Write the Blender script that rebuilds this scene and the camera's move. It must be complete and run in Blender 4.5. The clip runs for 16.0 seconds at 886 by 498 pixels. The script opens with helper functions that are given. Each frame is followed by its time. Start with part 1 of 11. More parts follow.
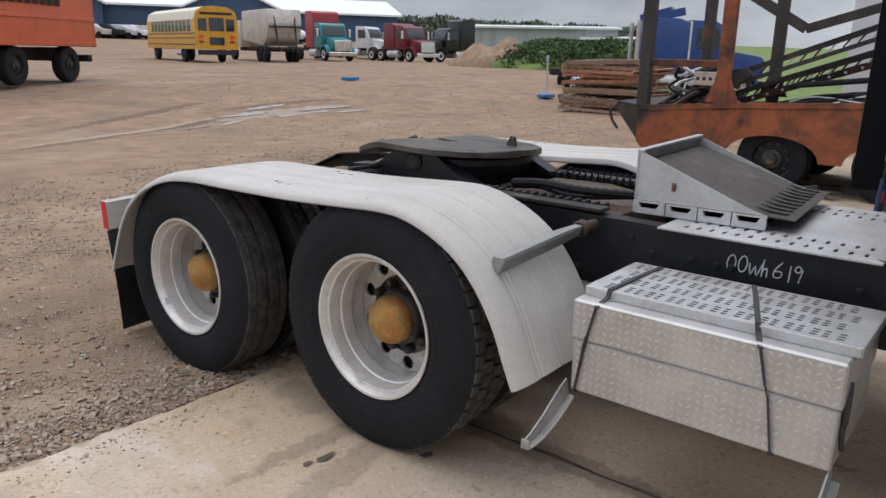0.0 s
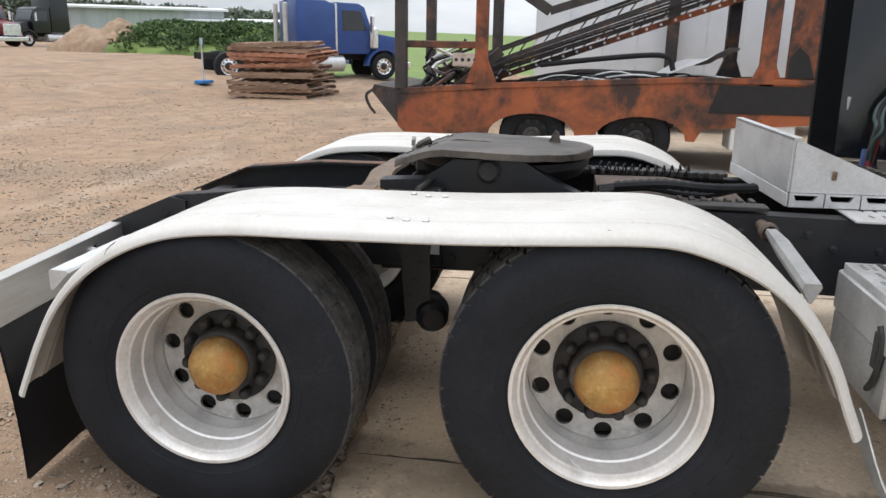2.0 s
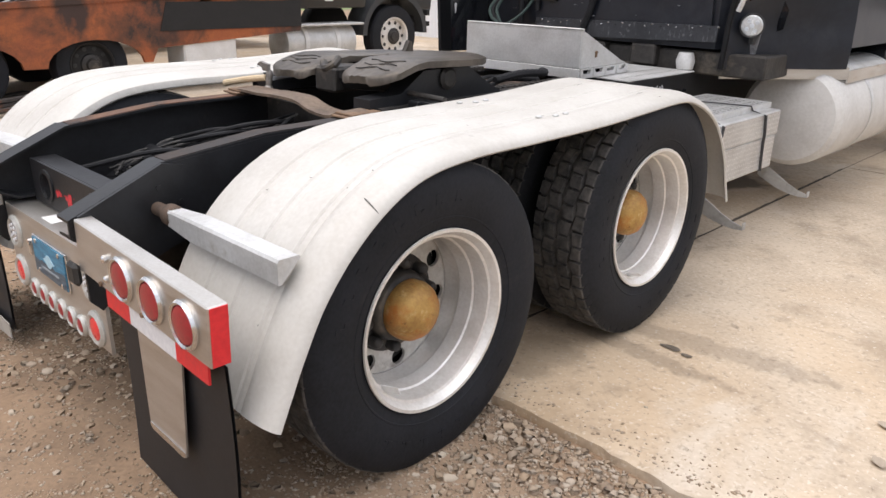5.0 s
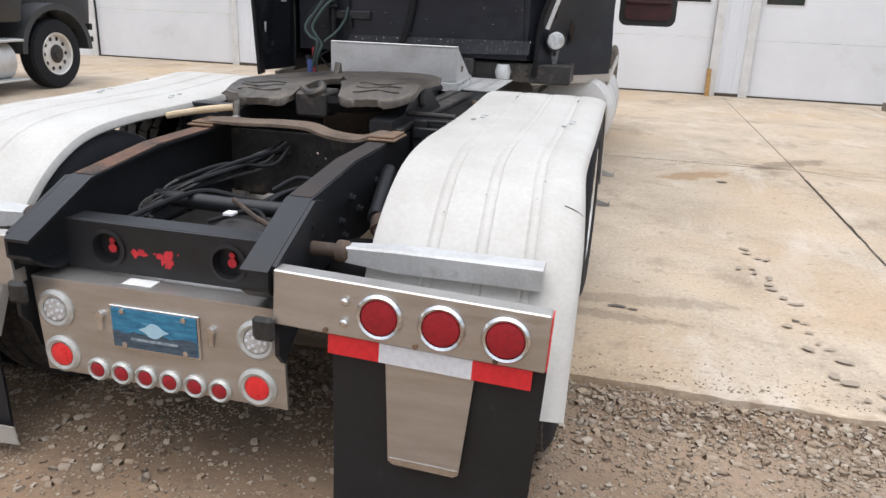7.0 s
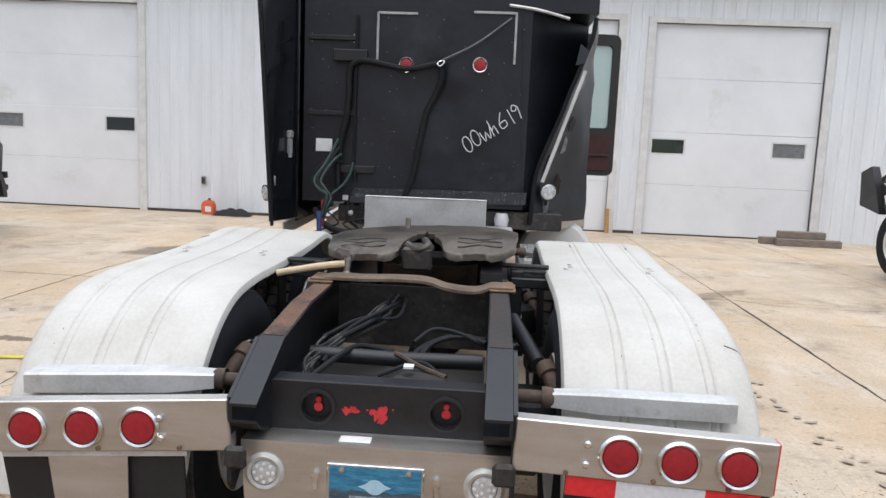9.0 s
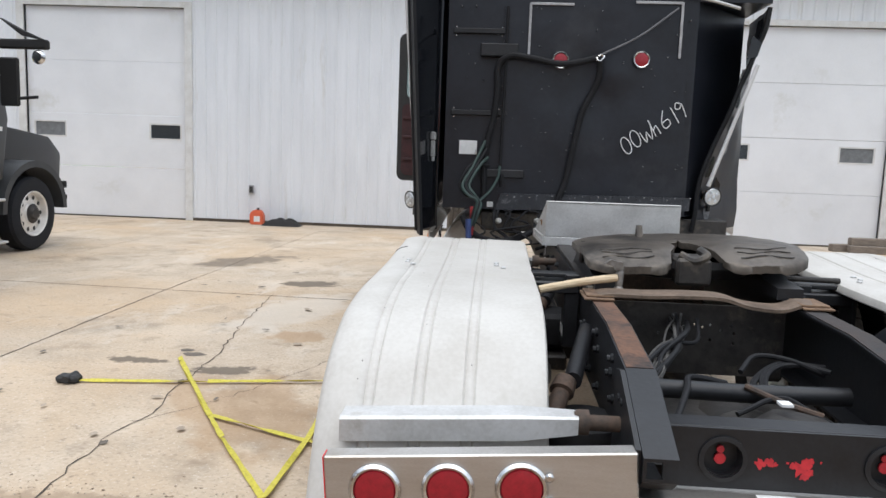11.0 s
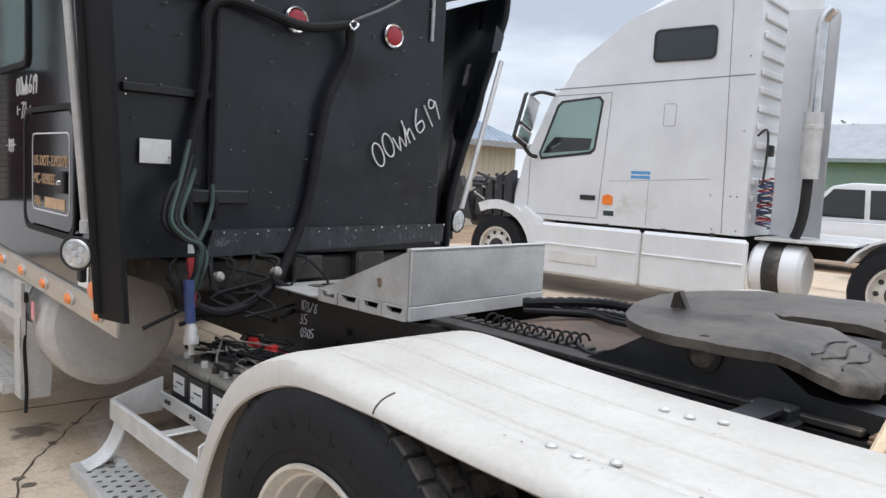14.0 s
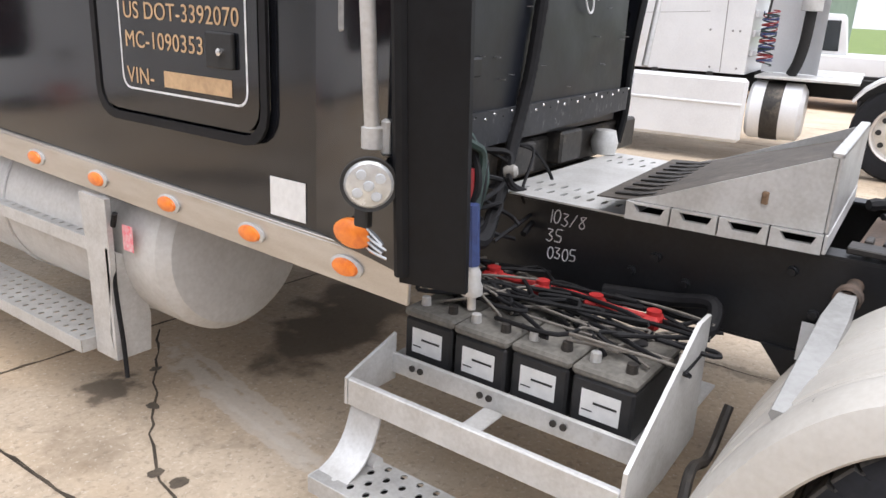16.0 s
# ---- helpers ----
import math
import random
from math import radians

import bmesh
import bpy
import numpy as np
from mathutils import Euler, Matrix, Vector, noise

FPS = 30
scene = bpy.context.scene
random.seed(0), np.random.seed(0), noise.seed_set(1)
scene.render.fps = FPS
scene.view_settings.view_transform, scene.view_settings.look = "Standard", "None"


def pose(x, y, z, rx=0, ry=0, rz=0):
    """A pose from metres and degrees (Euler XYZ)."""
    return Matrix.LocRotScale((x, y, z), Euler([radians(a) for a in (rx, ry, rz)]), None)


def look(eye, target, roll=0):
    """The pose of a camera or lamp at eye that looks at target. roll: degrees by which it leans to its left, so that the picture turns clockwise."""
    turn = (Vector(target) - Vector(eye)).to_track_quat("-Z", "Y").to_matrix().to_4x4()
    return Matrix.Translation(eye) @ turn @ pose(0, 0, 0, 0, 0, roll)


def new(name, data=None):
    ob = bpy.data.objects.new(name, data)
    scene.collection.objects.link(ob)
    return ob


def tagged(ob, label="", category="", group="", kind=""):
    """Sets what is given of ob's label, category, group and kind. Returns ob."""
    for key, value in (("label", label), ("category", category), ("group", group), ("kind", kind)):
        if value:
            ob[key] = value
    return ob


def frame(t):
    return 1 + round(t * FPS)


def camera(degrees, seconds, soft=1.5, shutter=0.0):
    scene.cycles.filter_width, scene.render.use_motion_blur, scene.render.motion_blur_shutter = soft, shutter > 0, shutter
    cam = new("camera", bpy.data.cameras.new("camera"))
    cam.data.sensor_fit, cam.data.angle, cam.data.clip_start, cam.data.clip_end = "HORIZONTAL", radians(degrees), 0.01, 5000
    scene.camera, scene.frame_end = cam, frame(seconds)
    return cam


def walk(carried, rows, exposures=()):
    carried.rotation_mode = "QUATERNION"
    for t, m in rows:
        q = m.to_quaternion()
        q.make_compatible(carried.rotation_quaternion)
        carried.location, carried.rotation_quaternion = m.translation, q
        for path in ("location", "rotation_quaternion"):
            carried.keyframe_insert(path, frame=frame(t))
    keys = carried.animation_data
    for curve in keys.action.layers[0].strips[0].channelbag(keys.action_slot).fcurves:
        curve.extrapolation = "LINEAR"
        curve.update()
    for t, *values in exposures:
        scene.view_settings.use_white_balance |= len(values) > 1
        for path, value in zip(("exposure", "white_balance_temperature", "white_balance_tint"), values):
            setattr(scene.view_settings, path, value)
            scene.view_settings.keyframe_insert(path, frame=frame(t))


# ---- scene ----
cam = camera(61.2, 16.0)
PATH = [
    (0, (3.26, 2.675, 1.618), (1.743, 1.477, 1.105), 1.2),
    (0.5, (3.312, 2.152, 1.557), (1.633, 1.202, 1.029), 0.9),
    (1, (3.413, 1.629, 1.588), (1.648, 0.849, 1.061), 0.9),
    (1.5, (3.41, 1.083, 1.57), (1.537, 0.631, 1.035), 0.9),
    (2, (3.322, 0.501, 1.567), (1.419, 0.203, 1.031), 1.0),
    (2.5, (3.186, -0.021, 1.539), (1.261, 0.02, 0.996), 1.0),
    (3, (3.065, -0.564, 1.51), (1.158, -0.301, 0.97), 1.1),
    (3.5, (3.048, -1.101, 1.498), (1.208, -0.587, 0.907), 1.0),
    (4, (2.933, -1.564, 1.477), (1.237, -0.725, 0.827), 1.1),
    (4.5, (2.856, -1.945, 1.483), (1.364, -0.783, 0.833), 1.3),
    (4.7, (2.806, -2.033, 1.499), (1.395, -0.783, 0.83), 1.3),
    (6.8, (1.472, -3.102, 1.497), (0.899, -1.296, 0.857), 2.2),
    (7, (1.339, -3.177, 1.52), (0.901, -1.333, 0.882), 2.3),
    (7.5, (0.941, -3.254, 1.484), (0.781, -1.361, 0.86), 2.6),
    (8, (0.622, -3.387, 1.487), (0.495, -1.489, 0.869), 2.5),
    (8.5, (0.429, -3.518, 1.545), (0.307, -1.613, 0.949), 2.3),
    (9, (0.332, -3.557, 1.586), (0.21, -1.58, 1.311), 2.4),
    (9.2, (0.307, -3.579, 1.589), (0.185, -1.586, 1.469), 2.3),
    (11.3, (-1.063, -3.045, 1.484), (-1.191, -1.076, 1.157), 1.9),
    (11.5, (-1.219, -2.959, 1.515), (-1.348, -1.012, 1.076), 1.7),
    (12, (-1.55, -2.679, 1.567), (-1.511, -0.737, 1.093), 1.7),
    (12.5, (-1.733, -2.239, 1.548), (-1.337, -0.327, 1.113), 2.0),
    (13, (-1.917, -1.776, 1.543), (-1.152, 0.039, 1.196), 2.4),
    (13.5, (-2.077, -1.297, 1.528), (-0.967, 0.348, 1.273), 2.7),
    (14, (-2.235, -0.733, 1.503), (-0.887, 0.732, 1.311), 2.9),
    (14.5, (-2.388, -0.227, 1.547), (-0.99, 1.138, 1.119), 2.8),
    (15, (-2.383, 0.254, 1.514), (-0.974, 1.548, 0.931), 2.7),
    (15.5, (-2.505, 0.643, 1.548), (-1.075, 1.899, 0.933), 2.8),
    (16, (-2.593, 1.056, 1.536), (-1.037, 2.152, 0.922), 2.9),
]
walk(cam, [(t, look(eye, target, roll)) for t, eye, target, roll in PATH], exposures=[(0.0, 0.20, 6400, 13), (0.5, 0.43, 6370, 10), (1.0, 0.60, 6430, 10), (2.0, 0.78, 6520, 10), (3.0, 0.84, 6740, 13), (4.5, 0.84, 6800, 14), (7.0, 0.68, 6420, 11), (8.0, 0.70, 6390, 10), (9.0, 0.62, 6370, 10), (11.5, 0.55, 6330, 9), (12.0, 0.34, 6330, 9), (13.0, 0.50, 6400, 10), (14.0, 0.66, 6360, 10), (15.0, 1.00, 6450, 11), (15.5, 1.12, 6560, 12), (16.0, 1.13, 6620, 13)])

# ---- world, sun, exposure ----
world = bpy.data.worlds.new("overcast")
scene.world = world
world.use_nodes = True
wn, wl = world.node_tree.nodes, world.node_tree.links
wn.clear()
w_out = wn.new("ShaderNodeOutputWorld")
w_bg = wn.new("ShaderNodeBackground")
w_sky = wn.new("ShaderNodeTexSky")
w_sky.sky_type = "NISHITA"
w_sky.sun_disc = False
w_sky.sun_elevation = radians(52)
w_sky.sun_rotation = radians(150)
w_dim = wn.new("ShaderNodeVectorMath")
w_dim.operation = "SCALE"
w_dim.inputs["Scale"].default_value = 0.09
w_tc = wn.new("ShaderNodeTexCoord")
w_map = wn.new("ShaderNodeMapping")
w_map.inputs["Scale"].default_value = (1.0, 1.0, 3.2)
w_noise = wn.new("ShaderNodeTexNoise")
w_noise.inputs["Scale"].default_value = 2.6
w_noise.inputs["Detail"].default_value = 6
w_noise.inputs["Roughness"].default_value = 0.55
w_ramp = wn.new("ShaderNodeValToRGB")
w_ramp.color_ramp.elements[0].position = 0.36
w_ramp.color_ramp.elements[0].color = (0.31, 0.34, 0.39, 1)
w_ramp.color_ramp.elements[1].position = 0.66
w_ramp.color_ramp.elements[1].color = (0.60, 0.63, 0.68, 1)
w_sep = wn.new("ShaderNodeSeparateXYZ")
w_zen = wn.new("ShaderNodeMapRange")
w_zen.inputs["From Min"].default_value = 0.22
w_zen.inputs["From Max"].default_value = 1.0
w_zen.inputs["To Min"].default_value = 1.0
w_zen.inputs["To Max"].default_value = 2.7
w_lift = wn.new("ShaderNodeVectorMath")
w_lift.operation = "SCALE"
w_mix = wn.new("ShaderNodeMix")
w_mix.data_type = "RGBA"
w_mix.inputs["Factor"].default_value = 0.88
wl.new(w_tc.outputs["Generated"], w_map.inputs["Vector"])
wl.new(w_map.outputs["Vector"], w_noise.inputs["Vector"])
wl.new(w_noise.outputs["Fac"], w_ramp.inputs["Fac"])
wl.new(w_tc.outputs["Generated"], w_sep.inputs["Vector"])
wl.new(w_sep.outputs["Z"], w_zen.inputs["Value"])
wl.new(w_ramp.outputs["Color"], w_lift.inputs[0])
w_side = wn.new("ShaderNodeVectorMath")  # the cloud is thinner towards the garage side
w_side.operation = "DOT_PRODUCT"
w_side.inputs[1].default_value = (0.10, 0.13, 0.0)
w_thin = wn.new("ShaderNodeMath")
w_thin.inputs[1].default_value = 1.0
w_gain = wn.new("ShaderNodeMath")
w_gain.operation = "MULTIPLY"
wl.new(w_tc.outputs["Generated"], w_side.inputs[0])
wl.new(w_side.outputs["Value"], w_thin.inputs[0])
wl.new(w_thin.outputs["Value"], w_gain.inputs[0])
wl.new(w_zen.outputs["Result"], w_gain.inputs[1])
wl.new(w_gain.outputs["Value"], w_lift.inputs["Scale"])
wl.new(w_sky.outputs["Color"], w_dim.inputs[0])
wl.new(w_dim.outputs["Vector"], w_mix.inputs["A"])
wl.new(w_lift.outputs["Vector"], w_mix.inputs["B"])
wl.new(w_mix.outputs["Result"], w_bg.inputs["Color"])
w_bg.inputs["Strength"].default_value = 1.04
wl.new(w_bg.outputs["Background"], w_out.inputs["Surface"])

sun_data = bpy.data.lights.new("sun", "SUN")
sun_data.energy = 0.92
sun_data.angle = radians(60)
sun_data.color = (1.0, 0.93, 0.84)
sun = new("sun", sun_data)
sun.matrix_world = look((-3, -8, 30), (0, 0, 0))

# ---- materials ----
MATS = {}


def mat(name, c1, c2=None, rough=0.6, metal=0.0, scale=6.0, bump=0.0, fine=60.0, spec=0.5, rough2=None,
        stain=None, stain_scale=1.2, stain_at=0.58, stretch=(1, 1, 1), vary=0.0, coat=0.0):
    """A procedural surface: two noise scales of colour, roughness variation, fine relief and blotchy stains."""
    if name in MATS:
        return MATS[name]
    ma = bpy.data.materials.new(name)
    ma.use_nodes = True
    n, l = ma.node_tree.nodes, ma.node_tree.links
    b = n["Principled BSDF"]
    c2 = c2 or tuple(min(1, v * 0.78) for v in c1)
    tc = n.new("ShaderNodeTexCoord")
    mp = n.new("ShaderNodeMapping")
    mp.inputs["Scale"].default_value = stretch
    l.new(tc.outputs["Object"], mp.inputs["Vector"])
    big = n.new("ShaderNodeTexNoise")
    big.inputs["Scale"].default_value = scale
    big.inputs["Detail"].default_value = 5
    big.inputs["Roughness"].default_value = 0.62
    small = n.new("ShaderNodeTexNoise")
    small.inputs["Scale"].default_value = fine
    small.inputs["Detail"].default_value = 3
    l.new(mp.outputs["Vector"], big.inputs["Vector"])
    l.new(mp.outputs["Vector"], small.inputs["Vector"])
    ad = n.new("ShaderNodeMath")
    ad.operation = "MULTIPLY_ADD"
    l.new(small.outputs["Fac"], ad.inputs[0])
    ad.inputs[1].default_value = 0.45
    sub = n.new("ShaderNodeMath")
    sub.operation = "SUBTRACT"
    l.new(big.outputs["Fac"], sub.inputs[0])
    sub.inputs[1].default_value = 0.22
    l.new(sub.outputs[0], ad.inputs[2])
    ramp = n.new("ShaderNodeValToRGB")
    ramp.color_ramp.elements[0].position = 0.32
    ramp.color_ramp.elements[0].color = (*c2, 1)
    ramp.color_ramp.elements[1].position = 0.66
    ramp.color_ramp.elements[1].color = (*c1, 1)
    l.new(ad.outputs[0], ramp.inputs["Fac"])
    col = ramp.outputs["Color"]
    if stain:
        sn = n.new("ShaderNodeTexNoise")
        sn.inputs["Scale"].default_value = stain_scale
        sn.inputs["Detail"].default_value = 7
        sn.inputs["Roughness"].default_value = 0.68
        l.new(mp.outputs["Vector"], sn.inputs["Vector"])
        sr = n.new("ShaderNodeValToRGB")
        sr.color_ramp.elements[0].position = stain_at
        sr.color_ramp.elements[0].color = (0, 0, 0, 1)
        sr.color_ramp.elements[1].position = stain_at + 0.14
        sr.color_ramp.elements[1].color = (1, 1, 1, 1)
        l.new(sn.outputs["Fac"], sr.inputs["Fac"])
        mx = n.new("ShaderNodeMix")
        mx.data_type = "RGBA"
        l.new(sr.outputs["Color"], mx.inputs["Factor"])
        l.new(col, mx.inputs["A"])
        mx.inputs["B"].default_value = (*stain, 1)
        col = mx.outputs["Result"]
    if vary:
        oi = n.new("ShaderNodeObjectInfo")
        hs = n.new("ShaderNodeHueSaturation")
        mr = n.new("ShaderNodeMapRange")
        mr.inputs["To Min"].default_value = 1 - vary
        mr.inputs["To Max"].default_value = 1 + vary
        l.new(oi.outputs["Random"], mr.inputs["Value"])
        l.new(mr.outputs["Result"], hs.inputs["Value"])
        l.new(col, hs.inputs["Color"])
        col = hs.outputs["Color"]
    l.new(col, b.inputs["Base Color"])
    rr = n.new("ShaderNodeMapRange")
    rr.inputs["To Min"].default_value = rough
    rr.inputs["To Max"].default_value = rough2 if rough2 is not None else min(1, rough + 0.18)
    l.new(big.outputs["Fac"], rr.inputs["Value"])
    l.new(rr.outputs["Result"], b.inputs["Roughness"])
    b.inputs["Metallic"].default_value = metal
    b.inputs["Specular IOR Level"].default_value = spec
    b.inputs["Coat Weight"].default_value = coat
    b.inputs["Coat Roughness"].default_value = 0.12
    if bump:
        bp = n.new("ShaderNodeBump")
        bp.inputs["Strength"].default_value = bump
        bp.inputs["Distance"].default_value = 0.01
        l.new(ad.outputs[0], bp.inputs["Height"])
        l.new(bp.outputs["Normal"], b.inputs["Normal"])
    MATS[name] = ma
    return ma


def glass(name, tint, rough=0.05, alpha=0.35):
    ma = bpy.data.materials.new(name)
    ma.use_nodes = True
    b = ma.node_tree.nodes["Principled BSDF"]
    b.inputs["Base Color"].default_value = (*tint, 1)
    b.inputs["Roughness"].default_value = rough
    b.inputs["Alpha"].default_value = alpha
    b.inputs["Specular IOR Level"].default_value = 0.8
    return ma


M_CONC = mat("concrete", (0.575, 0.474, 0.362), (0.405, 0.325, 0.24), 0.75, scale=1.3, bump=0.25, fine=45,
             stain=(0.30, 0.235, 0.17), stain_scale=1.1, stain_at=0.56)


def patches(ma, colour, scale, at, width, amount, detail=6, stretch=(1, 1, 1)):
    """Another layer of stains with soft edges over the colour of a material."""
    n, l = ma.node_tree.nodes, ma.node_tree.links
    b = n["Principled BSDF"]
    src = b.inputs["Base Color"].links[0].from_socket
    tc = n.new("ShaderNodeTexCoord")
    mp = n.new("ShaderNodeMapping")
    mp.inputs["Scale"].default_value = stretch
    mp.inputs["Location"].default_value = (scale * 3.1, at * 17, 2)
    l.new(tc.outputs["Object"], mp.inputs["Vector"])
    tx = n.new("ShaderNodeTexNoise")
    tx.inputs["Scale"].default_value = scale
    tx.inputs["Detail"].default_value = detail
    tx.inputs["Roughness"].default_value = 0.62
    tx.inputs["Distortion"].default_value = 0.4
    l.new(mp.outputs["Vector"], tx.inputs["Vector"])
    mr = n.new("ShaderNodeMapRange")
    mr.inputs["From Min"].default_value = at
    mr.inputs["From Max"].default_value = at + width
    mr.inputs["To Max"].default_value = amount
    l.new(tx.outputs["Fac"], mr.inputs["Value"])
    mx = n.new("ShaderNodeMix")
    mx.data_type = "RGBA"
    l.new(mr.outputs["Result"], mx.inputs["Factor"])
    l.new(src, mx.inputs["A"])
    mx.inputs["B"].default_value = (*colour, 1)
    l.new(mx.outputs["Result"], b.inputs["Base Color"])
    return ma


patches(M_CONC, (0.52, 0.37, 0.225), 0.55, 0.44, 0.22, 0.6)
patches(M_CONC, (0.20, 0.15, 0.105), 0.85, 0.585, 0.16, 0.75)
patches(M_CONC, (0.66, 0.60, 0.52), 2.3, 0.56, 0.16, 0.55, stretch=(1, 0.35, 1))
patches(M_CONC, (0.16, 0.12, 0.085), 9.0, 0.64, 0.08, 0.65)
patches(M_CONC, (0.26, 0.205, 0.15), 34.0, 0.56, 0.12, 0.5, 3)
patches(M_CONC, (0.70, 0.63, 0.53), 52.0, 0.60, 0.10, 0.5, 2)
patches(M_CONC, (0.24, 0.18, 0.125), 3.2, 0.60, 0.12, 0.5, 8)


def spill(ma, x, y, rx, ry, turn, colour, amount):
    """One old spill of its own shape, with a ragged soft edge."""
    n, l = ma.node_tree.nodes, ma.node_tree.links
    b = n["Principled BSDF"]
    src = b.inputs["Base Color"].links[0].from_socket
    tc = n.new("ShaderNodeTexCoord")
    mp = n.new("ShaderNodeMapping")
    mp.vector_type = "TEXTURE"
    mp.inputs["Location"].default_value = (x, y, 0)
    mp.inputs["Rotation"].default_value = (0, 0, radians(turn))
    mp.inputs["Scale"].default_value = (rx, ry, 5)
    l.new(tc.outputs["Object"], mp.inputs["Vector"])
    ln = n.new("ShaderNodeVectorMath")
    ln.operation = "LENGTH"
    l.new(mp.outputs["Vector"], ln.inputs[0])
    tx = n.new("ShaderNodeTexNoise")
    tx.inputs["Scale"].default_value = min(13.0, max(3.5, 1.5 / min(rx, ry)))
    tx.inputs["Detail"].default_value = 5
    l.new(tc.outputs["Object"], tx.inputs["Vector"])
    ad = n.new("ShaderNodeMath")
    ad.operation = "MULTIPLY_ADD"
    l.new(tx.outputs["Fac"], ad.inputs[0])
    ad.inputs[1].default_value = 1.6
    l.new(ln.outputs["Value"], ad.inputs[2])
    mr = n.new("ShaderNodeMapRange")
    mr.interpolation_type = "SMOOTHSTEP"
    mr.inputs["From Min"].default_value = 1.36
    mr.inputs["From Max"].default_value = 1.74
    mr.inputs["To Min"].default_value = amount
    mr.inputs["To Max"].default_value = 0.0
    l.new(ad.outputs[0], mr.inputs["Value"])
    mx = n.new("ShaderNodeMix")
    mx.data_type = "RGBA"
    l.new(mr.outputs["Result"], mx.inputs["Factor"])
    l.new(src, mx.inputs["A"])
    mx.inputs["B"].default_value = (*colour, 1)
    l.new(mx.outputs["Result"], b.inputs["Base Color"])


OIL, RUSTY, PALE = (0.115, 0.088, 0.062), (0.36, 0.225, 0.115), (0.62, 0.57, 0.50)
for x, y, rx, ry, turn, colour, amount in ((-4.1, 6.6, 0.95, 0.45, 60, OIL, 0.7),
                                           (-1.42, 0.9, 0.16, 1.1, 0, OIL, 0.6), (0.05, 3.5, 0.8, 0.35, 20, OIL, 0.85), (-1.62, 5.4, 0.3, 0.5, 0, OIL, 0.6),
                                           (-1.54, 2.55, 0.16, 0.30, 0, OIL, 0.75), (2.0, 4.2, 0.5, 0.18, 40, RUSTY, 0.75), (3.0, 5.2, 0.8, 0.16, 45, OIL, 0.5),
                                           (1.0, 0.15, 0.25, 0.3, 20, OIL, 0.35), (1.5, 0.75, 0.7, 0.10, 8, OIL, 0.3), (1.25, 0.5, 0.6, 0.07, -4, OIL, 0.35), (0.78, 1.25, 0.10, 0.9, 0, OIL, 0.5), (-0.88, 3.25, 0.80, 0.060, 80, PALE, 0.6), (-0.80, 3.30, 0.65, 0.035, 79, PALE, 0.5),
                                           (-0.97, 3.05, 0.70, 0.040, 81, PALE, 0.55), (-2.6, 3.6, 0.5, 1.2, -15, PALE, 0.5), (-2.2, 0.9, 0.5, 0.9, 30, RUSTY, 0.5), (-2.3, 2.6, 0.3, 0.25, 0, RUSTY, 0.6),
                                           (2.6, 1.4, 0.5, 1.1, 10, RUSTY, 0.2), (0.0, -0.36, 9.0, 0.16, 0, (0.30, 0.22, 0.15), 0.7)):
    spill(M_CONC, x, y, rx, ry, turn, colour, amount)
for x, y, rx, ry, turn in ((-2.81, 5.02, 0.40, 0.26, 10), (-1.14, 3.70, 0.15, 0.13, 20), (-2.55, 1.61, 0.30, 0.12, 10), (-3.25, 1.75, 0.26, 0.10, 0)):
    spill(M_CONC, x, y, rx, ry, turn, (0.12, 0.095, 0.07), 0.85)
M_JOINT = mat("joint_dirt", (0.10, 0.08, 0.06), (0.05, 0.04, 0.03), 0.95, scale=9, bump=0.4)
M_STAIN = mat("oil_stain", (0.15, 0.12, 0.09), (0.08, 0.065, 0.05), 0.5, scale=8)
M_STAIN2 = mat("damp_stain", (0.40, 0.33, 0.255), (0.31, 0.25, 0.19), 0.7, scale=6)
M_FENDER = mat("white_plastic", (0.56, 0.54, 0.503), (0.475, 0.45, 0.41), 0.42, scale=3.5, bump=0.05, fine=70,
               stain=(0.50, 0.47, 0.41), stain_scale=2.6, stain_at=0.63)
patches(M_FENDER, (0.42, 0.395, 0.345), 5.0, 0.60, 0.14, 0.45, stretch=(1, 0.3, 1))
patches(M_FENDER, (0.22, 0.20, 0.175), 16.0, 0.70, 0.06, 0.55)
M_SCUFF = mat("black_scuff", (0.05, 0.05, 0.045), (0.12, 0.11, 0.10), 0.7, scale=20)
M_TYRE = mat("tyre_rubber", (0.0165, 0.0175, 0.0215), (0.0095, 0.0105, 0.0125), 0.66, scale=5, bump=0.15, fine=80, spec=0.25,
             stain=(0.036, 0.035, 0.034), stain_scale=3.0, stain_at=0.62)
M_ALU = mat("dull_aluminium", (0.64, 0.64, 0.635), (0.50, 0.495, 0.48), 0.42, 0.45, scale=7, bump=0.05, fine=90,
            stain=(0.36, 0.33, 0.28), stain_scale=3.5, stain_at=0.62)
M_RIM = mat("rim_aluminium", (0.78, 0.76, 0.73), (0.62, 0.59, 0.55), 0.36, 0.45, scale=6, bump=0.03, fine=80,
            stain=(0.34, 0.28, 0.2), stain_scale=5.0, stain_at=0.66)
M_RIMDIRT = mat("dirty_disc", (0.66, 0.64, 0.60), (0.46, 0.43, 0.39), 0.45, 0.45, scale=9, bump=0.1,
                stain=(0.16, 0.12, 0.09), stain_scale=6, stain_at=0.60)
M_STEEL = mat("brushed_stainless", (0.62, 0.60, 0.57), (0.50, 0.47, 0.43), 0.33, 0.9, scale=3, bump=0.03, fine=120,
              stretch=(1, 1, 6), stain=(0.42, 0.37, 0.31), stain_scale=2.2, stain_at=0.6)
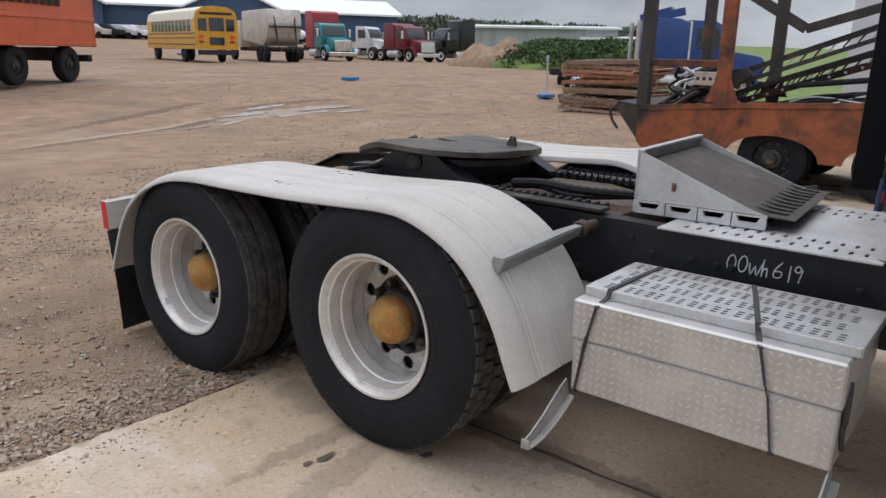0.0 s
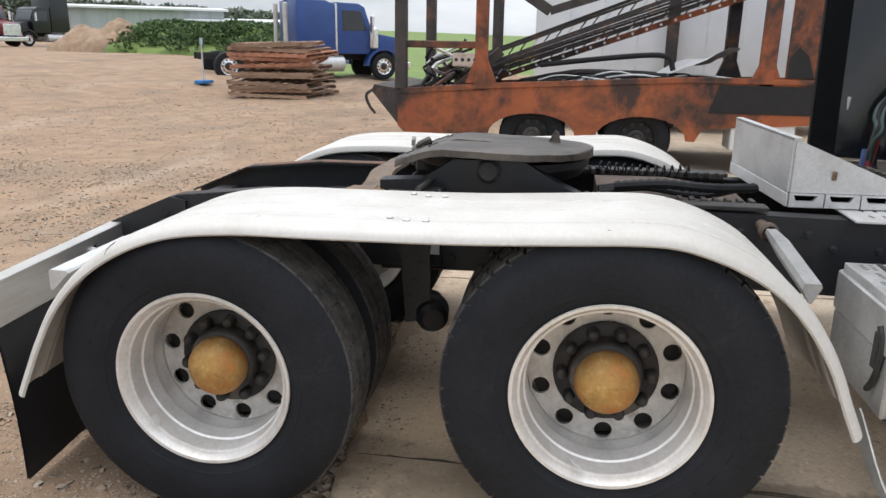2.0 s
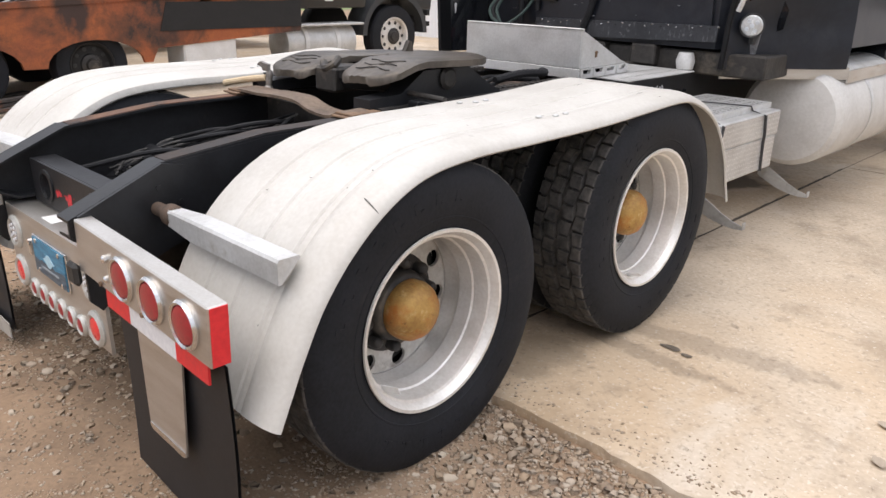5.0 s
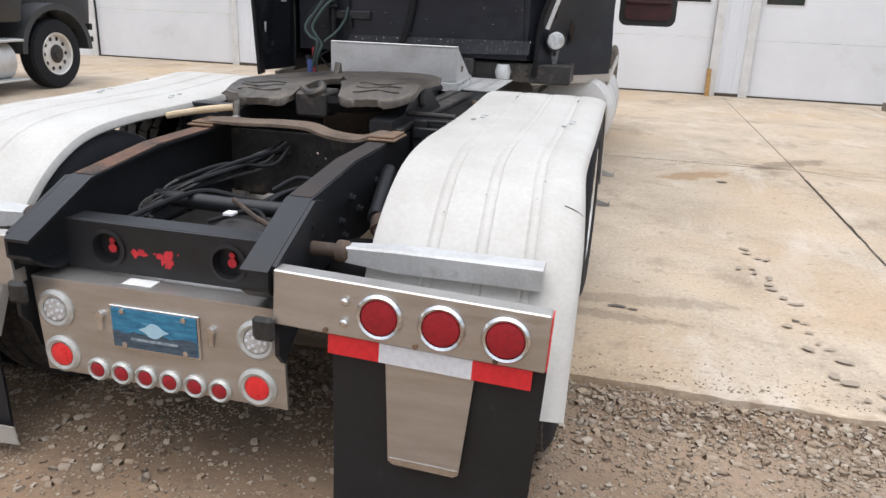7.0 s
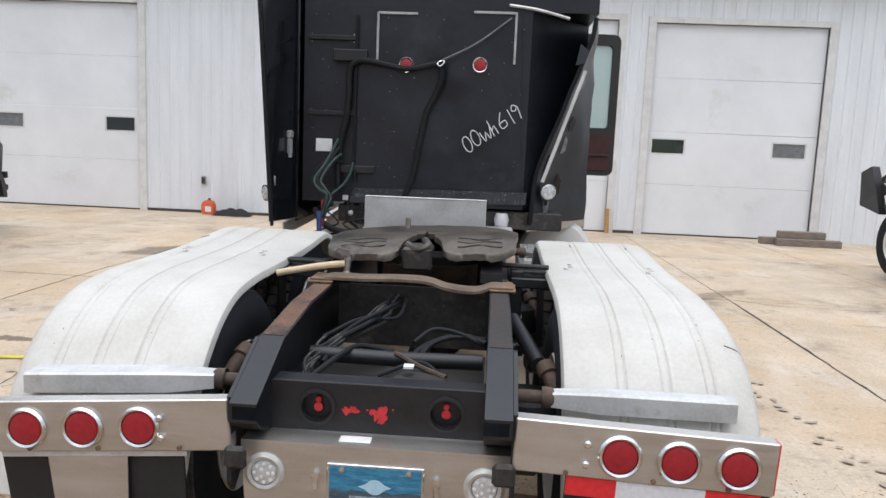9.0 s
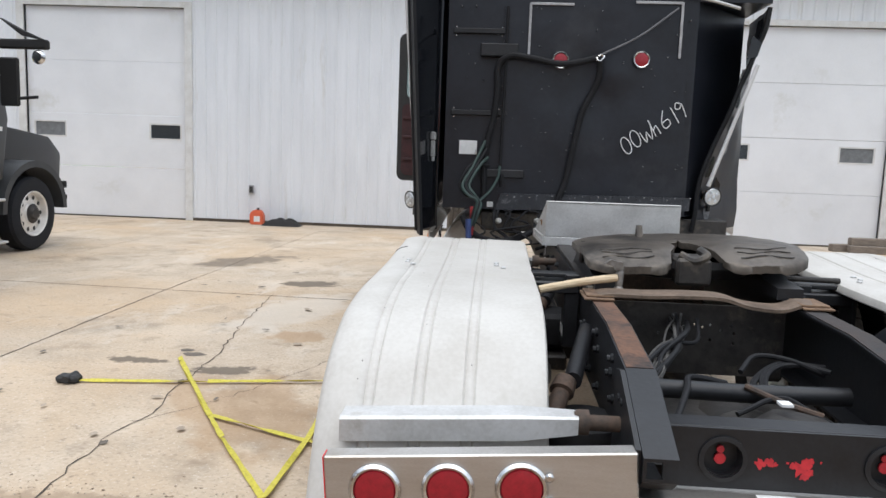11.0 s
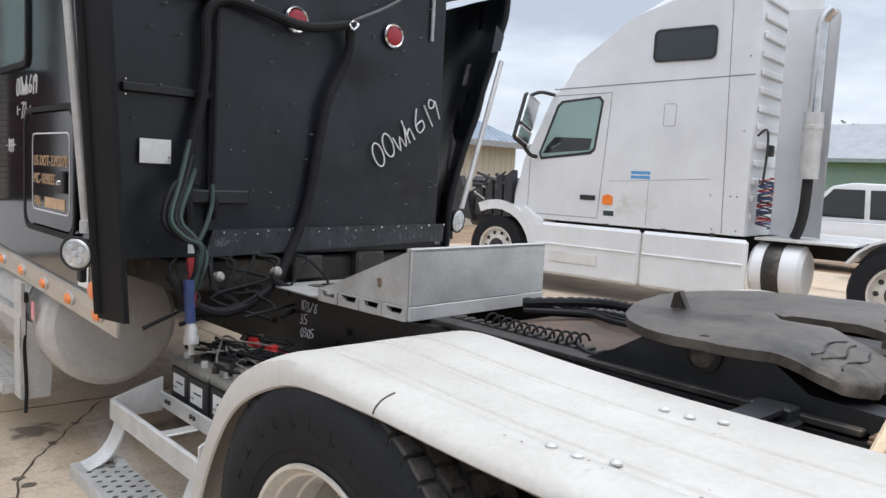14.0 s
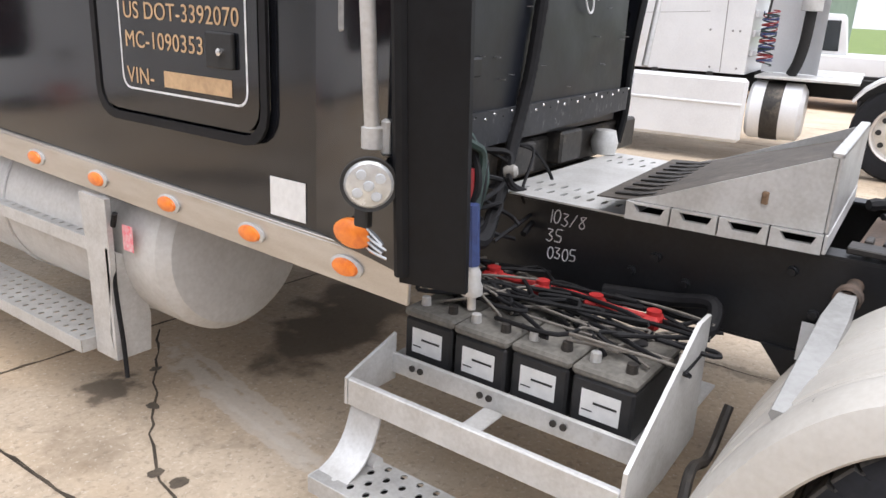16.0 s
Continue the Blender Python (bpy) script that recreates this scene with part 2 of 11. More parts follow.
M_CHROME = mat("chrome", (0.80, 0.80, 0.80), (0.62, 0.61, 0.60), 0.12, 1.0, scale=8, rough2=0.3)
M_GOLD = mat("rusty_hubcap", (0.50, 0.31, 0.10), (0.36, 0.20, 0.07), 0.5, 0.55, scale=14, bump=0.15, fine=110,
             stain=(0.62, 0.45, 0.22), stain_scale=26, stain_at=0.56)
patches(M_GOLD, (0.50, 0.17, 0.035), 9.0, 0.50, 0.16, 0.8)
patches(M_GOLD, (0.16, 0.09, 0.045), 22.0, 0.62, 0.08, 0.8)
M_BLACK = mat("black_frame_paint", (0.016, 0.0168, 0.0195), (0.009, 0.0092, 0.0105), 0.34, spec=0.45, scale=7, bump=0.12, fine=60,
              stain=(0.05, 0.042, 0.036), stain_scale=4, stain_at=0.64)
M_GREASE = mat("greasy_steel", (0.046, 0.041, 0.037), (0.019, 0.0175, 0.0165), 0.46, 0.2, scale=8, bump=0.35, fine=40,
               stain=(0.15, 0.125, 0.095), stain_scale=3, stain_at=0.55)
M_PLATE = mat("worn_coupling_plate", (0.130, 0.110, 0.090), (0.065, 0.055, 0.046), 0.34, 0.5, scale=5, bump=0.14, fine=35,
              stain=(0.022, 0.019, 0.017), stain_scale=3.6, stain_at=0.52)
M_RUST = mat("rusty_brown", (0.24, 0.155, 0.095), (0.12, 0.075, 0.05), 0.8, 0.1, scale=9, bump=0.3, fine=50,
             stain=(0.05, 0.035, 0.028), stain_scale=4, stain_at=0.58)
M_SLEEP = mat("black_gloss_paint", (0.0115, 0.0125, 0.0155), (0.007, 0.0078, 0.010), 0.055, spec=0.6, scale=3, bump=0.022, fine=14, rough2=0.15,
              stain=(0.016, 0.016, 0.018), stain_scale=2.2, stain_at=0.60)
M_SLEEPBACK = mat("black_dusty_panel", (0.0135, 0.0158, 0.0225), (0.0085, 0.0102, 0.0150), 0.27, spec=0.42, scale=3, bump=0.08, fine=24,
                  stain=(0.026, 0.028, 0.034), stain_scale=1.8, stain_at=0.58)
M_BAND = mat("scuffed_grey_band", (0.030, 0.032, 0.038), (0.016, 0.018, 0.022), 0.45, 0.0, scale=9, bump=0.1,
             stain=(0.22, 0.22, 0.225), stain_scale=13, stain_at=0.60)
patches(M_BAND, (0.12, 0.12, 0.125), 30.0, 0.60, 0.06, 0.6, stretch=(2.5, 1, 0.5))
M_RED = mat("red_lens", (0.36, 0.008, 0.02), (0.26, 0.005, 0.014), 0.25, scale=60, bump=0.06, fine=200, coat=0.4)
M_REDB = mat("bright_red_lens", (0.85, 0.03, 0.035), (0.70, 0.02, 0.025), 0.2, scale=60, bump=0.05, fine=180, coat=0.5)
M_LENS = mat("clear_lens", (0.72, 0.74, 0.75), (0.5, 0.52, 0.53), 0.16, 0.4, scale=30, bump=0.25, fine=45, coat=0.5)
M_ORANGE = mat("amber_lens", (0.95, 0.27, 0.03), (0.80, 0.17, 0.02), 0.25, scale=40, coat=0.4)
M_REFLRED = mat("red_reflector", (0.72, 0.03, 0.035), (0.60, 0.02, 0.028), 0.3, scale=50)
M_REFLWHITE = mat("white_reflector", (0.74, 0.75, 0.77), (0.62, 0.63, 0.66), 0.3, scale=50)
M_FLAP = mat("mudflap_rubber", (0.015, 0.0155, 0.018), (0.009, 0.009, 0.011), 0.45, scale=4, bump=0.06,
             stain=(0.06, 0.055, 0.05), stain_scale=5, stain_at=0.64)
M_PAPER = mat("white_label", (0.80, 0.80, 0.79), (0.70, 0.70, 0.69), 0.6, scale=20)
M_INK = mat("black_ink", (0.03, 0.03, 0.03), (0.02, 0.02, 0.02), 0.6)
M_CHALK = mat("white_paint_marker", (0.80, 0.80, 0.80), (0.60, 0.60, 0.62), 0.7, scale=30)
M_PLATEBLUE = mat("blue_plate_print", (0.05, 0.25, 0.40), (0.02, 0.12, 0.22), 0.35, scale=14, stretch=(1, 1, 5),
                  stain=(0.25, 0.48, 0.60), stain_scale=10, stain_at=0.62)
M_REDPAINT = mat("faded_red_paint", (0.60, 0.03, 0.04), (0.42, 0.02, 0.03), 0.5, scale=30)
M_WOOD = mat("pale_hickory", (0.66, 0.53, 0.36), (0.52, 0.39, 0.24), 0.55, scale=12, bump=0.08, stretch=(1, 8, 8))
M_HOSE = mat("black_hose", (0.014, 0.014, 0.016), (0.008, 0.008, 0.009), 0.55, spec=0.25, scale=20, bump=0.1)
M_HOSEG = mat("green_hose", (0.03, 0.06, 0.052), (0.02, 0.035, 0.032), 0.5, scale=20)
M_HOSER = mat("red_hose", (0.32, 0.03, 0.035), (0.2, 0.02, 0.02), 0.45, scale=20)
M_HOSEB = mat("blue_hose", (0.04, 0.07, 0.20), (0.03, 0.04, 0.12), 0.45, scale=20)
M_REDTERM = mat("red_cable_cover", (0.50, 0.03, 0.03), (0.34, 0.02, 0.02), 0.45, scale=20)
M_BATT = mat("battery_case", (0.022, 0.022, 0.024), (0.013, 0.013, 0.014), 0.5, scale=12, bump=0.1,
             stain=(0.10, 0.095, 0.085), stain_scale=6, stain_at=0.62)
M_BATTTOP = mat("battery_top_dusty", (0.20, 0.19, 0.17), (0.10, 0.095, 0.085), 0.7, scale=9, bump=0.2)
M_YELLOW = mat("yellow_webbing", (0.62, 0.54, 0.07), (0.46, 0.39, 0.045), 0.6, scale=40, bump=0.1)
M_STRAP = mat("rubber_strap", (0.055, 0.055, 0.058), (0.035, 0.035, 0.037), 0.6, scale=20)
M_PLASTORANGE = mat("orange_jug", (0.75, 0.16, 0.07), (0.60, 0.11, 0.05), 0.4, scale=10)
M_MAROON = mat("maroon_upholstery", (0.065, 0.018, 0.020), (0.035, 0.012, 0.013), 0.6, scale=10, bump=0.15)
G_PANE = glass("window_glass", (0.42, 0.60, 0.58), 0.06, 0.55)
G_DARK = glass("dark_glass", (0.02, 0.025, 0.028), 0.06, 0.96)


# ---- mesh helpers ----
def thing(name, label, category, group="", kind="", at=None):
    ob = new(name)
    ob.empty_display_size = 0.2
    if at is not None:
        ob.matrix_world = at if isinstance(at, Matrix) else Matrix.Translation(at)
    return tagged(ob, label, category, group, kind)


def mesh_of(name, bm, material, angle=32):
    me = bpy.data.meshes.new(name)
    bmesh.ops.recalc_face_normals(bm, faces=bm.faces)
    bm.to_mesh(me)
    bm.free()
    me.polygons.foreach_set("use_smooth", [True] * len(me.polygons))
    me.set_sharp_from_angle(angle=radians(angle))
    if material:
        me.materials.append(material)
    return me


def part(name, bm, material, parent, label="", angle=32):
    me = bm if isinstance(bm, bpy.types.Mesh) else mesh_of(name, bm, material, angle)
    ob = new(name, me)
    ob.parent = parent
    return tagged(ob, label) if label else ob


def single(name, bm, material, label, category, group="", kind="", at=None, angle=32):
    ob = new(name, mesh_of(name, bm, material, angle))
    if at is not None:
        ob.matrix_world = at if isinstance(at, Matrix) else Matrix.Translation(at)
    return tagged(ob, label, category, group, kind)


def B():
    return bmesh.new()


def box(bm, x0, x1, y0, y1, z0, z1, bevel=0.0, m=None, seg=1):
    vs = [bm.verts.new((x, y, z)) for x in (x0, x1) for y in (y0, y1) for z in (z0, z1)]
    fs = [bm.faces.new([vs[i] for i in q]) for q in ((0, 1, 3, 2), (4, 6, 7, 5), (0, 4, 5, 1), (2, 3, 7, 6), (0, 2, 6, 4), (1, 5, 7, 3))]
    if bevel:
        es = list({e for f in fs for e in f.edges})
        r = bmesh.ops.bevel(bm, geom=es, offset=bevel, segments=seg, affect="EDGES", profile=0.5)
        vs = list({v for f in r["faces"] for v in f.verts} | {v for v in vs if v.is_valid})
    if m is not None:
        bmesh.ops.transform(bm, matrix=m, verts=vs)
    return bm


def prism(bm, pts, a, b, axis="x", m=None):
    """A polygon swept along an axis. Points: axis x takes (y, z), y takes (x, z), z takes (x, y)."""
    def put(p, h):
        v = {"x": (h, p[0], p[1]), "y": (p[0], h, p[1]), "z": (p[0], p[1], h)}[axis]
        return bm.verts.new(m @ Vector(v) if m is not None else v)
    lo, hi = [put(p, a) for p in pts], [put(p, b) for p in pts]
    bm.faces.new(lo)
    bm.faces.new(hi)
    for i in range(len(pts)):
        j = (i + 1) % len(pts)
        bm.faces.new((lo[i], lo[j], hi[j], hi[i]))
    return bm


def frame_of(d):
    d = Vector(d).normalized()
    u = d.cross(Vector((0, 0, 1)))
    if u.length < 1e-3:
        u = d.cross(Vector((0, 1, 0)))
    u.normalize()
    return d, u, d.cross(u)


def revolve(bm, prof, at, axis, n=32, close=False):
    """Rings of (radius, distance along the axis)."""
    d, u, v = frame_of(axis)
    at = Vector(at)
    rings = []
    for r, h in prof:
        if r < 1e-6:
            rings.append([bm.verts.new(at + d * h)])
        else:
            rings.append([bm.verts.new(at + d * h + (u * math.cos(2 * math.pi * i / n) + v * math.sin(2 * math.pi * i / n)) * r) for i in range(n)])
    pairs = list(zip(rings, rings[1:] + ([rings[0]] if close else [])))
    for p, q in pairs if close else pairs:
        if p is q:
            continue
        for i in range(n):
            j = (i + 1) % n
            if len(p) == 1 and len(q) == 1:
                continue
            if len(p) == 1:
                bm.faces.new((p[0], q[j], q[i]))
            elif len(q) == 1:
                bm.faces.new((p[i], p[j], q[0]))
            else:
                bm.faces.new((p[i], p[j], q[j], q[i]))
    return bm


def cyl(bm, p0, p1, r0, r1=None, n=20, rim=0.0):
    r1 = r0 if r1 is None else r1
    h = (Vector(p1) - Vector(p0)).length
    prof = [(0, 0), (r0 - rim, 0), (r0, rim), (r1, h - rim), (r1 - rim, h), (0, h)] if rim else [(0, 0), (r0, 0), (r1, h), (0, h)]
    return revolve(bm, prof, p0, Vector(p1) - Vector(p0), n)


def smooth_path(pts, k=6):
    pts = [Vector(p) for p in pts]
    q = [pts[0] * 2 - pts[1]] + pts + [pts[-1] * 2 - pts[-2]]
    out = []
    for i in range(1, len(q) - 2):
        a, b, c, d = q[i - 1:i + 3]
        for j in range(k):
            t = j / k
            out.append(0.5 * (2 * b + (c - a) * t + (2 * a - 5 * b + 4 * c - d) * t * t + (3 * b - a - 3 * c + d) * t ** 3))
    return out + [pts[-1]]


def tube(bm, pts, r, n=8, k=6, ribs=0.0):
    path = smooth_path(pts, k) if k > 1 else [Vector(p) for p in pts]
    rings, last = [], None
    for i, p in enumerate(path):
        d = (path[min(i + 1, len(path) - 1)] - path[max(i - 1, 0)]).normalized()
        if last is None:
            _, u, v = frame_of(d)
        else:
            u = (last - d * last.dot(d)).normalized()
            v = d.cross(u)
        last = u
        rr = r * (1 + ribs * (i % 2))
        rings.append([bm.verts.new(p + (u * math.cos(2 * math.pi * j / n) + v * math.sin(2 * math.pi * j / n)) * rr) for j in range(n)])
    for a, b in zip(rings, rings[1:]):
        for j in range(n):
            bm.faces.new((a[j], a[(j + 1) % n], b[(j + 1) % n], b[j]))
    bm.faces.new(rings[0])
    bm.faces.new(rings[-1])
    return bm


def holed(bm, outline, holes, depth, m):
    """A flat plate in its own xy plane with holes cut through, thick along -z, placed by m."""
    es = []
    for loop in [outline] + holes:
        vs = [bm.verts.new((x, y, 0)) for x, y in loop]
        es += [bm.edges.new((vs[i], vs[(i + 1) % len(vs)])) for i in range(len(vs))]
    r = bmesh.ops.triangle_fill(bm, use_beauty=True, use_dissolve=False, edges=es)
    fs = [g for g in r["geom"] if isinstance(g, bmesh.types.BMFace)]
    ex = bmesh.ops.extrude_face_region(bm, geom=fs)
    moved = [g for g in ex["geom"] if isinstance(g, bmesh.types.BMVert)]
    bmesh.ops.translate(bm, verts=moved, vec=(0, 0, -depth))
    vs = list({v for e in es for v in e.verts} | set(moved))
    bmesh.ops.transform(bm, matrix=m, verts=vs)
    return bm


def ring_pts(cx, cy, rx, ry=None, n=12, turn=0.0):
    ry = rx if ry is None else ry
    return [(cx + rx * math.cos(turn + 2 * math.pi * i / n), cy + ry * math.sin(turn + 2 * math.pi * i / n)) for i in range(n)]


def round_rect(x0, x1, y0, y1, r, n=5):
    out = []
    for cx, cy, a in ((x1 - r, y1 - r, 0), (x0 + r, y1 - r, 90), (x0 + r, y0 + r, 180), (x1 - r, y0 + r, 270)):
        out += [(cx + r * math.cos(radians(a + 90 * i / (n - 1))), cy + r * math.sin(radians(a + 90 * i / (n - 1)))) for i in range(n)]
    return out


def text_mesh(bm, words, size, m, thick=0.001, font_shear=0.0, squeeze=1.0):
    cu = bpy.data.curves.new("lettering", "FONT")
    cu.body, cu.size, cu.extrude, cu.shear = words, size, thick, font_shear
    cu.space_character = 1.05
    ob = bpy.data.objects.new("lettering", cu)
    scene.collection.objects.link(ob)
    dg = bpy.context.evaluated_depsgraph_get()
    me = bpy.data.meshes.new_from_object(ob.evaluated_get(dg))
    me.transform(m @ Matrix.Diagonal((squeeze, 1, 1, 1)))
    bm.from_mesh(me)
    bpy.data.objects.remove(ob)
    bpy.data.curves.remove(cu)
    bpy.data.meshes.remove(me)
    return bm


STROKES = {
    "0": [ring_pts(0.3, 0.5, 0.25, 0.5, 12) + [(0.55, 0.5)]],
    "1": [[(0.25, 1), (0.3, 0)]],
    "2": [[(0.05, 0.8), (0.3, 1), (0.5, 0.75), (0.05, 0), (0.6, 0.02)]],
    "3": [[(0.05, 0.95), (0.45, 0.9), (0.2, 0.55), (0.5, 0.35), (0.35, 0.02), (0.02, 0.1)]],
    "4": [[(0.1, 1), (0.05, 0.5), (0.55, 0.5)], [(0.5, 1), (0.45, 0)]],
    "5": [[(0.55, 1), (0.1, 0.95), (0.1, 0.55), (0.5, 0.45), (0.45, 0.05), (0.02, 0.05)]],
    "6": [[(0.45, 1), (0.1, 0.45), (0.15, 0.05), (0.5, 0.1), (0.5, 0.42), (0.12, 0.4)]],
    "7": [[(0.05, 0.95), (0.55, 1), (0.25, 0)]],
    "8": [[(0.5, 0.9), (0.1, 0.8), (0.5, 0.25), (0.3, 0), (0.08, 0.25), (0.5, 0.9)]],
    "9": [[(0.5, 0.75), (0.25, 1), (0.08, 0.75), (0.3, 0.6), (0.5, 0.8), (0.42, 0)]],
    "w": [[(0, 0.75), (0.15, 0.05), (0.35, 0.6), (0.5, 0.05), (0.75, 0.85)]],
    "h": [[(0.1, 1.05), (0.12, 0)], [(0.12, 0.35), (0.35, 0.55), (0.42, 0)]],
    "/": [[(0.45, 1), (0.05, 0)]],
    "-": [[(0.05, 0.5), (0.5, 0.5)]],
    "|": [[(0.2, 0.8), (0.2, 0.2)]],
}


def scrawl(bm, words, size, m, r=0.004, step=0.68):
    """Handwriting in paint marker: thin raised strokes, m takes the writing's plane (x along, y up)."""
    x = 0.0
    for i, c in enumerate(words):
        for st in STROKES.get(c, []):
            w = [m @ Vector(((x + p[0] + 0.1 * p[1]) * size, (p[1] + 0.06 * math.sin(i * 2.1)) * size, 0.0)) for p in st]
            tube(bm, w, r, 5, 3)
        x += step if c not in "1|" else step * 0.62
    return bm


def plane_m(origin, along, up):
    """A matrix whose x runs along, y up, and z out of the face."""
    a = Vector(along).normalized()
    u = Vector(up)
    u = (u - a * u.dot(a)).normalized()
    c = a.cross(u)
    return Matrix(((a.x, u.x, c.x, origin[0]), (a.y, u.y, c.y, origin[1]), (a.z, u.z, c.z, origin[2]), (0, 0, 0, 1)))


def decal(bm, m, w, h, t=0.0015):
    return box(bm, 0, w, 0, h, 0, t, m=m)


# ---- ground, concrete apron, garage ----
def ground_z(x, y):
    s = -0.25 * x - y
    z = 0.68 * math.tanh(max(0.0, s - 12.5) / 9) + 0.05 * max(0.0, min(s, 140.0) - 55)
    return z + flat_z(x, y)


def flat_z(x, y):
    """The apron falls gently towards the garage."""
    return -0.09 * min(1.0, max(0.0, (y - 4.2) / 8.1))


def edge_y(x):
    """Where the apron ends and the dirt begins."""
    return -0.41 + 0.17 * min(1.0, max(0.0, (x + 1.5) / 2.5))


def yard_rough(x, y):
    n = noise.noise((x * 0.9, y * 0.9, 3.1)) * 0.016 + noise.noise((x * 3.1, y * 3.1, 7.7)) * 0.006
    far = min(1.0, max(0.0, (math.hypot(x, y) - 6) / 14))
    rut = noise.noise((x * 0.22 + y * 0.1, y * 0.5 - x * 0.3, 1.0)) * 0.10 * far
    berm = 0.0
    if abs(x) < 14 and y < -0.2:
        berm = 0.024 * math.exp(-((y - edge_y(x) + 0.05) / 0.42) ** 2) * (0.9 + 0.6 * noise.noise((x * 1.7, y * 2.0, 8.0)))
    return n * (1.0 if berm < 0.004 else 0.6) + rut + berm


def grid_steps(lo, hi, core0, core1, fine):
    out, v = [], core0
    while v <= core1:
        out.append(v)
        v += fine
    step, v = fine, core1
    while v < hi:
        step *= 1.12
        v += step
        out.append(min(v, hi))
    step, v = fine, core0
    while v > lo:
        step *= 1.12
        v -= step
        out.insert(0, max(v, lo))
    return out


def is_grass(x, y):
    e = noise.noise((x * 0.13, y * 0.13, 5.0)) * 3 + noise.noise((x * 0.6, y * 0.6, 2.0)) * 1.2
    if x > 0:
        return x > 22 + e or (y > 19 + e and x > 9)
    if y > -11.5:
        return x < -24.5 + e and y < 60
    return x < -46 + e * 2 - max(0.0, (-y - 28)) * 1.2 or y < -95 + e * 3


M_DIRT = mat("gravelly_dirt", (0.335, 0.225, 0.142), (0.202, 0.135, 0.086), 0.9, scale=2.2, bump=0.75, fine=55,
             stain=(0.20, 0.145, 0.10), stain_scale=0.55, stain_at=0.53)
patches(M_DIRT, (0.12, 0.082, 0.054), 0.22, 0.53, 0.16, 0.55, stretch=(1, 2.2, 1))
patches(M_DIRT, (0.42, 0.33, 0.245), 0.5, 0.56, 0.16, 0.5, stretch=(0.5, 1.4, 1))
patches(M_DIRT, (0.13, 0.09, 0.062), 14.0, 0.60, 0.10, 0.6)
# old wheel tracks across the yard, some dark and wet, some pale
for x, y, rx, ry, turn, colour, amount in ((-3.6, -10.5, 2.6, 0.22, 21, (0.12, 0.082, 0.055), 0.7), (-6.3, -11.6, 2.4, 0.20, 18, (0.11, 0.076, 0.052), 0.7),
                                           (-4.2, -11.0, 3.0, 0.16, 22, (0.44, 0.36, 0.28), 0.55), (-8.6, -11.9, 2.6, 0.5, 4, (0.42, 0.36, 0.30), 0.5),
                                           (-5.8, -13.1, 3.4, 0.20, 25, (0.11, 0.076, 0.052), 0.7), (-9.6, -12.9, 2.8, 0.25, 2, (0.11, 0.076, 0.052), 0.65)):
    spill(M_DIRT, x, y, rx, ry, turn, colour, amount)
M_GRASS = mat("short_grass", (0.17, 0.235, 0.060), (0.10, 0.155, 0.042), 0.9, scale=0.8, bump=0.8, fine=14,
              stain=(0.16, 0.17, 0.06), stain_scale=0.25, stain_at=0.56)
xs = grid_steps(-2500, 2500, -9, 9, 0.3)
ys = grid_steps(-2500, 2500, -9, 14, 0.3)
verts, faces, mids = [], [], []
for y in ys:
    for x in xs:
        on_slab = -13.7 < x < 13.7 and -0.05 < y < 12.6
        z = ground_z(x, y) - 0.035 + (-0.06 if on_slab else yard_rough(x, y))
        verts.append((x, y, z))
nx = len(xs)
for j in range(len(ys) - 1):
    for i in range(nx - 1):
        a = j * nx + i
        faces.append((a, a + 1, a + nx + 1, a + nx))
        mids.append(1 if is_grass(0.5 * (xs[i] + xs[i + 1]), 0.5 * (ys[j] + ys[j + 1])) else 0)
me = bpy.data.meshes.new("ground")
me.from_pydata(verts, [], faces)
me.materials.append(M_DIRT)
me.materials.append(M_GRASS)
me.polygons.foreach_set("material_index", mids)
me.polygons.foreach_set("use_smooth", [True] * len(faces))
tagged(new("ground", me), "brown gravelly dirt yard with grass beyond", "ground", kind="structure")


# shallow puddles left in the wheel tracks
# the pale base colour carries the sheen of bright sky on muddy water
M_PUDDLE = mat("sky_paled_water", (0.42, 0.36, 0.30), (0.30, 0.25, 0.20), 0.16, spec=0.6, scale=1.2, bump=0.03)
for k, (px, py, rx, ry, tn) in enumerate(((-7.75, -11.95, 0.75, 0.17, 8), (-9.1, -11.45, 0.9, 0.12, 5), (-10.1, -11.85, 1.0, 0.16, 2), (-6.9, -11.25, 0.55, 0.10, 20), (-8.8, -12.6, 0.8, 0.14, 12), (-10.6, -11.3, 0.6, 0.12, 0), (-5.4, -10.85, 0.9, 0.07, 20))):
    bm = B()
    ca, sa = math.cos(radians(tn)), math.sin(radians(tn))
    zw = ground_z(px, py) - 0.035 + yard_rough(px, py) + 0.012
    rim = []
    for q in range(40):
        a = 2 * math.pi * q / 40
        r = 0.85 + 0.7 * noise.noise((2.2 * math.cos(a) + k * 5, 2.2 * math.sin(a), k)) + 0.5 * noise.noise((6 * math.cos(a), 6 * math.sin(a), k))
        u, v = rx * r * math.cos(a), ry * r * math.sin(a)
        x, y = px + u * ca - v * sa, py + u * sa + v * ca
        rim.append(bm.verts.new((x, y, ground_z(x, y) - 0.035 + yard_rough(x, y) * 0.5 + yard_rough(px, py) * 0.5 + 0.012)))
    bm.faces.new(rim)
    bmesh.ops.triangulate(bm, faces=bm.faces[:])
    single("puddle", bm, M_PUDDLE, "shallow muddy puddle in a wheel track", "puddle", "puddles in the yard")


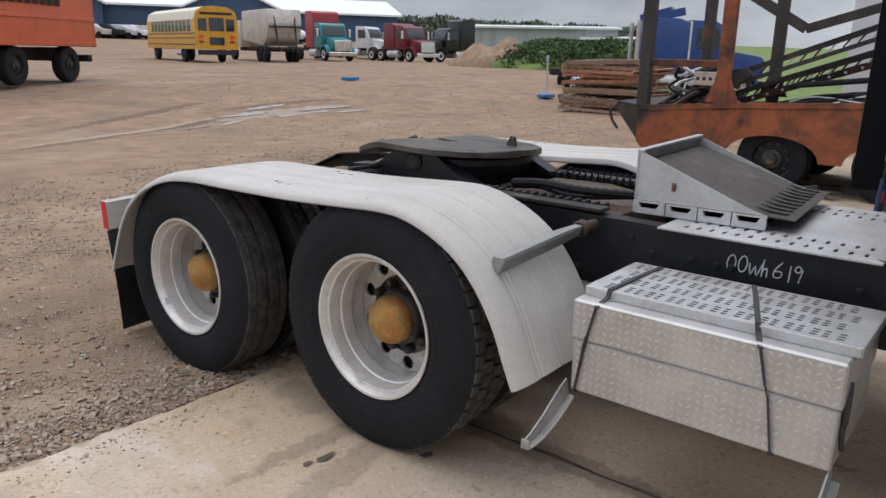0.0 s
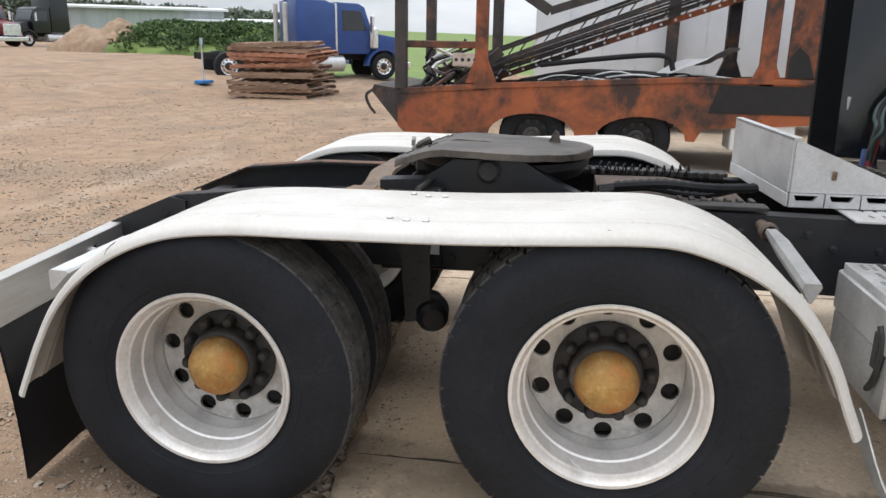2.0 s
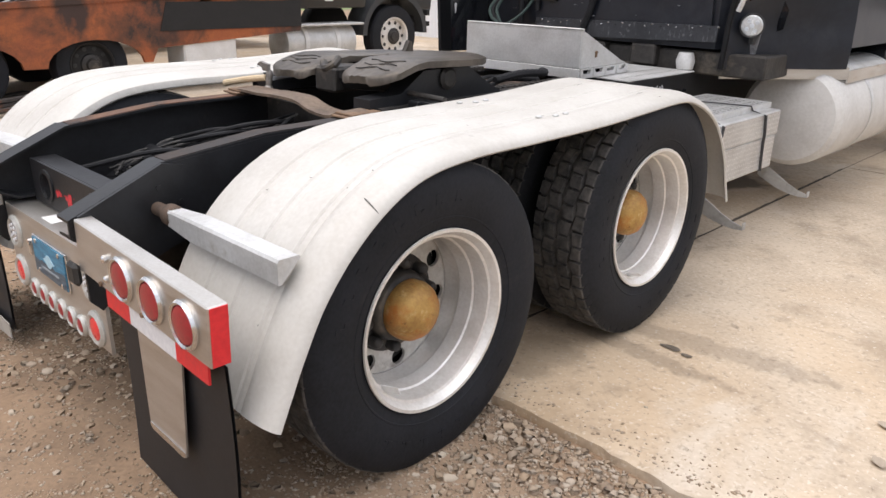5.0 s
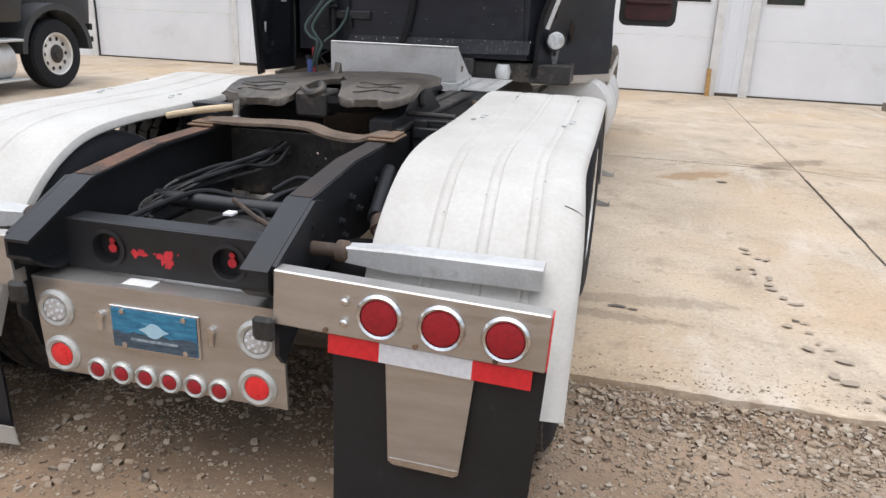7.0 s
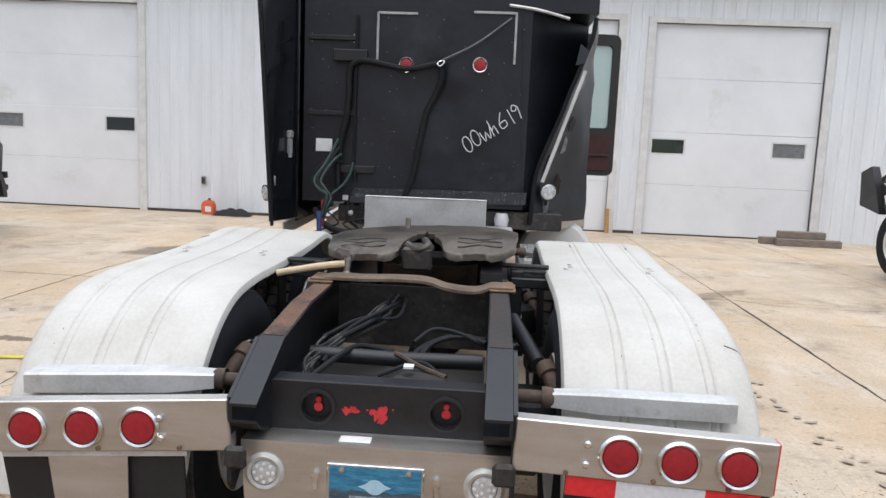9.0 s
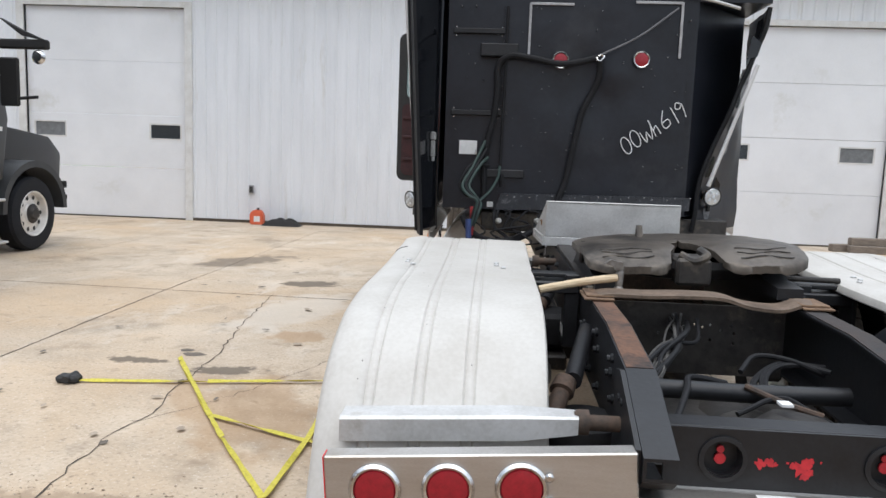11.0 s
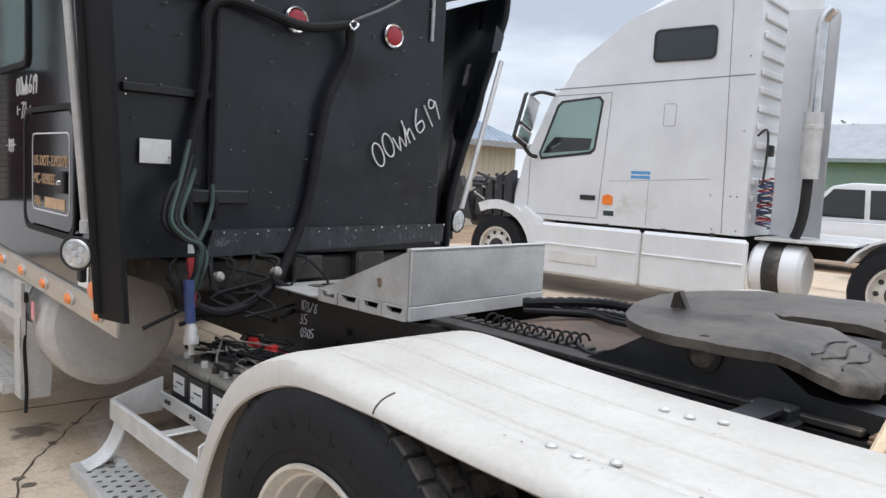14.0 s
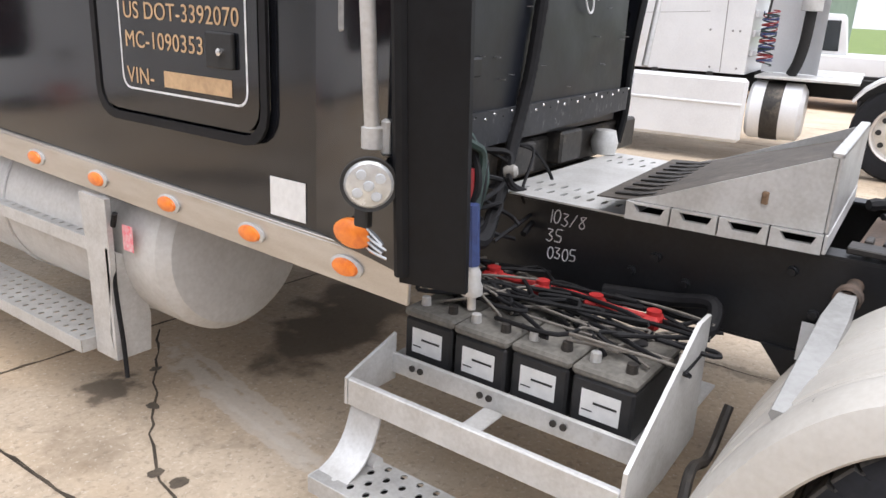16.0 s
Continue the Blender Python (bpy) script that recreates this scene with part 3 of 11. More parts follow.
# the apron: cast bays with open joints between them
pavement = thing("pavement", "tan weathered concrete apron with joints and cracks", "pavement", kind="structure")
JX = [-13.5, -11.3, -8.9, -6.5, -4.15, -1.535, 0.78, 3.05, 5.5, 7.9, 10.5, 13.5]
JY = [-0.36, 4.17, 8.3, 12.36]
JYR = [-0.36, 4.88, 8.6, 12.36]


def joint_x(x, y):
    """One long joint runs a little askew."""
    return x - 0.026 * y if x == -1.535 else x


def joint_y(y, x):
    return y - 0.04 - 0.045 * (x + 1.3) if y == 4.17 else y


for i in range(len(JX) - 1):
    for j in range(len(JY) - 1):
        bm = B()
        across = JY if JX[i] < 0.7 else JYR
        x0, x1, y0, y1 = JX[i] + 0.006, JX[i + 1] - 0.006, across[j] + 0.006, across[j + 1] - 0.006
        nseg = max(1, round((x1 - x0) / 0.05))
        rim = []
        for k in range(nseg + 1):
            x = x0 + (x1 - x0) * k / nseg
            jag = 0.030 * noise.noise((x * 4.1, 0.4, 0.2)) + 0.022 * noise.noise((x * 15, 1.7, 0.2)) if j == 0 else 0.0
            rim.append((x, (edge_y(x) if j == 0 else y0) + jag))
        outline = rim + [(x1, y1), (x0, y1)]
        outline = [(x + joint_x(JX[i] if x < 0.5 * (x0 + x1) else JX[i + 1], y) - (JX[i] if x < 0.5 * (x0 + x1) else JX[i + 1]), y) if abs(x - x0) < 1e-6 or abs(x - x1) < 1e-6 else (x, y) for x, y in outline]
        outline = [(x, y + joint_y(across[j], x) - across[j] if q < len(rim) and j > 0 else y + joint_y(across[j + 1], x) - across[j + 1] if q >= len(rim) else y) for q, (x, y) in enumerate(outline)]
        top = [bm.verts.new((x, y, flat_z(x, y))) for x, y in outline]
        low = [bm.verts.new((x, y - (0.012 if j == 0 and q < len(rim) else 0), flat_z(x, y) - 0.11)) for q, (x, y) in enumerate(outline)]
        bm.faces.new(top)
        for q in range(len(top)):
            w = (q + 1) % len(top)
            bm.faces.new((top[q], top[w], low[w], low[q]))
        part("slab", bm, M_CONC, pavement)


def ribbon(bm, pts, w, z=0.0025, jag=0.0, seed=0):
    """A thin flat strip along ground points, with an uneven edge."""
    rnd = random.Random(seed)
    path = []
    for (ax, ay), (bx, by) in zip(pts, pts[1:]):
        n = max(1, int(math.hypot(bx - ax, by - ay) / 0.07)) if jag else 1
        for k in range(n):
            path.append((ax + (bx - ax) * k / n + rnd.uniform(-jag, jag), ay + (by - ay) * k / n + rnd.uniform(-jag, jag)))
    path.append(pts[-1])
    L, R = [], []
    for i, (x, y) in enumerate(path):
        a, b = path[max(0, i - 1)], path[min(len(path) - 1, i + 1)]
        d = Vector((b[0] - a[0], b[1] - a[1], 0)).normalized()
        ww = w * (rnd.uniform(0.4, 1.3) if jag else 1)
        L.append(bm.verts.new((x - d.y * ww, y + d.x * ww, flat_z(x, y) + z)))
        R.append(bm.verts.new((x + d.y * ww, y - d.x * ww, flat_z(x, y) + z)))
    for i in range(len(path) - 1):
        bm.faces.new((L[i], L[i + 1], R[i + 1], R[i]))
    return bm


CRACKS = [
    [(-3.03, 4.24), (-2.89, 2.88), (-2.82, 2.53), (-2.74, 1.86), (-2.73, 1.32), (-2.73, 1.06), (-2.66, 0.80), (-2.71, 0.51), (-2.72, 0.27), (-2.70, 0.08), (-2.70, -0.14), (-2.67, -0.34)],
    [(-2.71, 0.59), (-2.52, 0.82), (-2.23, 1.30), (-2.02, 1.77), (-1.85, 2.17), (-1.52, 2.61)],
    [(-0.70, 4.02), (-0.93, 3.71), (-1.11, 3.45), (-1.24, 3.26), (-1.36, 3.06), (-1.44, 2.83), (-1.51, 2.61)],
    [(1.75, 4.55), (2.1, 4.98), (2.45, 5.05), (2.75, 4.92), (3.05, 4.95), (3.4, 4.72), (3.67, 4.66), (4.6, 4.66)],
]
for k, c in enumerate(CRACKS):
    part("crack", ribbon(B(), c, 0.0048 if k != 1 else 0.0020, jag=0.02, seed=k), M_JOINT, pavement)
for jx in JX[1:-1]:
    bm = B()
    ribbon(bm, [(joint_x(jx, y), y) for y in (-0.22, 4.2, 12.3)], 0.012, z=-0.004)
    part("joint_filler", bm, M_JOINT, pavement)
for jy, xa, xb in [(v, -13.4, JX[6]) for v in JY[1:-1]] + [(v, JX[6], 13.4) for v in JYR[1:-1]]:
    bm = B()
    ribbon(bm, [(xa, joint_y(jy, xa)), (xb, joint_y(jy, xb))], 0.012, z=-0.004)
    part("joint_filler", bm, M_JOINT, pavement)


# broken edges along the joints
for k, pts in enumerate(([(joint_x(-1.535, y), y) for y in (-0.2, 2.0, 4.2, 8.0)], [(-6.4, joint_y(4.17, -6.4)), (-1.7, joint_y(4.17, -1.7))], [(-1.55, joint_y(4.17, -1.55)), (0.6, joint_y(4.17, 0.6))],
                         [(-4.15, 0.3), (-4.15, 5.0)], [(3.05, -0.1), (3.05, 4.8)], [(0.78, -0.1), (0.78, 4.8)], [(0.85, 4.88), (3.0, 4.88)])):
    part("crack", ribbon(B(), pts, 0.0052, z=0.0022, jag=0.009, seed=60 + k), M_JOINT, pavement)


def blot(cx, cy, rx, ry, seed, material, z=0.0015, turn=0.0):
    bm = B()
    n = 26
    vs = []
    for i in range(n):
        a = 2 * math.pi * i / n
        r = 1 + 0.38 * noise.noise((math.cos(a) * 1.6 + seed, math.sin(a) * 1.6, seed * 1.7)) + 0.15 * noise.noise((math.cos(a) * 5, math.sin(a) * 5, seed))
        x, y = rx * r * math.cos(a), ry * r * math.sin(a)
        x, y = x * math.cos(turn) - y * math.sin(turn), x * math.sin(turn) + y * math.cos(turn)
        vs.append(bm.verts.new((cx + x, cy + y, flat_z(cx + x, cy + y) + z)))
    bm.faces.new(vs)
    return part("stain", bm, material, pavement)


rnd = random.Random(4)
for k, (cx, cy, rx, ry, mt) in enumerate([
        (-1.35, 2.95, 0.035, 0.03, M_STAIN), (-2.9, 1.95, 0.09, 0.05, M_STAIN), (-3.0, 2.05, 0.05, 0.04, M_STAIN),
        (2.25, 4.0, 0.05, 0.025, M_STAIN), (-0.93, 3.70, 0.025, 0.018, M_STAIN), (-1.12, 3.44, 0.022, 0.03, M_STAIN), (-1.37, 3.05, 0.03, 0.022, M_STAIN), (-1.45, 2.80, 0.03, 0.05, M_STAIN),
        (1.40, 0.62, 0.05, 0.02, M_STAIN), (1.48, 0.60, 0.025, 0.014, M_STAIN), (1.12, 0.92, 0.03, 0.02, M_STAIN), (2.3, 0.72, 0.02, 0.012, M_STAIN), (-2.74, 1.33, 0.02, 0.03, M_STAIN), (-2.70, 0.30, 0.02, 0.03, M_STAIN)]):
    blot(cx, cy, rx, ry, k + 1, mt, z=0.0015 + 0.0003 * k)
# dripped trail beside the truck and small droplets
for k in range(30):
    u = (k + rnd.random()) / 30
    blot(2.14 + 0.31 * u + rnd.gauss(0, 0.055), 2.05 - 2.2 * u + rnd.gauss(0, 0.06), rnd.uniform(0.008, 0.045), rnd.uniform(0.006, 0.026), k + 40, M_STAIN2, z=0.0065 + 0.0002 * k, turn=rnd.uniform(0, 3.1))
for k in range(54):
    blot(rnd.uniform(-4.2, -1.3), rnd.uniform(-0.2, 7.5), rnd.uniform(0.008, 0.04), rnd.uniform(0.008, 0.03), k + 140, M_STAIN if k % 2 else M_STAIN2, z=0.0160)

# loose stones: the nearest gravel as real pebbles
def pebble_field(n, seed, place, r0, r1, material, name, tiny=False, on_slab=False):
    rnd = random.Random(seed)
    base = [Vector(v).normalized() for v in ((1, 0, 0), (-1, 0, 0), (0, 1, 0), (0, -1, 0), (0, 0, 1), (0, 0, -1),
                                            (1, 1, 1), (1, 1, -1), (1, -1, 1), (-1, 1, 1), (-1, -1, 1), (-1, 1, -1), (1, -1, -1), (-1, -1, -1))]
    tris = []
    corners = {(a, b, c): 6 + i for i, (a, b, c) in enumerate(((1, 1, 1), (1, 1, -1), (1, -1, 1), (-1, 1, 1), (-1, -1, 1), (-1, 1, -1), (1, -1, -1), (-1, -1, -1)))}
    ax = {("x", 1): 0, ("x", -1): 1, ("y", 1): 2, ("y", -1): 3, ("z", 1): 4, ("z", -1): 5}
    for (k, s), ci in ax.items():
        ring = {"x": [(s, 1, 1), (s, -1, 1), (s, -1, -1), (s, 1, -1)], "y": [(1, s, 1), (-1, s, 1), (-1, s, -1), (1, s, -1)],
                "z": [(1, 1, s), (-1, 1, s), (-1, -1, s), (1, -1, s)]}[k]
        for q in range(4):
            tris.append((ci, corners[ring[q]], corners[ring[(q + 1) % 4]]))
    if tiny:
        base = base[:6]
        tris = [(4, 0, 2), (4, 2, 1), (4, 1, 3), (4, 3, 0), (5, 2, 0), (5, 1, 2), (5, 3, 1), (5, 0, 3)]
    vs, fs = [], []
    for _ in range(n):
        x, y = place(rnd)
        r = r0 + (r1 - r0) * rnd.random() ** 3
        z = flat_z(x, y) if on_slab else ground_z(x, y) - 0.035 + yard_rough(x, y)
        turn = rnd.uniform(0, 6.28)
        sx, sy, sz = rnd.uniform(0.8, 1.5), rnd.uniform(0.7, 1.1), rnd.uniform(0.45, 0.8) * (0.55 if r1 > 0.03 else 1.0)
        o = len(vs)
        for b in base:
            jx = r * (1 + rnd.uniform(-0.18, 0.18))
            px, py, pz = b.x * sx * jx, b.y * sy * jx, b.z * sz * jx
            vs.append((x + px * math.cos(turn) - py * math.sin(turn), y + px * math.sin(turn) + py * math.cos(turn), z + pz + r * sz * 0.15))
        fs += [(o + a, o + b, o + c) for a, b, c in tris]
    me = bpy.data.meshes.new(name)
    me.from_pydata(vs, [], fs)
    me.polygons.foreach_set("use_smooth", [True] * len(fs))
    me.materials.append(material)
    return me


def stone_mat():
    ma = mat("loose_stone", (0.42, 0.36, 0.29), (0.28, 0.235, 0.185), 0.85, scale=20, bump=0.2)
    n, l = ma.node_tree.nodes, ma.node_tree.links
    geo = n.new("ShaderNodeNewGeometry")
    ramp = n.new("ShaderNodeValToRGB")
    ramp.color_ramp.elements[0].color = (0.24, 0.18, 0.13, 1)
    ramp.color_ramp.elements[1].color = (0.46, 0.385, 0.30, 1)
    e = ramp.color_ramp.elements.new(0.45)
    e.color = (0.36, 0.27, 0.185, 1)
    e = ramp.color_ramp.elements.new(0.75)
    e.color = (0.37, 0.305, 0.24, 1)
    l.new(geo.outputs["Random Per Island"], ramp.inputs["Fac"])
    l.new(ramp.outputs["Color"], n["Principled BSDF"].inputs["Base Color"])
    return ma


M_STONE = stone_mat()


def near_yard(r):
    while True:
        x = r.uniform(-5.5, 6.5)
        y = edge_y(x) - 0.05 - 6.5 * r.random() ** 1.3
        if r.random() < 0.25 + 0.75 * (noise.noise((x * 0.7, y * 0.7, 9)) > -0.1):
            return x, y


def tight_yard(r):
    while True:
        x = r.uniform(-3.2, 4.6)
        y = edge_y(x) - 0.03 - 3.4 * r.random() ** 1.4
        if r.random() < 0.35 + 0.65 * (noise.noise((x * 1.1, y * 1.1, 4)) > -0.15):
            return x, y


def slab_edge(r):
    x = r.uniform(-4.5, 5.5)
    return x, edge_y(x) + 0.06 + abs(r.gauss(0, 0.16)) ** 1.3


def edge_yard(r):
    x = r.uniform(-5.5, 6.5)
    return x, edge_y(x) - 0.015 - abs(r.gauss(0, 0.28))


def far_yard(r):
    a, d = r.uniform(2.2, 4.2), 6 + 14 * r.random()
    return d * math.cos(a) * 1.0, -0.6 - abs(d * math.sin(a) * 1.1)


def left_yard(r):
    return r.uniform(-22, -6), r.uniform(-11, -0.6)


for args in ((34000, 1, near_yard, 0.005, 0.021), (9000, 2, edge_yard, 0.005, 0.023), (5000, 3, far_yard, 0.010, 0.031), (3800, 4, left_yard, 0.010, 0.031)):
    tagged(new("gravel", pebble_field(*args, M_STONE, "gravel")), "loose grey and tan gravel lying on brown dirt", "gravel", kind="stuff")

tagged(new("gravel", pebble_field(105000, 9, tight_yard, 0.003, 0.0095, M_STONE, "gravel", True)), "fine tan gravel trodden into brown dirt", "gravel", kind="stuff")

tagged(new("gravel", pebble_field(2600, 12, slab_edge, 0.0025, 0.009, M_STONE, "gravel", True, True)), "stray gravel kicked onto the edge of the slab", "gravel", kind="stuff")

# ---- garage building ----
M_SIDING = mat("white_steel_siding", (0.78, 0.80, 0.83), (0.70, 0.72, 0.75), 0.42, scale=1.2, bump=0.02, stretch=(3, 1, 0.4),
               stain=(0.62, 0.61, 0.58), stain_scale=1.4, stain_at=0.60)
M_DOORW = mat("white_door_panel", (0.80, 0.81, 0.83), (0.73, 0.74, 0.76), 0.45, scale=1.0, bump=0.02,
              stain=(0.66, 0.66, 0.64), stain_scale=1.1, stain_at=0.62)
M_TRIM = mat("white_trim", (0.72, 0.72, 0.71), (0.60, 0.59, 0.57), 0.5, scale=4, stain=(0.42, 0.36, 0.28), stain_scale=5, stain_at=0.63)
M_ROOFW = mat("white_metal_roof", (0.82, 0.83, 0.84), (0.76, 0.77, 0.78), 0.4, scale=2)
M_DARK = mat("dark_void", (0.012, 0.012, 0.013), (0.008, 0.008, 0.009), 0.8)
M_WINGREY = mat("papered_window", (0.20, 0.21, 0.22), (0.13, 0.135, 0.14), 0.3, scale=9)
WY = 12.31
EAVE = 5.25
garage_doors = [(-10.74, -7.30, 4.28), (3.49, 6.90, 4.21), (-0.87, 2.74, 4.24)]
wall = thing("wall_north", "white ribbed steel wall of a garage", "wall", kind="structure")


def ribbed(bm, x0, x1, z0, z1, y=WY, pitch=0.229, proud=0.016):
    pts, x = [(x0, y)], x0
    k = math.ceil(x0 / pitch)
    while k * pitch + 0.05 < x1:
        c = k * pitch
        if c - 0.03 > x0:
            pts += [(c - 0.026, y), (c - 0.013, y - proud), (c + 0.013, y - proud), (c + 0.026, y)]
        k += 1
    pts += [(x1, y), (x1, y + 0.14), (x0, y + 0.14)]
    return prism(bm, pts, z0, z1, "z")


edges = [-13.5]
for a, b, h in sorted(garage_doors):
    edges += [a, b]
edges.append(8.65)
for i in range(0, len(edges), 2):
    part("siding_panel", ribbed(B(), edges[i], edges[i + 1], -0.12, EAVE), M_SIDING, wall)
for a, b, h in garage_doors:
    part("siding_panel", ribbed(B(), a, b, h, EAVE), M_SIDING, wall)
bm = B()
box(bm, 8.53, 8.65, WY + 0.14, 27.5, -0.2, EAVE)
part("end_wall", bm, M_SIDING, wall)
for k, (a, b, h) in enumerate(sorted(garage_doors)):
    d = thing(f"door_{k + 1}", "closed white sectional overhead garage door with small windows", "garage door", kind="structure")
    secs = 4
    for s in range(secs):
        z0 = -0.12 + (h + 0.12) * s / secs
        z1 = -0.12 + (h + 0.12) * (s + 1) / secs
        bm = B()
        w = [(a + 0.10, a + 0.75), (b - 0.865, b - 0.22)] if a > 0 else ([(a + 0.15, a + 0.80), (b - 0.77, b - 0.136)])
        if s == 1:
            zc = 1.75
            m = plane_m((0, WY + 0.06, 0), (1, 0, 0), (0, 0, 1))
            holed(bm, [(a, z0 + 0.004), (b, z0 + 0.004), (b, z1 - 0.004), (a, z1 - 0.004)],
                  [[(u + 0.0, zc - 0.14), (v, zc - 0.14), (v, zc + 0.14), (u, zc + 0.14)] for u, v in w], 0.04, m)
        else:
            box(bm, a, b, WY + 0.06, WY + 0.10, z0 + 0.003, z1 - 0.003, 0.004)
        part("door_section", bm, M_DOORW, d)
        if s == 1:
            for q, (u, v) in enumerate(w):
                fr = B()
                m = plane_m((0, WY + 0.052, 0), (1, 0, 0), (0, 0, 1))
                holed(fr, [(u - 0.03, zc - 0.17), (v + 0.03, zc - 0.17), (v + 0.03, zc + 0.17), (u - 0.03, zc + 0.17)],
                      [[(u, zc - 0.14), (v, zc - 0.14), (v, zc + 0.14), (u, zc + 0.14)]], 0.008, m)
                part("window_frame", fr, M_TRIM, d)
                pn = B()
                box(pn, u - 0.01, v + 0.01, WY + 0.075, WY + 0.083, zc - 0.15, zc + 0.15)
                part("pane", pn, G_DARK if (q == 0) == (a > 0) else M_WINGREY, d)
    for x0, x1, zz0, zz1 in ((a - 0.16, a, -0.12, h + 0.12), (b, b + 0.16, -0.12, h + 0.12), (a, b, h, h + 0.12)):
        t = B()
        box(t, x0, x1, WY - 0.035, WY + 0.11, zz0, zz1, 0.005)
        part("door_trim", t, M_TRIM, d)
    t = B()
    box(t, a, b, WY + 0.05, WY + 0.10, -0.125, -0.09 + 0.03)
    part("bottom_seal", t, M_JOINT, d)
trim = thing("trim", "rust-stained white corner and base trim of the garage", "trim", kind="structure")
for x0, x1 in ((8.58, 8.71),):
    bm = B()
    box(bm, x0, x1, WY - 0.03, WY + 0.02, -0.12, EAVE - 0.02, 0.004)
    part("corner_trim", bm, M_TRIM, trim)
bm = B()
for x0, x1 in ((edges[2] + 0.16, edges[3] - 0.16), (edges[4], edges[5] - 0.16)):
    box(bm, x0, x1, WY - 0.024, WY - 0.004, -0.12, -0.03, 0.004)
part("base_trim", bm, M_JOINT, trim)
bm = B()
cyl(bm, (2.755, WY - 0.17, -0.1), (2.735, WY - 0.17, 0.42), 0.045, n=14)
part("gas_pipe", bm, mat("rusty_yellow", (0.52, 0.33, 0.12), (0.35, 0.18, 0.07), 0.7, scale=12), trim, "rust-stained yellow bollard pipe")
roof = thing("roof", "white metal garage roof with an overhanging eave", "roof", kind="structure")
bm = B()
prism(bm, [(WY - 0.45, EAVE - 0.02), (WY - 0.45, EAVE + 0.12), (20.0, 7.95), (27.9, EAVE + 0.12), (27.9, EAVE - 0.02), (20.0, 7.78)], -13.9, 9.05, "x")
part("roof_sheet", bm, M_ROOFW, roof)
bm = B()
box(bm, -13.9, 9.05, WY - 0.49, WY - 0.452, EAVE - 0.06, EAVE + 0.13, 0.006)
part("fascia", bm, M_TRIM, roof)
bm = B()
box(bm, -13.8, 8.95, WY - 0.448, WY - 0.02, EAVE - 0.075, EAVE - 0.025)
part("soffit", bm, mat("soffit_cream", (0.55, 0.53, 0.47), (0.42, 0.40, 0.35), 0.7, scale=3), roof)
for k in range(60):
    x = -13.7 + k * 0.381
    bm = B()
    prism(bm, [(WY - 0.44, EAVE + 0.125), (WY - 0.44, EAVE + 0.15), (19.9, 7.955), (19.9, 7.93)], x, x + 0.03, "x")
    part("roof_rib", bm, M_ROOFW, roof)


# ---- the black road tractor ----
truck = thing("semi_truck", "black road tractor with white tandem fenders and bare frame", "truck")


M_TREAD = mat("dusty_tread", (0.088, 0.080, 0.072), (0.026, 0.025, 0.024), 0.75, scale=16, bump=0.25, fine=60, stain=(0.15, 0.135, 0.115), stain_scale=9, stain_at=0.62)


def tyre_mesh(lug):
    """A truck tyre, axle along x, outer side at +x, 1.03 m across."""
    bm = B()
    lugs = 54 if lug else 45
    wall = [(0.292, 0.115), (0.315, 0.128), (0.36, 0.141), (0.42, 0.146), (0.465, 0.139), (0.486, 0.130), (0.497, 0.123)]
    # rows of blocks across the tread: ring radius, place, row number (None: circumferential groove)
    up = 0.012 if lug else 0.0
    half = [(0.508, 0.117, 0), (0.513, 0.112, 0), (0.514, 0.074, 0), (0.494, 0.071, None), (0.494, 0.063, None), (0.515, 0.060, 1), (0.516, 0.014, 1), (0.495, 0.011, None)]
    half = [(r + up, x, k) for r, x, k in half]
    rings = [(r, x, None) for r, x in wall] + half + [(r, -x, None if k is None else 3 - k) for r, x, k in reversed(half)] + [(r, -x, None) for r, x in reversed(wall)]
    steps = (0.0, 0.13, 0.17, 0.97) if lug else (0.0, 0.04, 0.08, 0.96)
    grid = []
    for r, x, k in rings:
        row = []
        for i in range(lugs):
            for q, f in enumerate(steps):
                rr = r
                if k is not None and q < 2:
                    rr -= 0.014 if lug else 0.004
                zig = 0.0 if abs(x) > 0.12 else (0.16 * math.sin(i * math.pi) + (0.5 if k in (1, 3) else 0.0) + 1.6 * x if lug else 0.8 * x)
                a = 2 * math.pi * (i + f + zig) / lugs
                xx = x
                if lug and abs(x) < 0.10:
                    xx += 0.005 * math.cos(math.pi * (i + (0.0 if f < 0.5 else 1.0))) + 0.004 * noise.noise((i * 1.7, x * 20, 5.0))
                if lug and k is not None and q >= 2:
                    rr -= 0.004 * max(0.0, noise.noise((i * 2.3, x * 60, f * 3)))
                row.append(bm.verts.new((xx, rr * math.cos(a), rr * math.sin(a))))
        grid.append(row)
    n = len(grid[0])
    for g, (p, q) in enumerate(zip(grid, grid[1:])):
        tread = len(wall) <= g < len(rings) - len(wall) - 1
        for i in range(n):
            j = (i + 1) % n
            f = bm.faces.new((p[i], p[j], q[j], q[i]))
            if tread:
                f.material_index = 1
    # raised marks and rings on the outer wall
    for k in range(26):
        if k % 13 > 7:
            continue
        m = Matrix.Rotation(2 * math.pi * k / 30, 4, "X")
        box(bm, 0.140, 0.1463, -0.010, 0.010, 0.395, 0.428, m=m)
        box(bm, 0.140, 0.1463, 0.013, 0.026, 0.395, 0.401, m=m)
    for r in (0.338,):
        revolve(bm, [(r, 0.132), (r + 0.003, 0.1375), (r + 0.008, 0.1385), (r + 0.012, 0.134)], (0, 0, 0), (1, 0, 0), 64)
    me = mesh_of("tyre", bm, M_TYRE, 35)
    me.materials.append(M_TREAD)
    return me


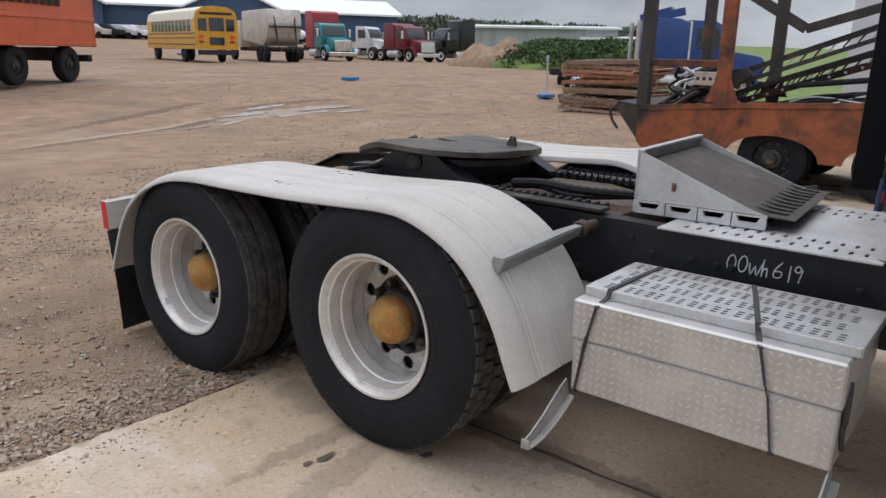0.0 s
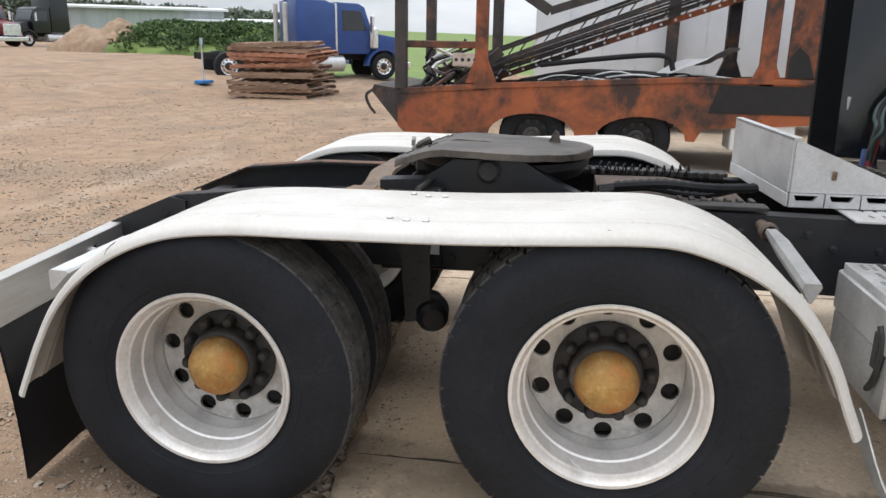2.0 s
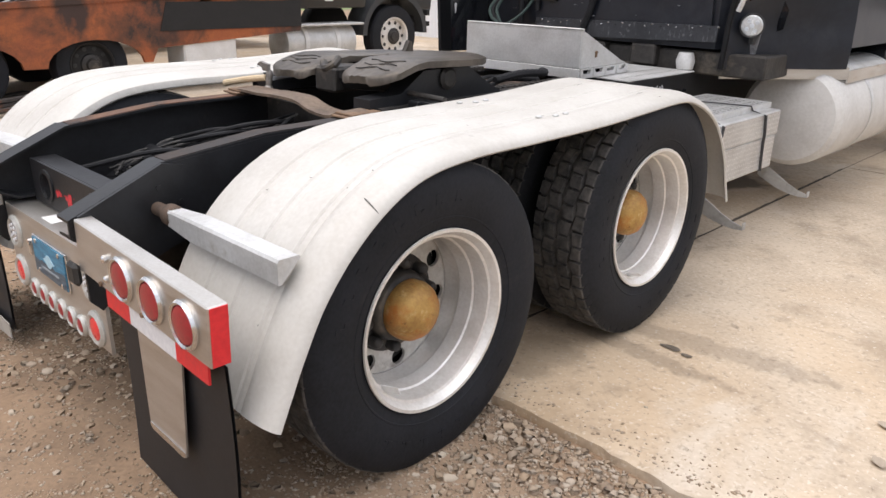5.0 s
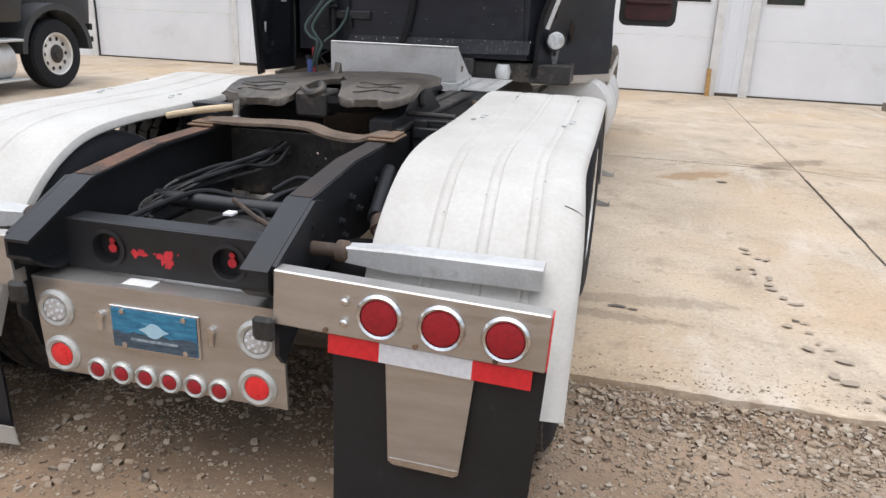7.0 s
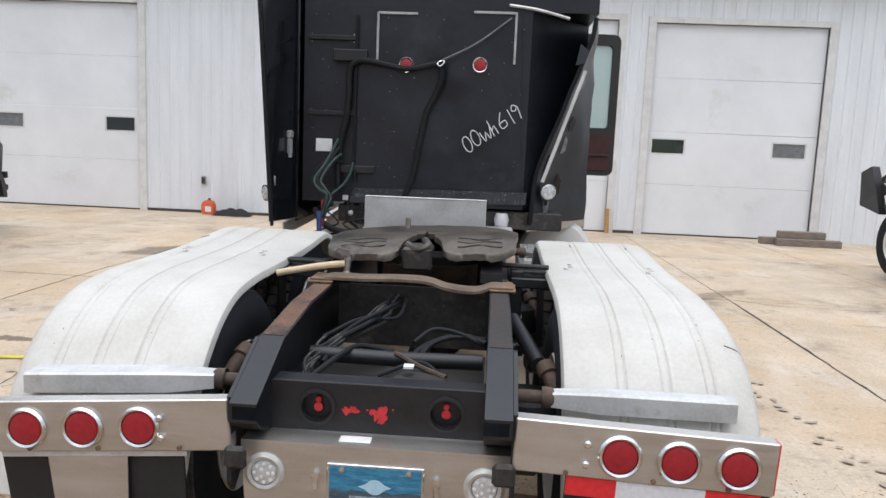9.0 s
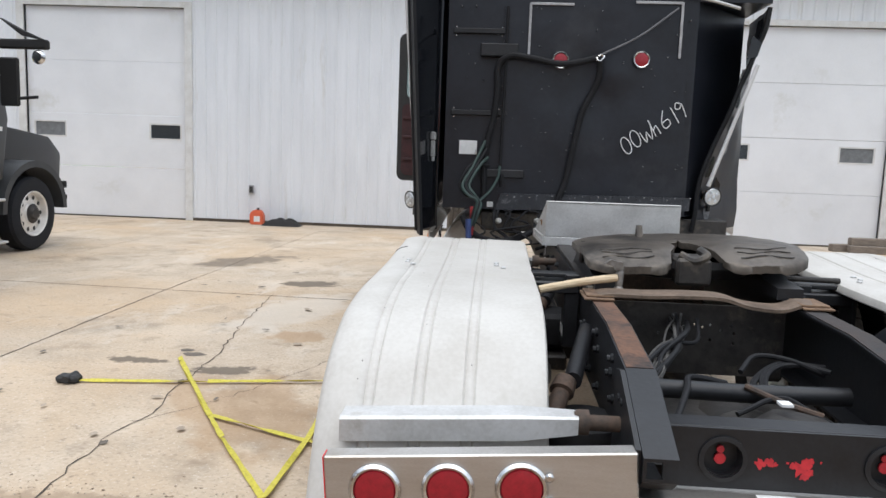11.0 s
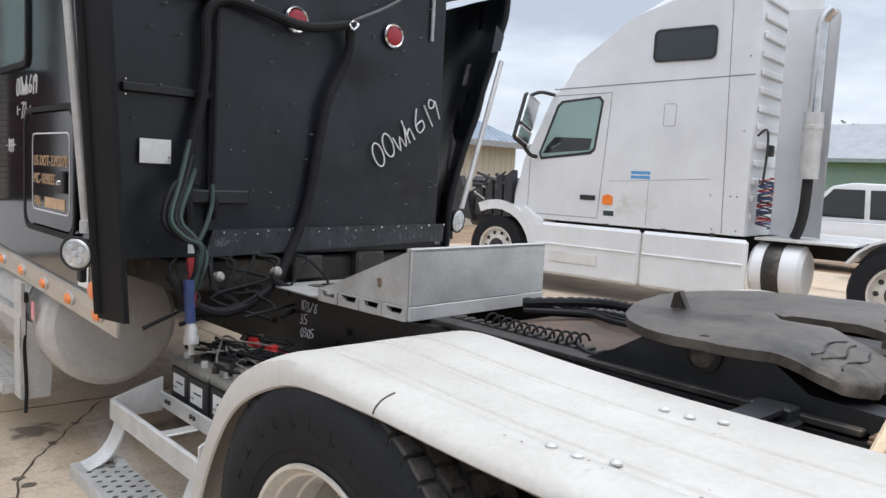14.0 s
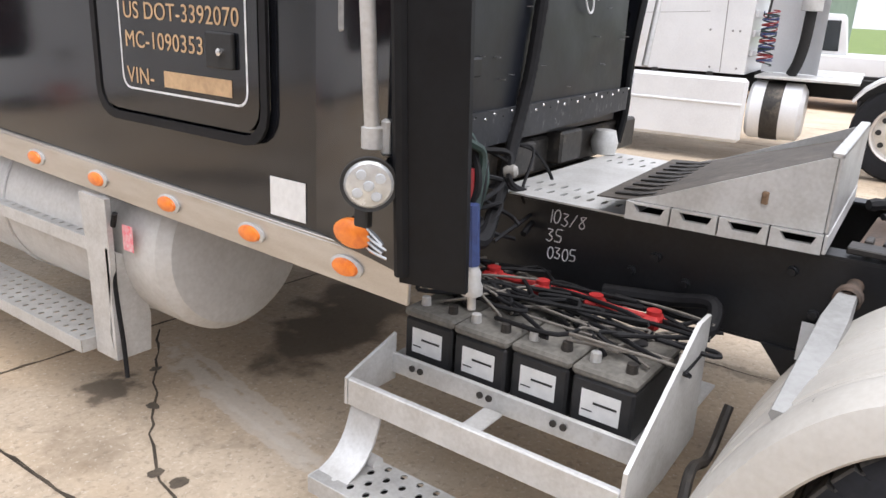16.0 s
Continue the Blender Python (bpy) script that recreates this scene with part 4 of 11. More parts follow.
def rim_mesh(deep):
    bm = B()
    d = -0.093 if deep else 0.055
    revolve(bm, [(0.290, 0.105), (0.300, 0.122), (0.306, 0.128), (0.304, 0.134), (0.294, 0.133), (0.284, 0.120), (0.279, 0.106), (0.271, 0.103), (0.268, 0.085),
                 (0.264, 0.045), (0.258, 0.040), (0.255, 0.010), (0.252, -0.012), (0.258, -0.018), (0.262, -0.03), (0.262, d + 0.02), (0.258, d + 0.004)], (0, 0, 0), (1, 0, 0), 64)
    revolve(bm, [(0.262, d - 0.01), (0.265, -0.10), (0.29, -0.118), (0.306, -0.128), (0.30, -0.134), (0.28, -0.12), (0.255, -0.09), (0.252, d - 0.012)], (0, 0, 0), (1, 0, 0), 64)
    return mesh_of("wheel", bm, M_RIM, 40)


def disc_mesh(deep):
    bm = B()
    d = -0.093 if deep else 0.055
    holes = [ring_pts(0.222 * math.cos(2 * math.pi * k / 10), 0.222 * math.sin(2 * math.pi * k / 10), 0.0305, n=14) for k in range(10)]
    holed(bm, ring_pts(0, 0, 0.261, n=56), holes + [ring_pts(0, 0, 0.10, n=32)], 0.012, plane_m((d, 0, 0), (0, 1, 0), (0, 0, 1)))
    return mesh_of("disc", bm, M_RIMDIRT, 40)


def hub_mesh():
    bm = B()
    revolve(bm, [(0.172, -0.054), (0.172, -0.044), (0.160, -0.036), (0.125, -0.036), (0.122, -0.01), (0.116, 0.012), (0.108, 0.018), (0.0, 0.016)], (0, 0, 0), (1, 0, 0), 40)
    return mesh_of("hub", bm, M_GREASE, 40)


def nut_mesh():
    bm = B()
    revolve(bm, [(0.022, -0.036), (0.022, -0.012), (0.017, 0.002), (0.010, 0.007), (0.0, 0.008)], (0, 0.144, 0), (1, 0, 0), 10)
    return mesh_of("lug_nut", bm, M_GREASE, 40)


def cap_mesh():
    bm = B()
    revolve(bm, [(0.094, 0.010), (0.101, 0.022), (0.102, 0.048), (0.097, 0.070), (0.082, 0.093), (0.058, 0.108), (0.028, 0.116), (0.0, 0.118)], (0, 0, 0), (1, 0, 0), 36)
    return mesh_of("hubcap", bm, M_GOLD, 50)


def cap_flat_mesh():
    bm = B()
    revolve(bm, [(0.094, 0.010), (0.098, 0.018), (0.090, 0.026), (0.0, 0.028)], (0, 0, 0), (1, 0, 0), 36)
    return mesh_of("hubcap", bm, M_GREASE, 50)


CAP_FLAT = cap_flat_mesh()
T_LUG, T_RIB = tyre_mesh(True), tyre_mesh(False)
R_DEEP, R_IN = rim_mesh(True), rim_mesh(False)
D_DEEP, D_IN = disc_mesh(True), disc_mesh(False)
HUB, NUT, CAP = hub_mesh(), nut_mesh(), cap_mesh()
T_STEER = T_RIB.copy()
T_STEER.materials.clear()
for _ in range(2):
    T_STEER.materials.append(mat("mud_dusted_tyre", (0.155, 0.125, 0.095), (0.075, 0.062, 0.050), 0.85, scale=8, bump=0.2, stain=(0.05, 0.045, 0.04), stain_scale=4, stain_at=0.6))
# drum face added behind each disc, black so the hand holes look dark
DRUM = mesh_of("brake_drum", revolve(B(), [(0.0, -0.112), (0.20, -0.112), (0.245, -0.125), (0.246, -0.16), (0.0, -0.16)], (0, 0, 0), (1, 0, 0), 32), mat("drum_black", (0.022, 0.019, 0.017), (0.012, 0.011, 0.010), 0.7, scale=9))
tag_bm = B()
decal(tag_bm, plane_m((0.085, -0.155, -0.218), (0.9, 0.25, 0.15), (0.05, -0.57, 0.81)), 0.06, 0.035)
RIMTAG = mesh_of("sticker", tag_bm, M_PAPER)


def put_wheel(parent, x, y, z, side, outer, tyre, turn):
    m = Matrix.Translation((x, y, z)) @ Matrix.Rotation(0 if side > 0 else math.pi, 4, "Z") @ Matrix.Rotation(turn, 4, "X")
    w = part("wheel", R_DEEP if outer else R_IN, None, parent, "aluminium dual truck wheel" if outer else "inner dual wheel")
    w.matrix_local = m
    part("tyre", tyre, None, w, "black truck tyre, dusty sidewall")
    part("disc", D_DEEP if outer else D_IN, None, w)
    if outer:
        sunk = Matrix.Translation((-0.036, 0, 0))
        part("hub", HUB, None, w, "greasy dark hub").matrix_local = sunk
        part("hubcap", CAP if side > 0 else CAP_FLAT, None, w, "rusty gold-coloured domed hubcap" if side > 0 else "flat greasy hub cover").matrix_local = sunk
        for k in range(10):
            n = part("lug_nut", NUT, None, w)
            n.matrix_local = sunk @ Matrix.Rotation(2 * math.pi * (k + 0.5) / 10, 4, "X")
        part("sticker", RIMTAG, None, w, "white paper sticker")
        part("brake_drum", DRUM, None, w, "brake drum behind the disc, blackened for shade in the hand holes")
    return w


SHIFT = {1: 0.0, -1: -0.06}

for side in (1, -1):
    for x, y, z, t, turn in ((1.073, 0.685, 0.527, T_LUG, 0.35), (1.073, -0.632, 0.468, T_RIB, -0.15)) if side > 0 else ((1.093, 0.695, 0.500, T_LUG, 0.35), (1.043, -0.632, 0.450, T_RIB, -0.15)):
        put_wheel(truck, SHIFT[side] + side * x, y, z, side, True, t, turn if side > 0 else -turn)
        put_wheel(truck, SHIFT[side] + side * (x - 0.33), y, z, side, False, t, turn + 0.3)

# fenders: one long moulded shell over both axles on each side
PROF = [(-1.296, 0.390), (-1.253, 0.486), (-1.208, 0.582), (-1.136, 0.711), (-1.035, 0.828), (-0.897, 0.926), (-0.728, 0.991),
        (-0.502, 1.019), (-0.201, 1.023), (0.199, 1.030), (0.498, 1.045), (0.697, 1.056), (0.826, 1.055), (0.934, 1.032), (1.048, 0.987),
        (1.154, 0.921), (1.248, 0.823), (1.327, 0.698), (1.379, 0.575), (1.419, 0.485)]


# the left one sits lower at the front and a little further back
PROF_LEFT = [(-1.326, 0.390), (-1.283, 0.486), (-1.238, 0.582), (-1.166, 0.711), (-1.065, 0.830), (-0.925, 0.932), (-0.750, 0.996),
             (-0.502, 1.018), (-0.201, 1.018), (0.199, 1.020), (0.498, 1.031), (0.697, 1.043), (0.826, 1.045), (0.934, 1.025), (1.048, 0.983),
             (1.154, 0.920), (1.248, 0.823), (1.327, 0.698), (1.385, 0.575), (1.430, 0.450)]


def lip(side, y, o):
    """The left shell's outer lip deepens round the front bend."""
    if side > 0 or o > -0.02:
        return o
    u = min(1.0, max(0.0, (y - 0.40) / 0.75))
    return o - 0.05 * u * u * (3 - 2 * u) * (1.0 if o < -0.03 else 0.4)


def fender_mesh(side):
    path = F_PATH[side]
    e = 0.0 if side > 0 else -0.034
    sec = [(0.605 + e, -0.036), (0.606 + e, -0.022), (0.612 + e, -0.008), (0.630 + e, 0.0)]
    for g in (0.797, 0.940, 1.080):
        sec += [(g - 0.019, 0.0022), (g - 0.0125, -0.0036), (g - 0.007, 0.0), (g + 0.007, 0.0), (g + 0.0125, -0.0036), (g + 0.019, 0.0022)]
    sec += [(1.125, 0.003), (1.155, 0.001), (1.185, -0.004), (1.208, -0.012), (1.222, -0.024), (1.226, -0.037)]
    bm = B()
    outer, inner = [], []
    for i, p in enumerate(path):
        d = (path[min(i + 1, len(path) - 1)] - path[max(i - 1, 0)]).normalized()
        nrm = Vector((0, -d.z, d.y))
        u = min(1.0, max(0.0, (-0.62 - p.y) / 0.5))
        flare = (0.034 if side > 0 else 0.012) * u * u * (3 - 2 * u)
        sec_here = [(x + flare * (x - 0.605) / 0.62 if x > 0.7 else x, lip(side, p.y, o) if x > 1 else o) for x, o in sec]
        outer.append([bm.verts.new((SHIFT[side] + side * x, p.y + nrm.y * o, p.z + nrm.z * o)) for x, o in sec_here])
        inner.append([bm.verts.new((SHIFT[side] + side * (x if 0.615 < x < 1.21 else (x + 0.006 if x < 0.7 else x - 0.006)), p.y + nrm.y * (o - 0.006), p.z + nrm.z * (o - 0.006))) for x, o in sec_here])
    for rows in (outer, inner):
        for a, b in zip(rows, rows[1:]):
            for k in range(len(sec) - 1):
                bm.faces.new((a[k], a[k + 1], b[k + 1], b[k]))
    for k in range(len(sec) - 1):
        for rw in (0, -1):
            bm.faces.new((outer[rw][k], outer[rw][k + 1], inner[rw][k + 1], inner[rw][k]))
    for k in (0, -1):
        for i in range(len(path) - 1):
            bm.faces.new((outer[i][k], outer[i + 1][k], inner[i + 1][k], inner[i][k]))
    return bm


F_PATH = {1: smooth_path([(0, y, z) for y, z in PROF], 5), -1: smooth_path([(0, y, z) for y, z in PROF_LEFT], 5)}


def fender_top(side, y):
    for a, b in zip(F_PATH[side], F_PATH[side][1:]):
        if a.y <= y <= b.y:
            return a.z + (b.z - a.z) * (y - a.y) / (b.y - a.y)
    return 1.0


def fender_point(side, x, y, o):
    """A point of the shell at that x and y along the path, o metres out along its normal."""
    d = Vector((0, 0.02, fender_top(side, y + 0.01) - fender_top(side, y - 0.01))).normalized()
    return Vector((SHIFT[side] + side * x, y - d.z * o, fender_top(side, y) + d.y * o))


rnd = random.Random(12)
for side in (1, -1):
    f = part("fender", fender_mesh(side), M_FENDER, truck, "dirty white plastic tandem fender", 40)
    # joints where the mouldings meet at the bends
    for ys, ye in ((-0.895, -0.92),) if side > 0 else ((0.50, 0.49),):
        bm = B()
        pts = []
        for x, o in ((1.165, 0.0), (1.19, -0.005), (1.207, -0.0115), (1.2215, -0.0235), (1.2265, -0.036)):
            pts.append(fender_point(side, x, ys + (ye - ys) * (x - 1.12) / 0.1, o + 0.001) + Vector((0.0185 * (x - 0.605) / 0.62 if side > 0 else 0.0, 0, 0)))
        tube(bm, pts, 0.0020, 5, 3)
        part("seam", bm, M_SCUFF, f)
    # scuffs
    for k in range(26):
        y = rnd.choice((rnd.gauss(0.95, 0.16), rnd.gauss(-0.1, 0.5), rnd.gauss(-0.9, 0.2)))
        y = max(-1.2, min(1.2, y))
        x = rnd.choice((rnd.uniform(0.66, 1.14), rnd.uniform(1.08, 1.15)))
        bm = B()
        z0 = fender_top(side, y)
        dy = 0.03
        dz = fender_top(side, min(1.3, y + dy)) - z0
        m = plane_m((SHIFT[side] + side * x, y, z0 + 0.0052), (0, dy, dz), (-side, 0, 0))
        a = rnd.uniform(0, 3.1)
        w, h = rnd.uniform(0.002, 0.006), rnd.uniform(0.0008, 0.002)
        vs = [bm.verts.new(m @ Vector((w * math.cos(t) * rnd.uniform(0.6, 1.2) * math.cos(a) - h * math.sin(t) * math.sin(a),
                                         w * math.cos(t) * math.sin(a) + h * math.sin(t) * math.cos(a), 0.0))) for t in [2 * math.pi * q / 9 for q in range(9)]]
        bm.faces.new(vs)
        part("scuff", bm, M_SCUFF, f)
    for y in (-0.02, 0.04, 0.10):
        for x in (0.70, 1.085):
            bm = B()
            revolve(bm, [(0.012, 0.0), (0.012, 0.004), (0.006, 0.007), (0, 0.008)], (SHIFT[side] + side * (x + (0.03 if y > 0 else 0)), y, fender_top(side, y) + 0.003), (0, 0, 1), 10)
            part("bolt", bm, M_ALU, f)
    # hanger straps under the middle
    bm = B()
    box(bm, side * 0.45, side * 1.20, -0.035, 0.035, 0.995, 1.012, 0.003)
    box(bm, side * 0.44, side * 0.50, -0.05, 0.05, 0.70, 1.01, 0.004)
    part("fender_bracket", bm, M_BLACK, truck)
    bm = B()
    box(bm, side * 0.501, side * 0.503, -0.05, 0.045, 0.748, 0.790, 0.0005)
    part("label", bm, M_PAPER, truck, "white paper label")
    # support arms, front and rear
    for y, yo, zi, zo, tip, wide in ((-1.15, -1.142, 0.774, 0.770, 1.158, 0.72) if side > 0 else (-1.165, -1.165, 0.775, 0.735, 1.21, 1.0), (1.255, 1.239, 0.92, 0.882, 1.125, 0.78) if side > 0 else (1.24, 1.24, 0.885, 0.800, 1.16, 1.0)):
        bm = B()
        c = [(-0.05, -0.036), (-0.05, 0.026), (-0.042, 0.034), (0.042, 0.034), (0.05, 0.026), (-0.035, -0.036)]
        if y > 0:
            c = [(-0.034, 0.008), (-0.028, 0.027), (0.030, 0.027), (0.034, 0.016), (0.004, -0.034), (-0.006, -0.034)]
        a = [bm.verts.new((side * 0.56, y + u * wide * 0.7, zi + v * 0.7)) for u, v in c]
        a2 = [bm.verts.new((side * 0.72, y + (yo - y) * 0.25 + u * wide, zi - (zi - zo) * 0.25 + v)) for u, v in c]
        b = [bm.verts.new((side * tip, yo + u * wide, zo + v)) for u, v in c]
        for r0, r1 in ((a, a2), (a2, b)):
            for k in range(len(c)):
                j = (k + 1) % len(c)
                bm.faces.new((r0[k], r0[j], r1[j], r1[k]))
        bm.faces.new(a)
        bm.faces.new(b)
        arm = part("fender_arm", bm, M_ALU if y < 0 else mat("dull_arm", (0.36, 0.36, 0.355), (0.26, 0.258, 0.25), 0.5, 0.5, scale=7, bump=0.08), truck, "brushed aluminium fender support arm")
        bm = B()
        cyl(bm, (side * 0.43, y, zi), (side * 0.57, y, zi), 0.022, n=14)
        revolve(bm, [(0.035, 0), (0.035, 0.03), (0.028, 0.04), (0.028, 0.0)], (side * 0.53, y, zi), (side, 0, 0), 14)
        part("clamp", bm, mat("clamp_rust", (0.10, 0.065, 0.045), (0.045, 0.033, 0.026), 0.7, scale=14, bump=0.3), arm, "rusty clamp")

# frame rails: channel sections that taper towards the tail
RAIL_TOP = [(-1.42, 0.785), (-1.12, 0.915), (-0.72, 0.955), (0.5, 0.965), (1.4, 0.955), (4.0, 0.93), (7.6, 0.90)]
RAIL_BOT = [(-1.42, 0.725), (-1.375, 0.69), (-1.32, 0.665), (-1.05, 0.66), (-0.7, 0.665), (0.5, 0.675), (1.4, 0.66), (4.0, 0.64), (7.6, 0.62)]


def rail(side):
    bm = B()
    o = side * 0.43
    prism(bm, RAIL_TOP + [(y, z - 0.009) for y, z in reversed(RAIL_TOP)], o - side * 0.085, o, "x")
    bot = RAIL_BOT
    prism(bm, [(y, z + 0.009) for y, z in bot] + [(y, z) for y, z in reversed(bot)], o - side * 0.085, o, "x")
    prism(bm, [(y, z - 0.0095) for y, z in RAIL_TOP] + [(y, z + 0.0095) for y, z in reversed(RAIL_BOT)], o - side * 0.009, o, "x")
    return bm


for side in (1, -1):
    r = part("frame_rail", rail(side), M_BLACK, truck, "black steel frame rail with wear")
    rnd2 = random.Random(side + 5)
    for k in range(34):
        y = rnd2.uniform(-1.2, 2.4)
        z = rnd2.choice((0.72, 0.78, 0.84, 0.89))
        bm = B()
        revolve(bm, [(0.016, 0), (0.016, 0.008), (0.011, 0.010), (0.011, 0.02), (0, 0.021)], (side * 0.43, y, z), (side, 0, 0), 8)
        part("bolt", bm, M_BLACK, r)
    # rust-worn top face
    bm = B()
    prism(bm, [(-1.10, 0.9165), (-0.72, 0.9565), (-0.2, 0.9605), (-0.2, 0.9635), (-0.72, 0.9595), (-1.10, 0.9195)], side * 0.35, side * 0.425, "x")
    part("worn_top", bm, mat("red_brown_rust", (0.15, 0.075, 0.045), (0.06, 0.038, 0.028), 0.75, scale=7, bump=0.3, stain=(0.022, 0.02, 0.02), stain_scale=5, stain_at=0.52) if side < 0 else mat("rust_on_black", (0.04, 0.026, 0.02), (0.018, 0.016, 0.016), 0.6, scale=6, bump=0.2, stain=(0.30, 0.05, 0.03), stain_scale=4, stain_at=0.6), r, "rust-worn flange")
    # rounded tail plate where the light bar bolts on
    bm = B()
    prism(bm, [(-1.395, 0.795), (-1.395, 0.52), (-1.36, 0.48), (-1.20, 0.60), (-1.05, 0.655), (-1.05, 0.90), (-1.12, 0.915)], side * 0.4315, side * 0.445, "x")
    part("tail_plate", bm, M_BLACK, truck)
    bm = B()
    box(bm, side * 0.375, side * 0.445, -1.43, -1.405, 0.575, 0.65, 0.012)
    part("tail_lug", bm, mat("worn_lug", (0.06, 0.058, 0.055), (0.022, 0.021, 0.02), 0.5, 0.4, scale=16, bump=0.3), truck)

# rear crossmember with lamp holes and old red paint
bm = B()
HOLES = (-0.195, 0.222)
holes = [ring_pts(x, 0.765, 0.050, 0.045, 20) for x in HOLES]
holed(bm, [(-0.345, 0.685), (0.345, 0.685), (0.345, 0.845), (-0.345, 0.845)], holes, 0.010, plane_m((0, -1.235, 0), (1, 0, 0), (0, 0, 1)))
box(bm, -0.345, 0.345, -1.225, -1.14, 0.835, 0.846, 0.003)
cm = part("crossmember", bm, M_BLACK, truck, "black rear crossmember with red paint remains")
cm.location = (0, -0.028, -0.031)
for x in HOLES:
    bm = B()
    revolve(bm, [(0.062, 0.0), (0.062, 0.006), (0.050, 0.008), (0.047, -0.03), (0, -0.03)], (x, -1.2355, 0.765), (0, -1, 0), 24)
    part("lamp_socket", bm, M_BLACK, cm)
    bm = B()
    for zz, r in ((0.757, 0.015), (0.782, 0.010)):
        revolve(bm, [(r, 0), (r, 0.006), (0, 0.007)], (x, -1.209, zz), (0, -1, 0), 14)
    part("red_mark", bm, M_REDPAINT, cm)
rnd = random.Random(77)
for k, (cx, cz, r) in enumerate(((-0.098, 0.757, 0.013), (-0.076, 0.762, 0.011), (-0.062, 0.757, 0.006), (0.008, 0.752, 0.022), (0.020, 0.770, 0.012), (-0.012, 0.757, 0.010), (0.012, 0.728, 0.010), (0.026, 0.742, 0.009), (-0.030, 0.764, 0.004), (0.052, 0.770, 0.003))):
    bm = B()
    vs = [bm.verts.new((cx + r * (1 + 0.9 * noise.noise((q * 0.9, k * 3.3, 1.2))) * math.cos(q * 0.3491), -1.2362 - 0.00005 * k, cz + r * (1 + 0.9 * noise.noise((q * 0.9, k * 3.3, 1.2))) * math.sin(q * 0.3491))) for q in range(18)]
    bm.faces.new(vs)
    part("red_mark", bm, M_REDPAINT, cm)

# stainless tail panel with lamps and plate
M_BEZEL = mat("dull_lamp_bezel", (0.60, 0.60, 0.57), (0.46, 0.46, 0.43), 0.4, 0.5, scale=25, bump=0.05)
PY = -1.343
bm = B()
prism(bm, [(-0.425, 0.615), (0.425, 0.615), (0.435, 0.30), (-0.405, 0.305)], PY, PY + 0.012, "y")
box(bm, -0.425, 0.425, PY, PY + 0.11, 0.6155, 0.625)
panel = part("tail_panel", bm, M_STEEL, truck, "stained stainless steel tail light panel")
panel.location = (0.010, -0.010, 0.021)


def lamp(parent, x, y, z, r, lens, name, d=(0, -1, 0), bezel=None, label="", wide=1.22):
    bm = B()
    revolve(bm, [(r * wide, 0.0), (r * wide, 0.006), (r * (0.45 * wide + 0.55), 0.014), (r * 0.98, 0.010), (r * 0.96, 0.003)], (x, y, z), d, 36)
    bz = part(name, bm, bezel or M_CHROME, parent, label)
    bm = B()
    revolve(bm, [(r * 0.97, 0.003), (r * 0.9, 0.010), (r * 0.6, 0.0135), (0, 0.0145)], (x, y, z), d, 32)
    part("lens", bm, lens, bz) if parent is None or parent.parent is None else part("lens", bm, lens, parent)
    return bz


for x, z, r, lens in ((-0.347, 0.523, 0.043, M_LENS), (0.345, 0.518, 0.043, M_LENS), (-0.342, 0.368, 0.042, M_REDB), (0.340, 0.361, 0.042, M_REDB)):
    lamp(panel, x, PY, z, r, lens, "tail_lamp", bezel=M_BEZEL, wide=1.5)
    if lens is M_LENS:
        for q in range(11):
            rr, an = (0.014, q * 2.094) if q < 3 else (0.030, q * 0.785)
            bm = B()
            revolve(bm, [(0.0062, 0.0), (0.0055, 0.003), (0, 0.004)], (x + rr * math.cos(an), PY - 0.0125 - (0.0015 if q < 3 else 0), z + rr * math.sin(an)), (0, -1, 0), 8)
            part("led", bm, M_REFLWHITE, panel)
for k in range(6):
    lamp(panel, -0.215 + k * 0.0855, PY, 0.333 - 0.001 * k, 0.026, M_RED, "marker_lamp", bezel=M_BEZEL, wide=1.5)
pl = B()
box(pl, -0.148, 0.158, PY - 0.008, PY - 0.001, 0.425, 0.568, 0.002)
part("plate_frame", pl, M_CHROME, panel, "thin chrome plate frame")
pl = B()
box(pl, -0.140, 0.150, PY - 0.0115, PY - 0.0085, 0.432, 0.561)
part("license_plate", pl, M_PLATEBLUE, panel, "blue decorative plate with a pale round emblem")
pl = B()
star = [(0.005 + r_ * math.cos(a_), 0.500 + 0.85 * r_ * math.sin(a_)) for a_, r_ in [(q * math.pi / 12, 0.052 if q in (0, 12) else (0.034 if q in (1, 11, 13, 23) else 0.029)) for q in range(24)]]
prism(pl, star, PY - 0.0135, PY - 0.012, "y")
part("plate_emblem", pl, mat("pale_blue_print", (0.45, 0.66, 0.76), (0.35, 0.55, 0.66), 0.4), panel)
pl = B()
box(pl, -0.075, 0.085, PY - 0.0135, PY - 0.0125, 0.460, 0.468)
part("plate_text_bar", pl, mat("faded_print", (0.38, 0.44, 0.48), (0.16, 0.20, 0.24), 0.4, scale=60), panel)
pl = B()
hills = [(-0.139 + 0.288 * q / 16, 0.485 + 0.014 * noise.noise((q * 0.6, 3, 1)) + 0.008 * noise.noise((q * 1.9, 5, 1))) for q in range(17)]
prism(pl, hills + [(0.149, 0.433), (-0.139, 0.433)], PY - 0.0121, PY - 0.0117, "y")
part("plate_scene", pl, mat("dark_plate_print", (0.035, 0.06, 0.085), (0.09, 0.13, 0.17), 0.35, scale=22, stretch=(1, 1, 4)), panel)
for x in (-0.10, 0.11):
    for z in (0.442, 0.552):
        pl = B()
        revolve(pl, [(0.009, 0), (0.009, 0.004), (0, 0.006)], (x, PY - 0.0115, z), (0, -1, 0), 8)
        part("screw", pl, M_CHROME, panel)
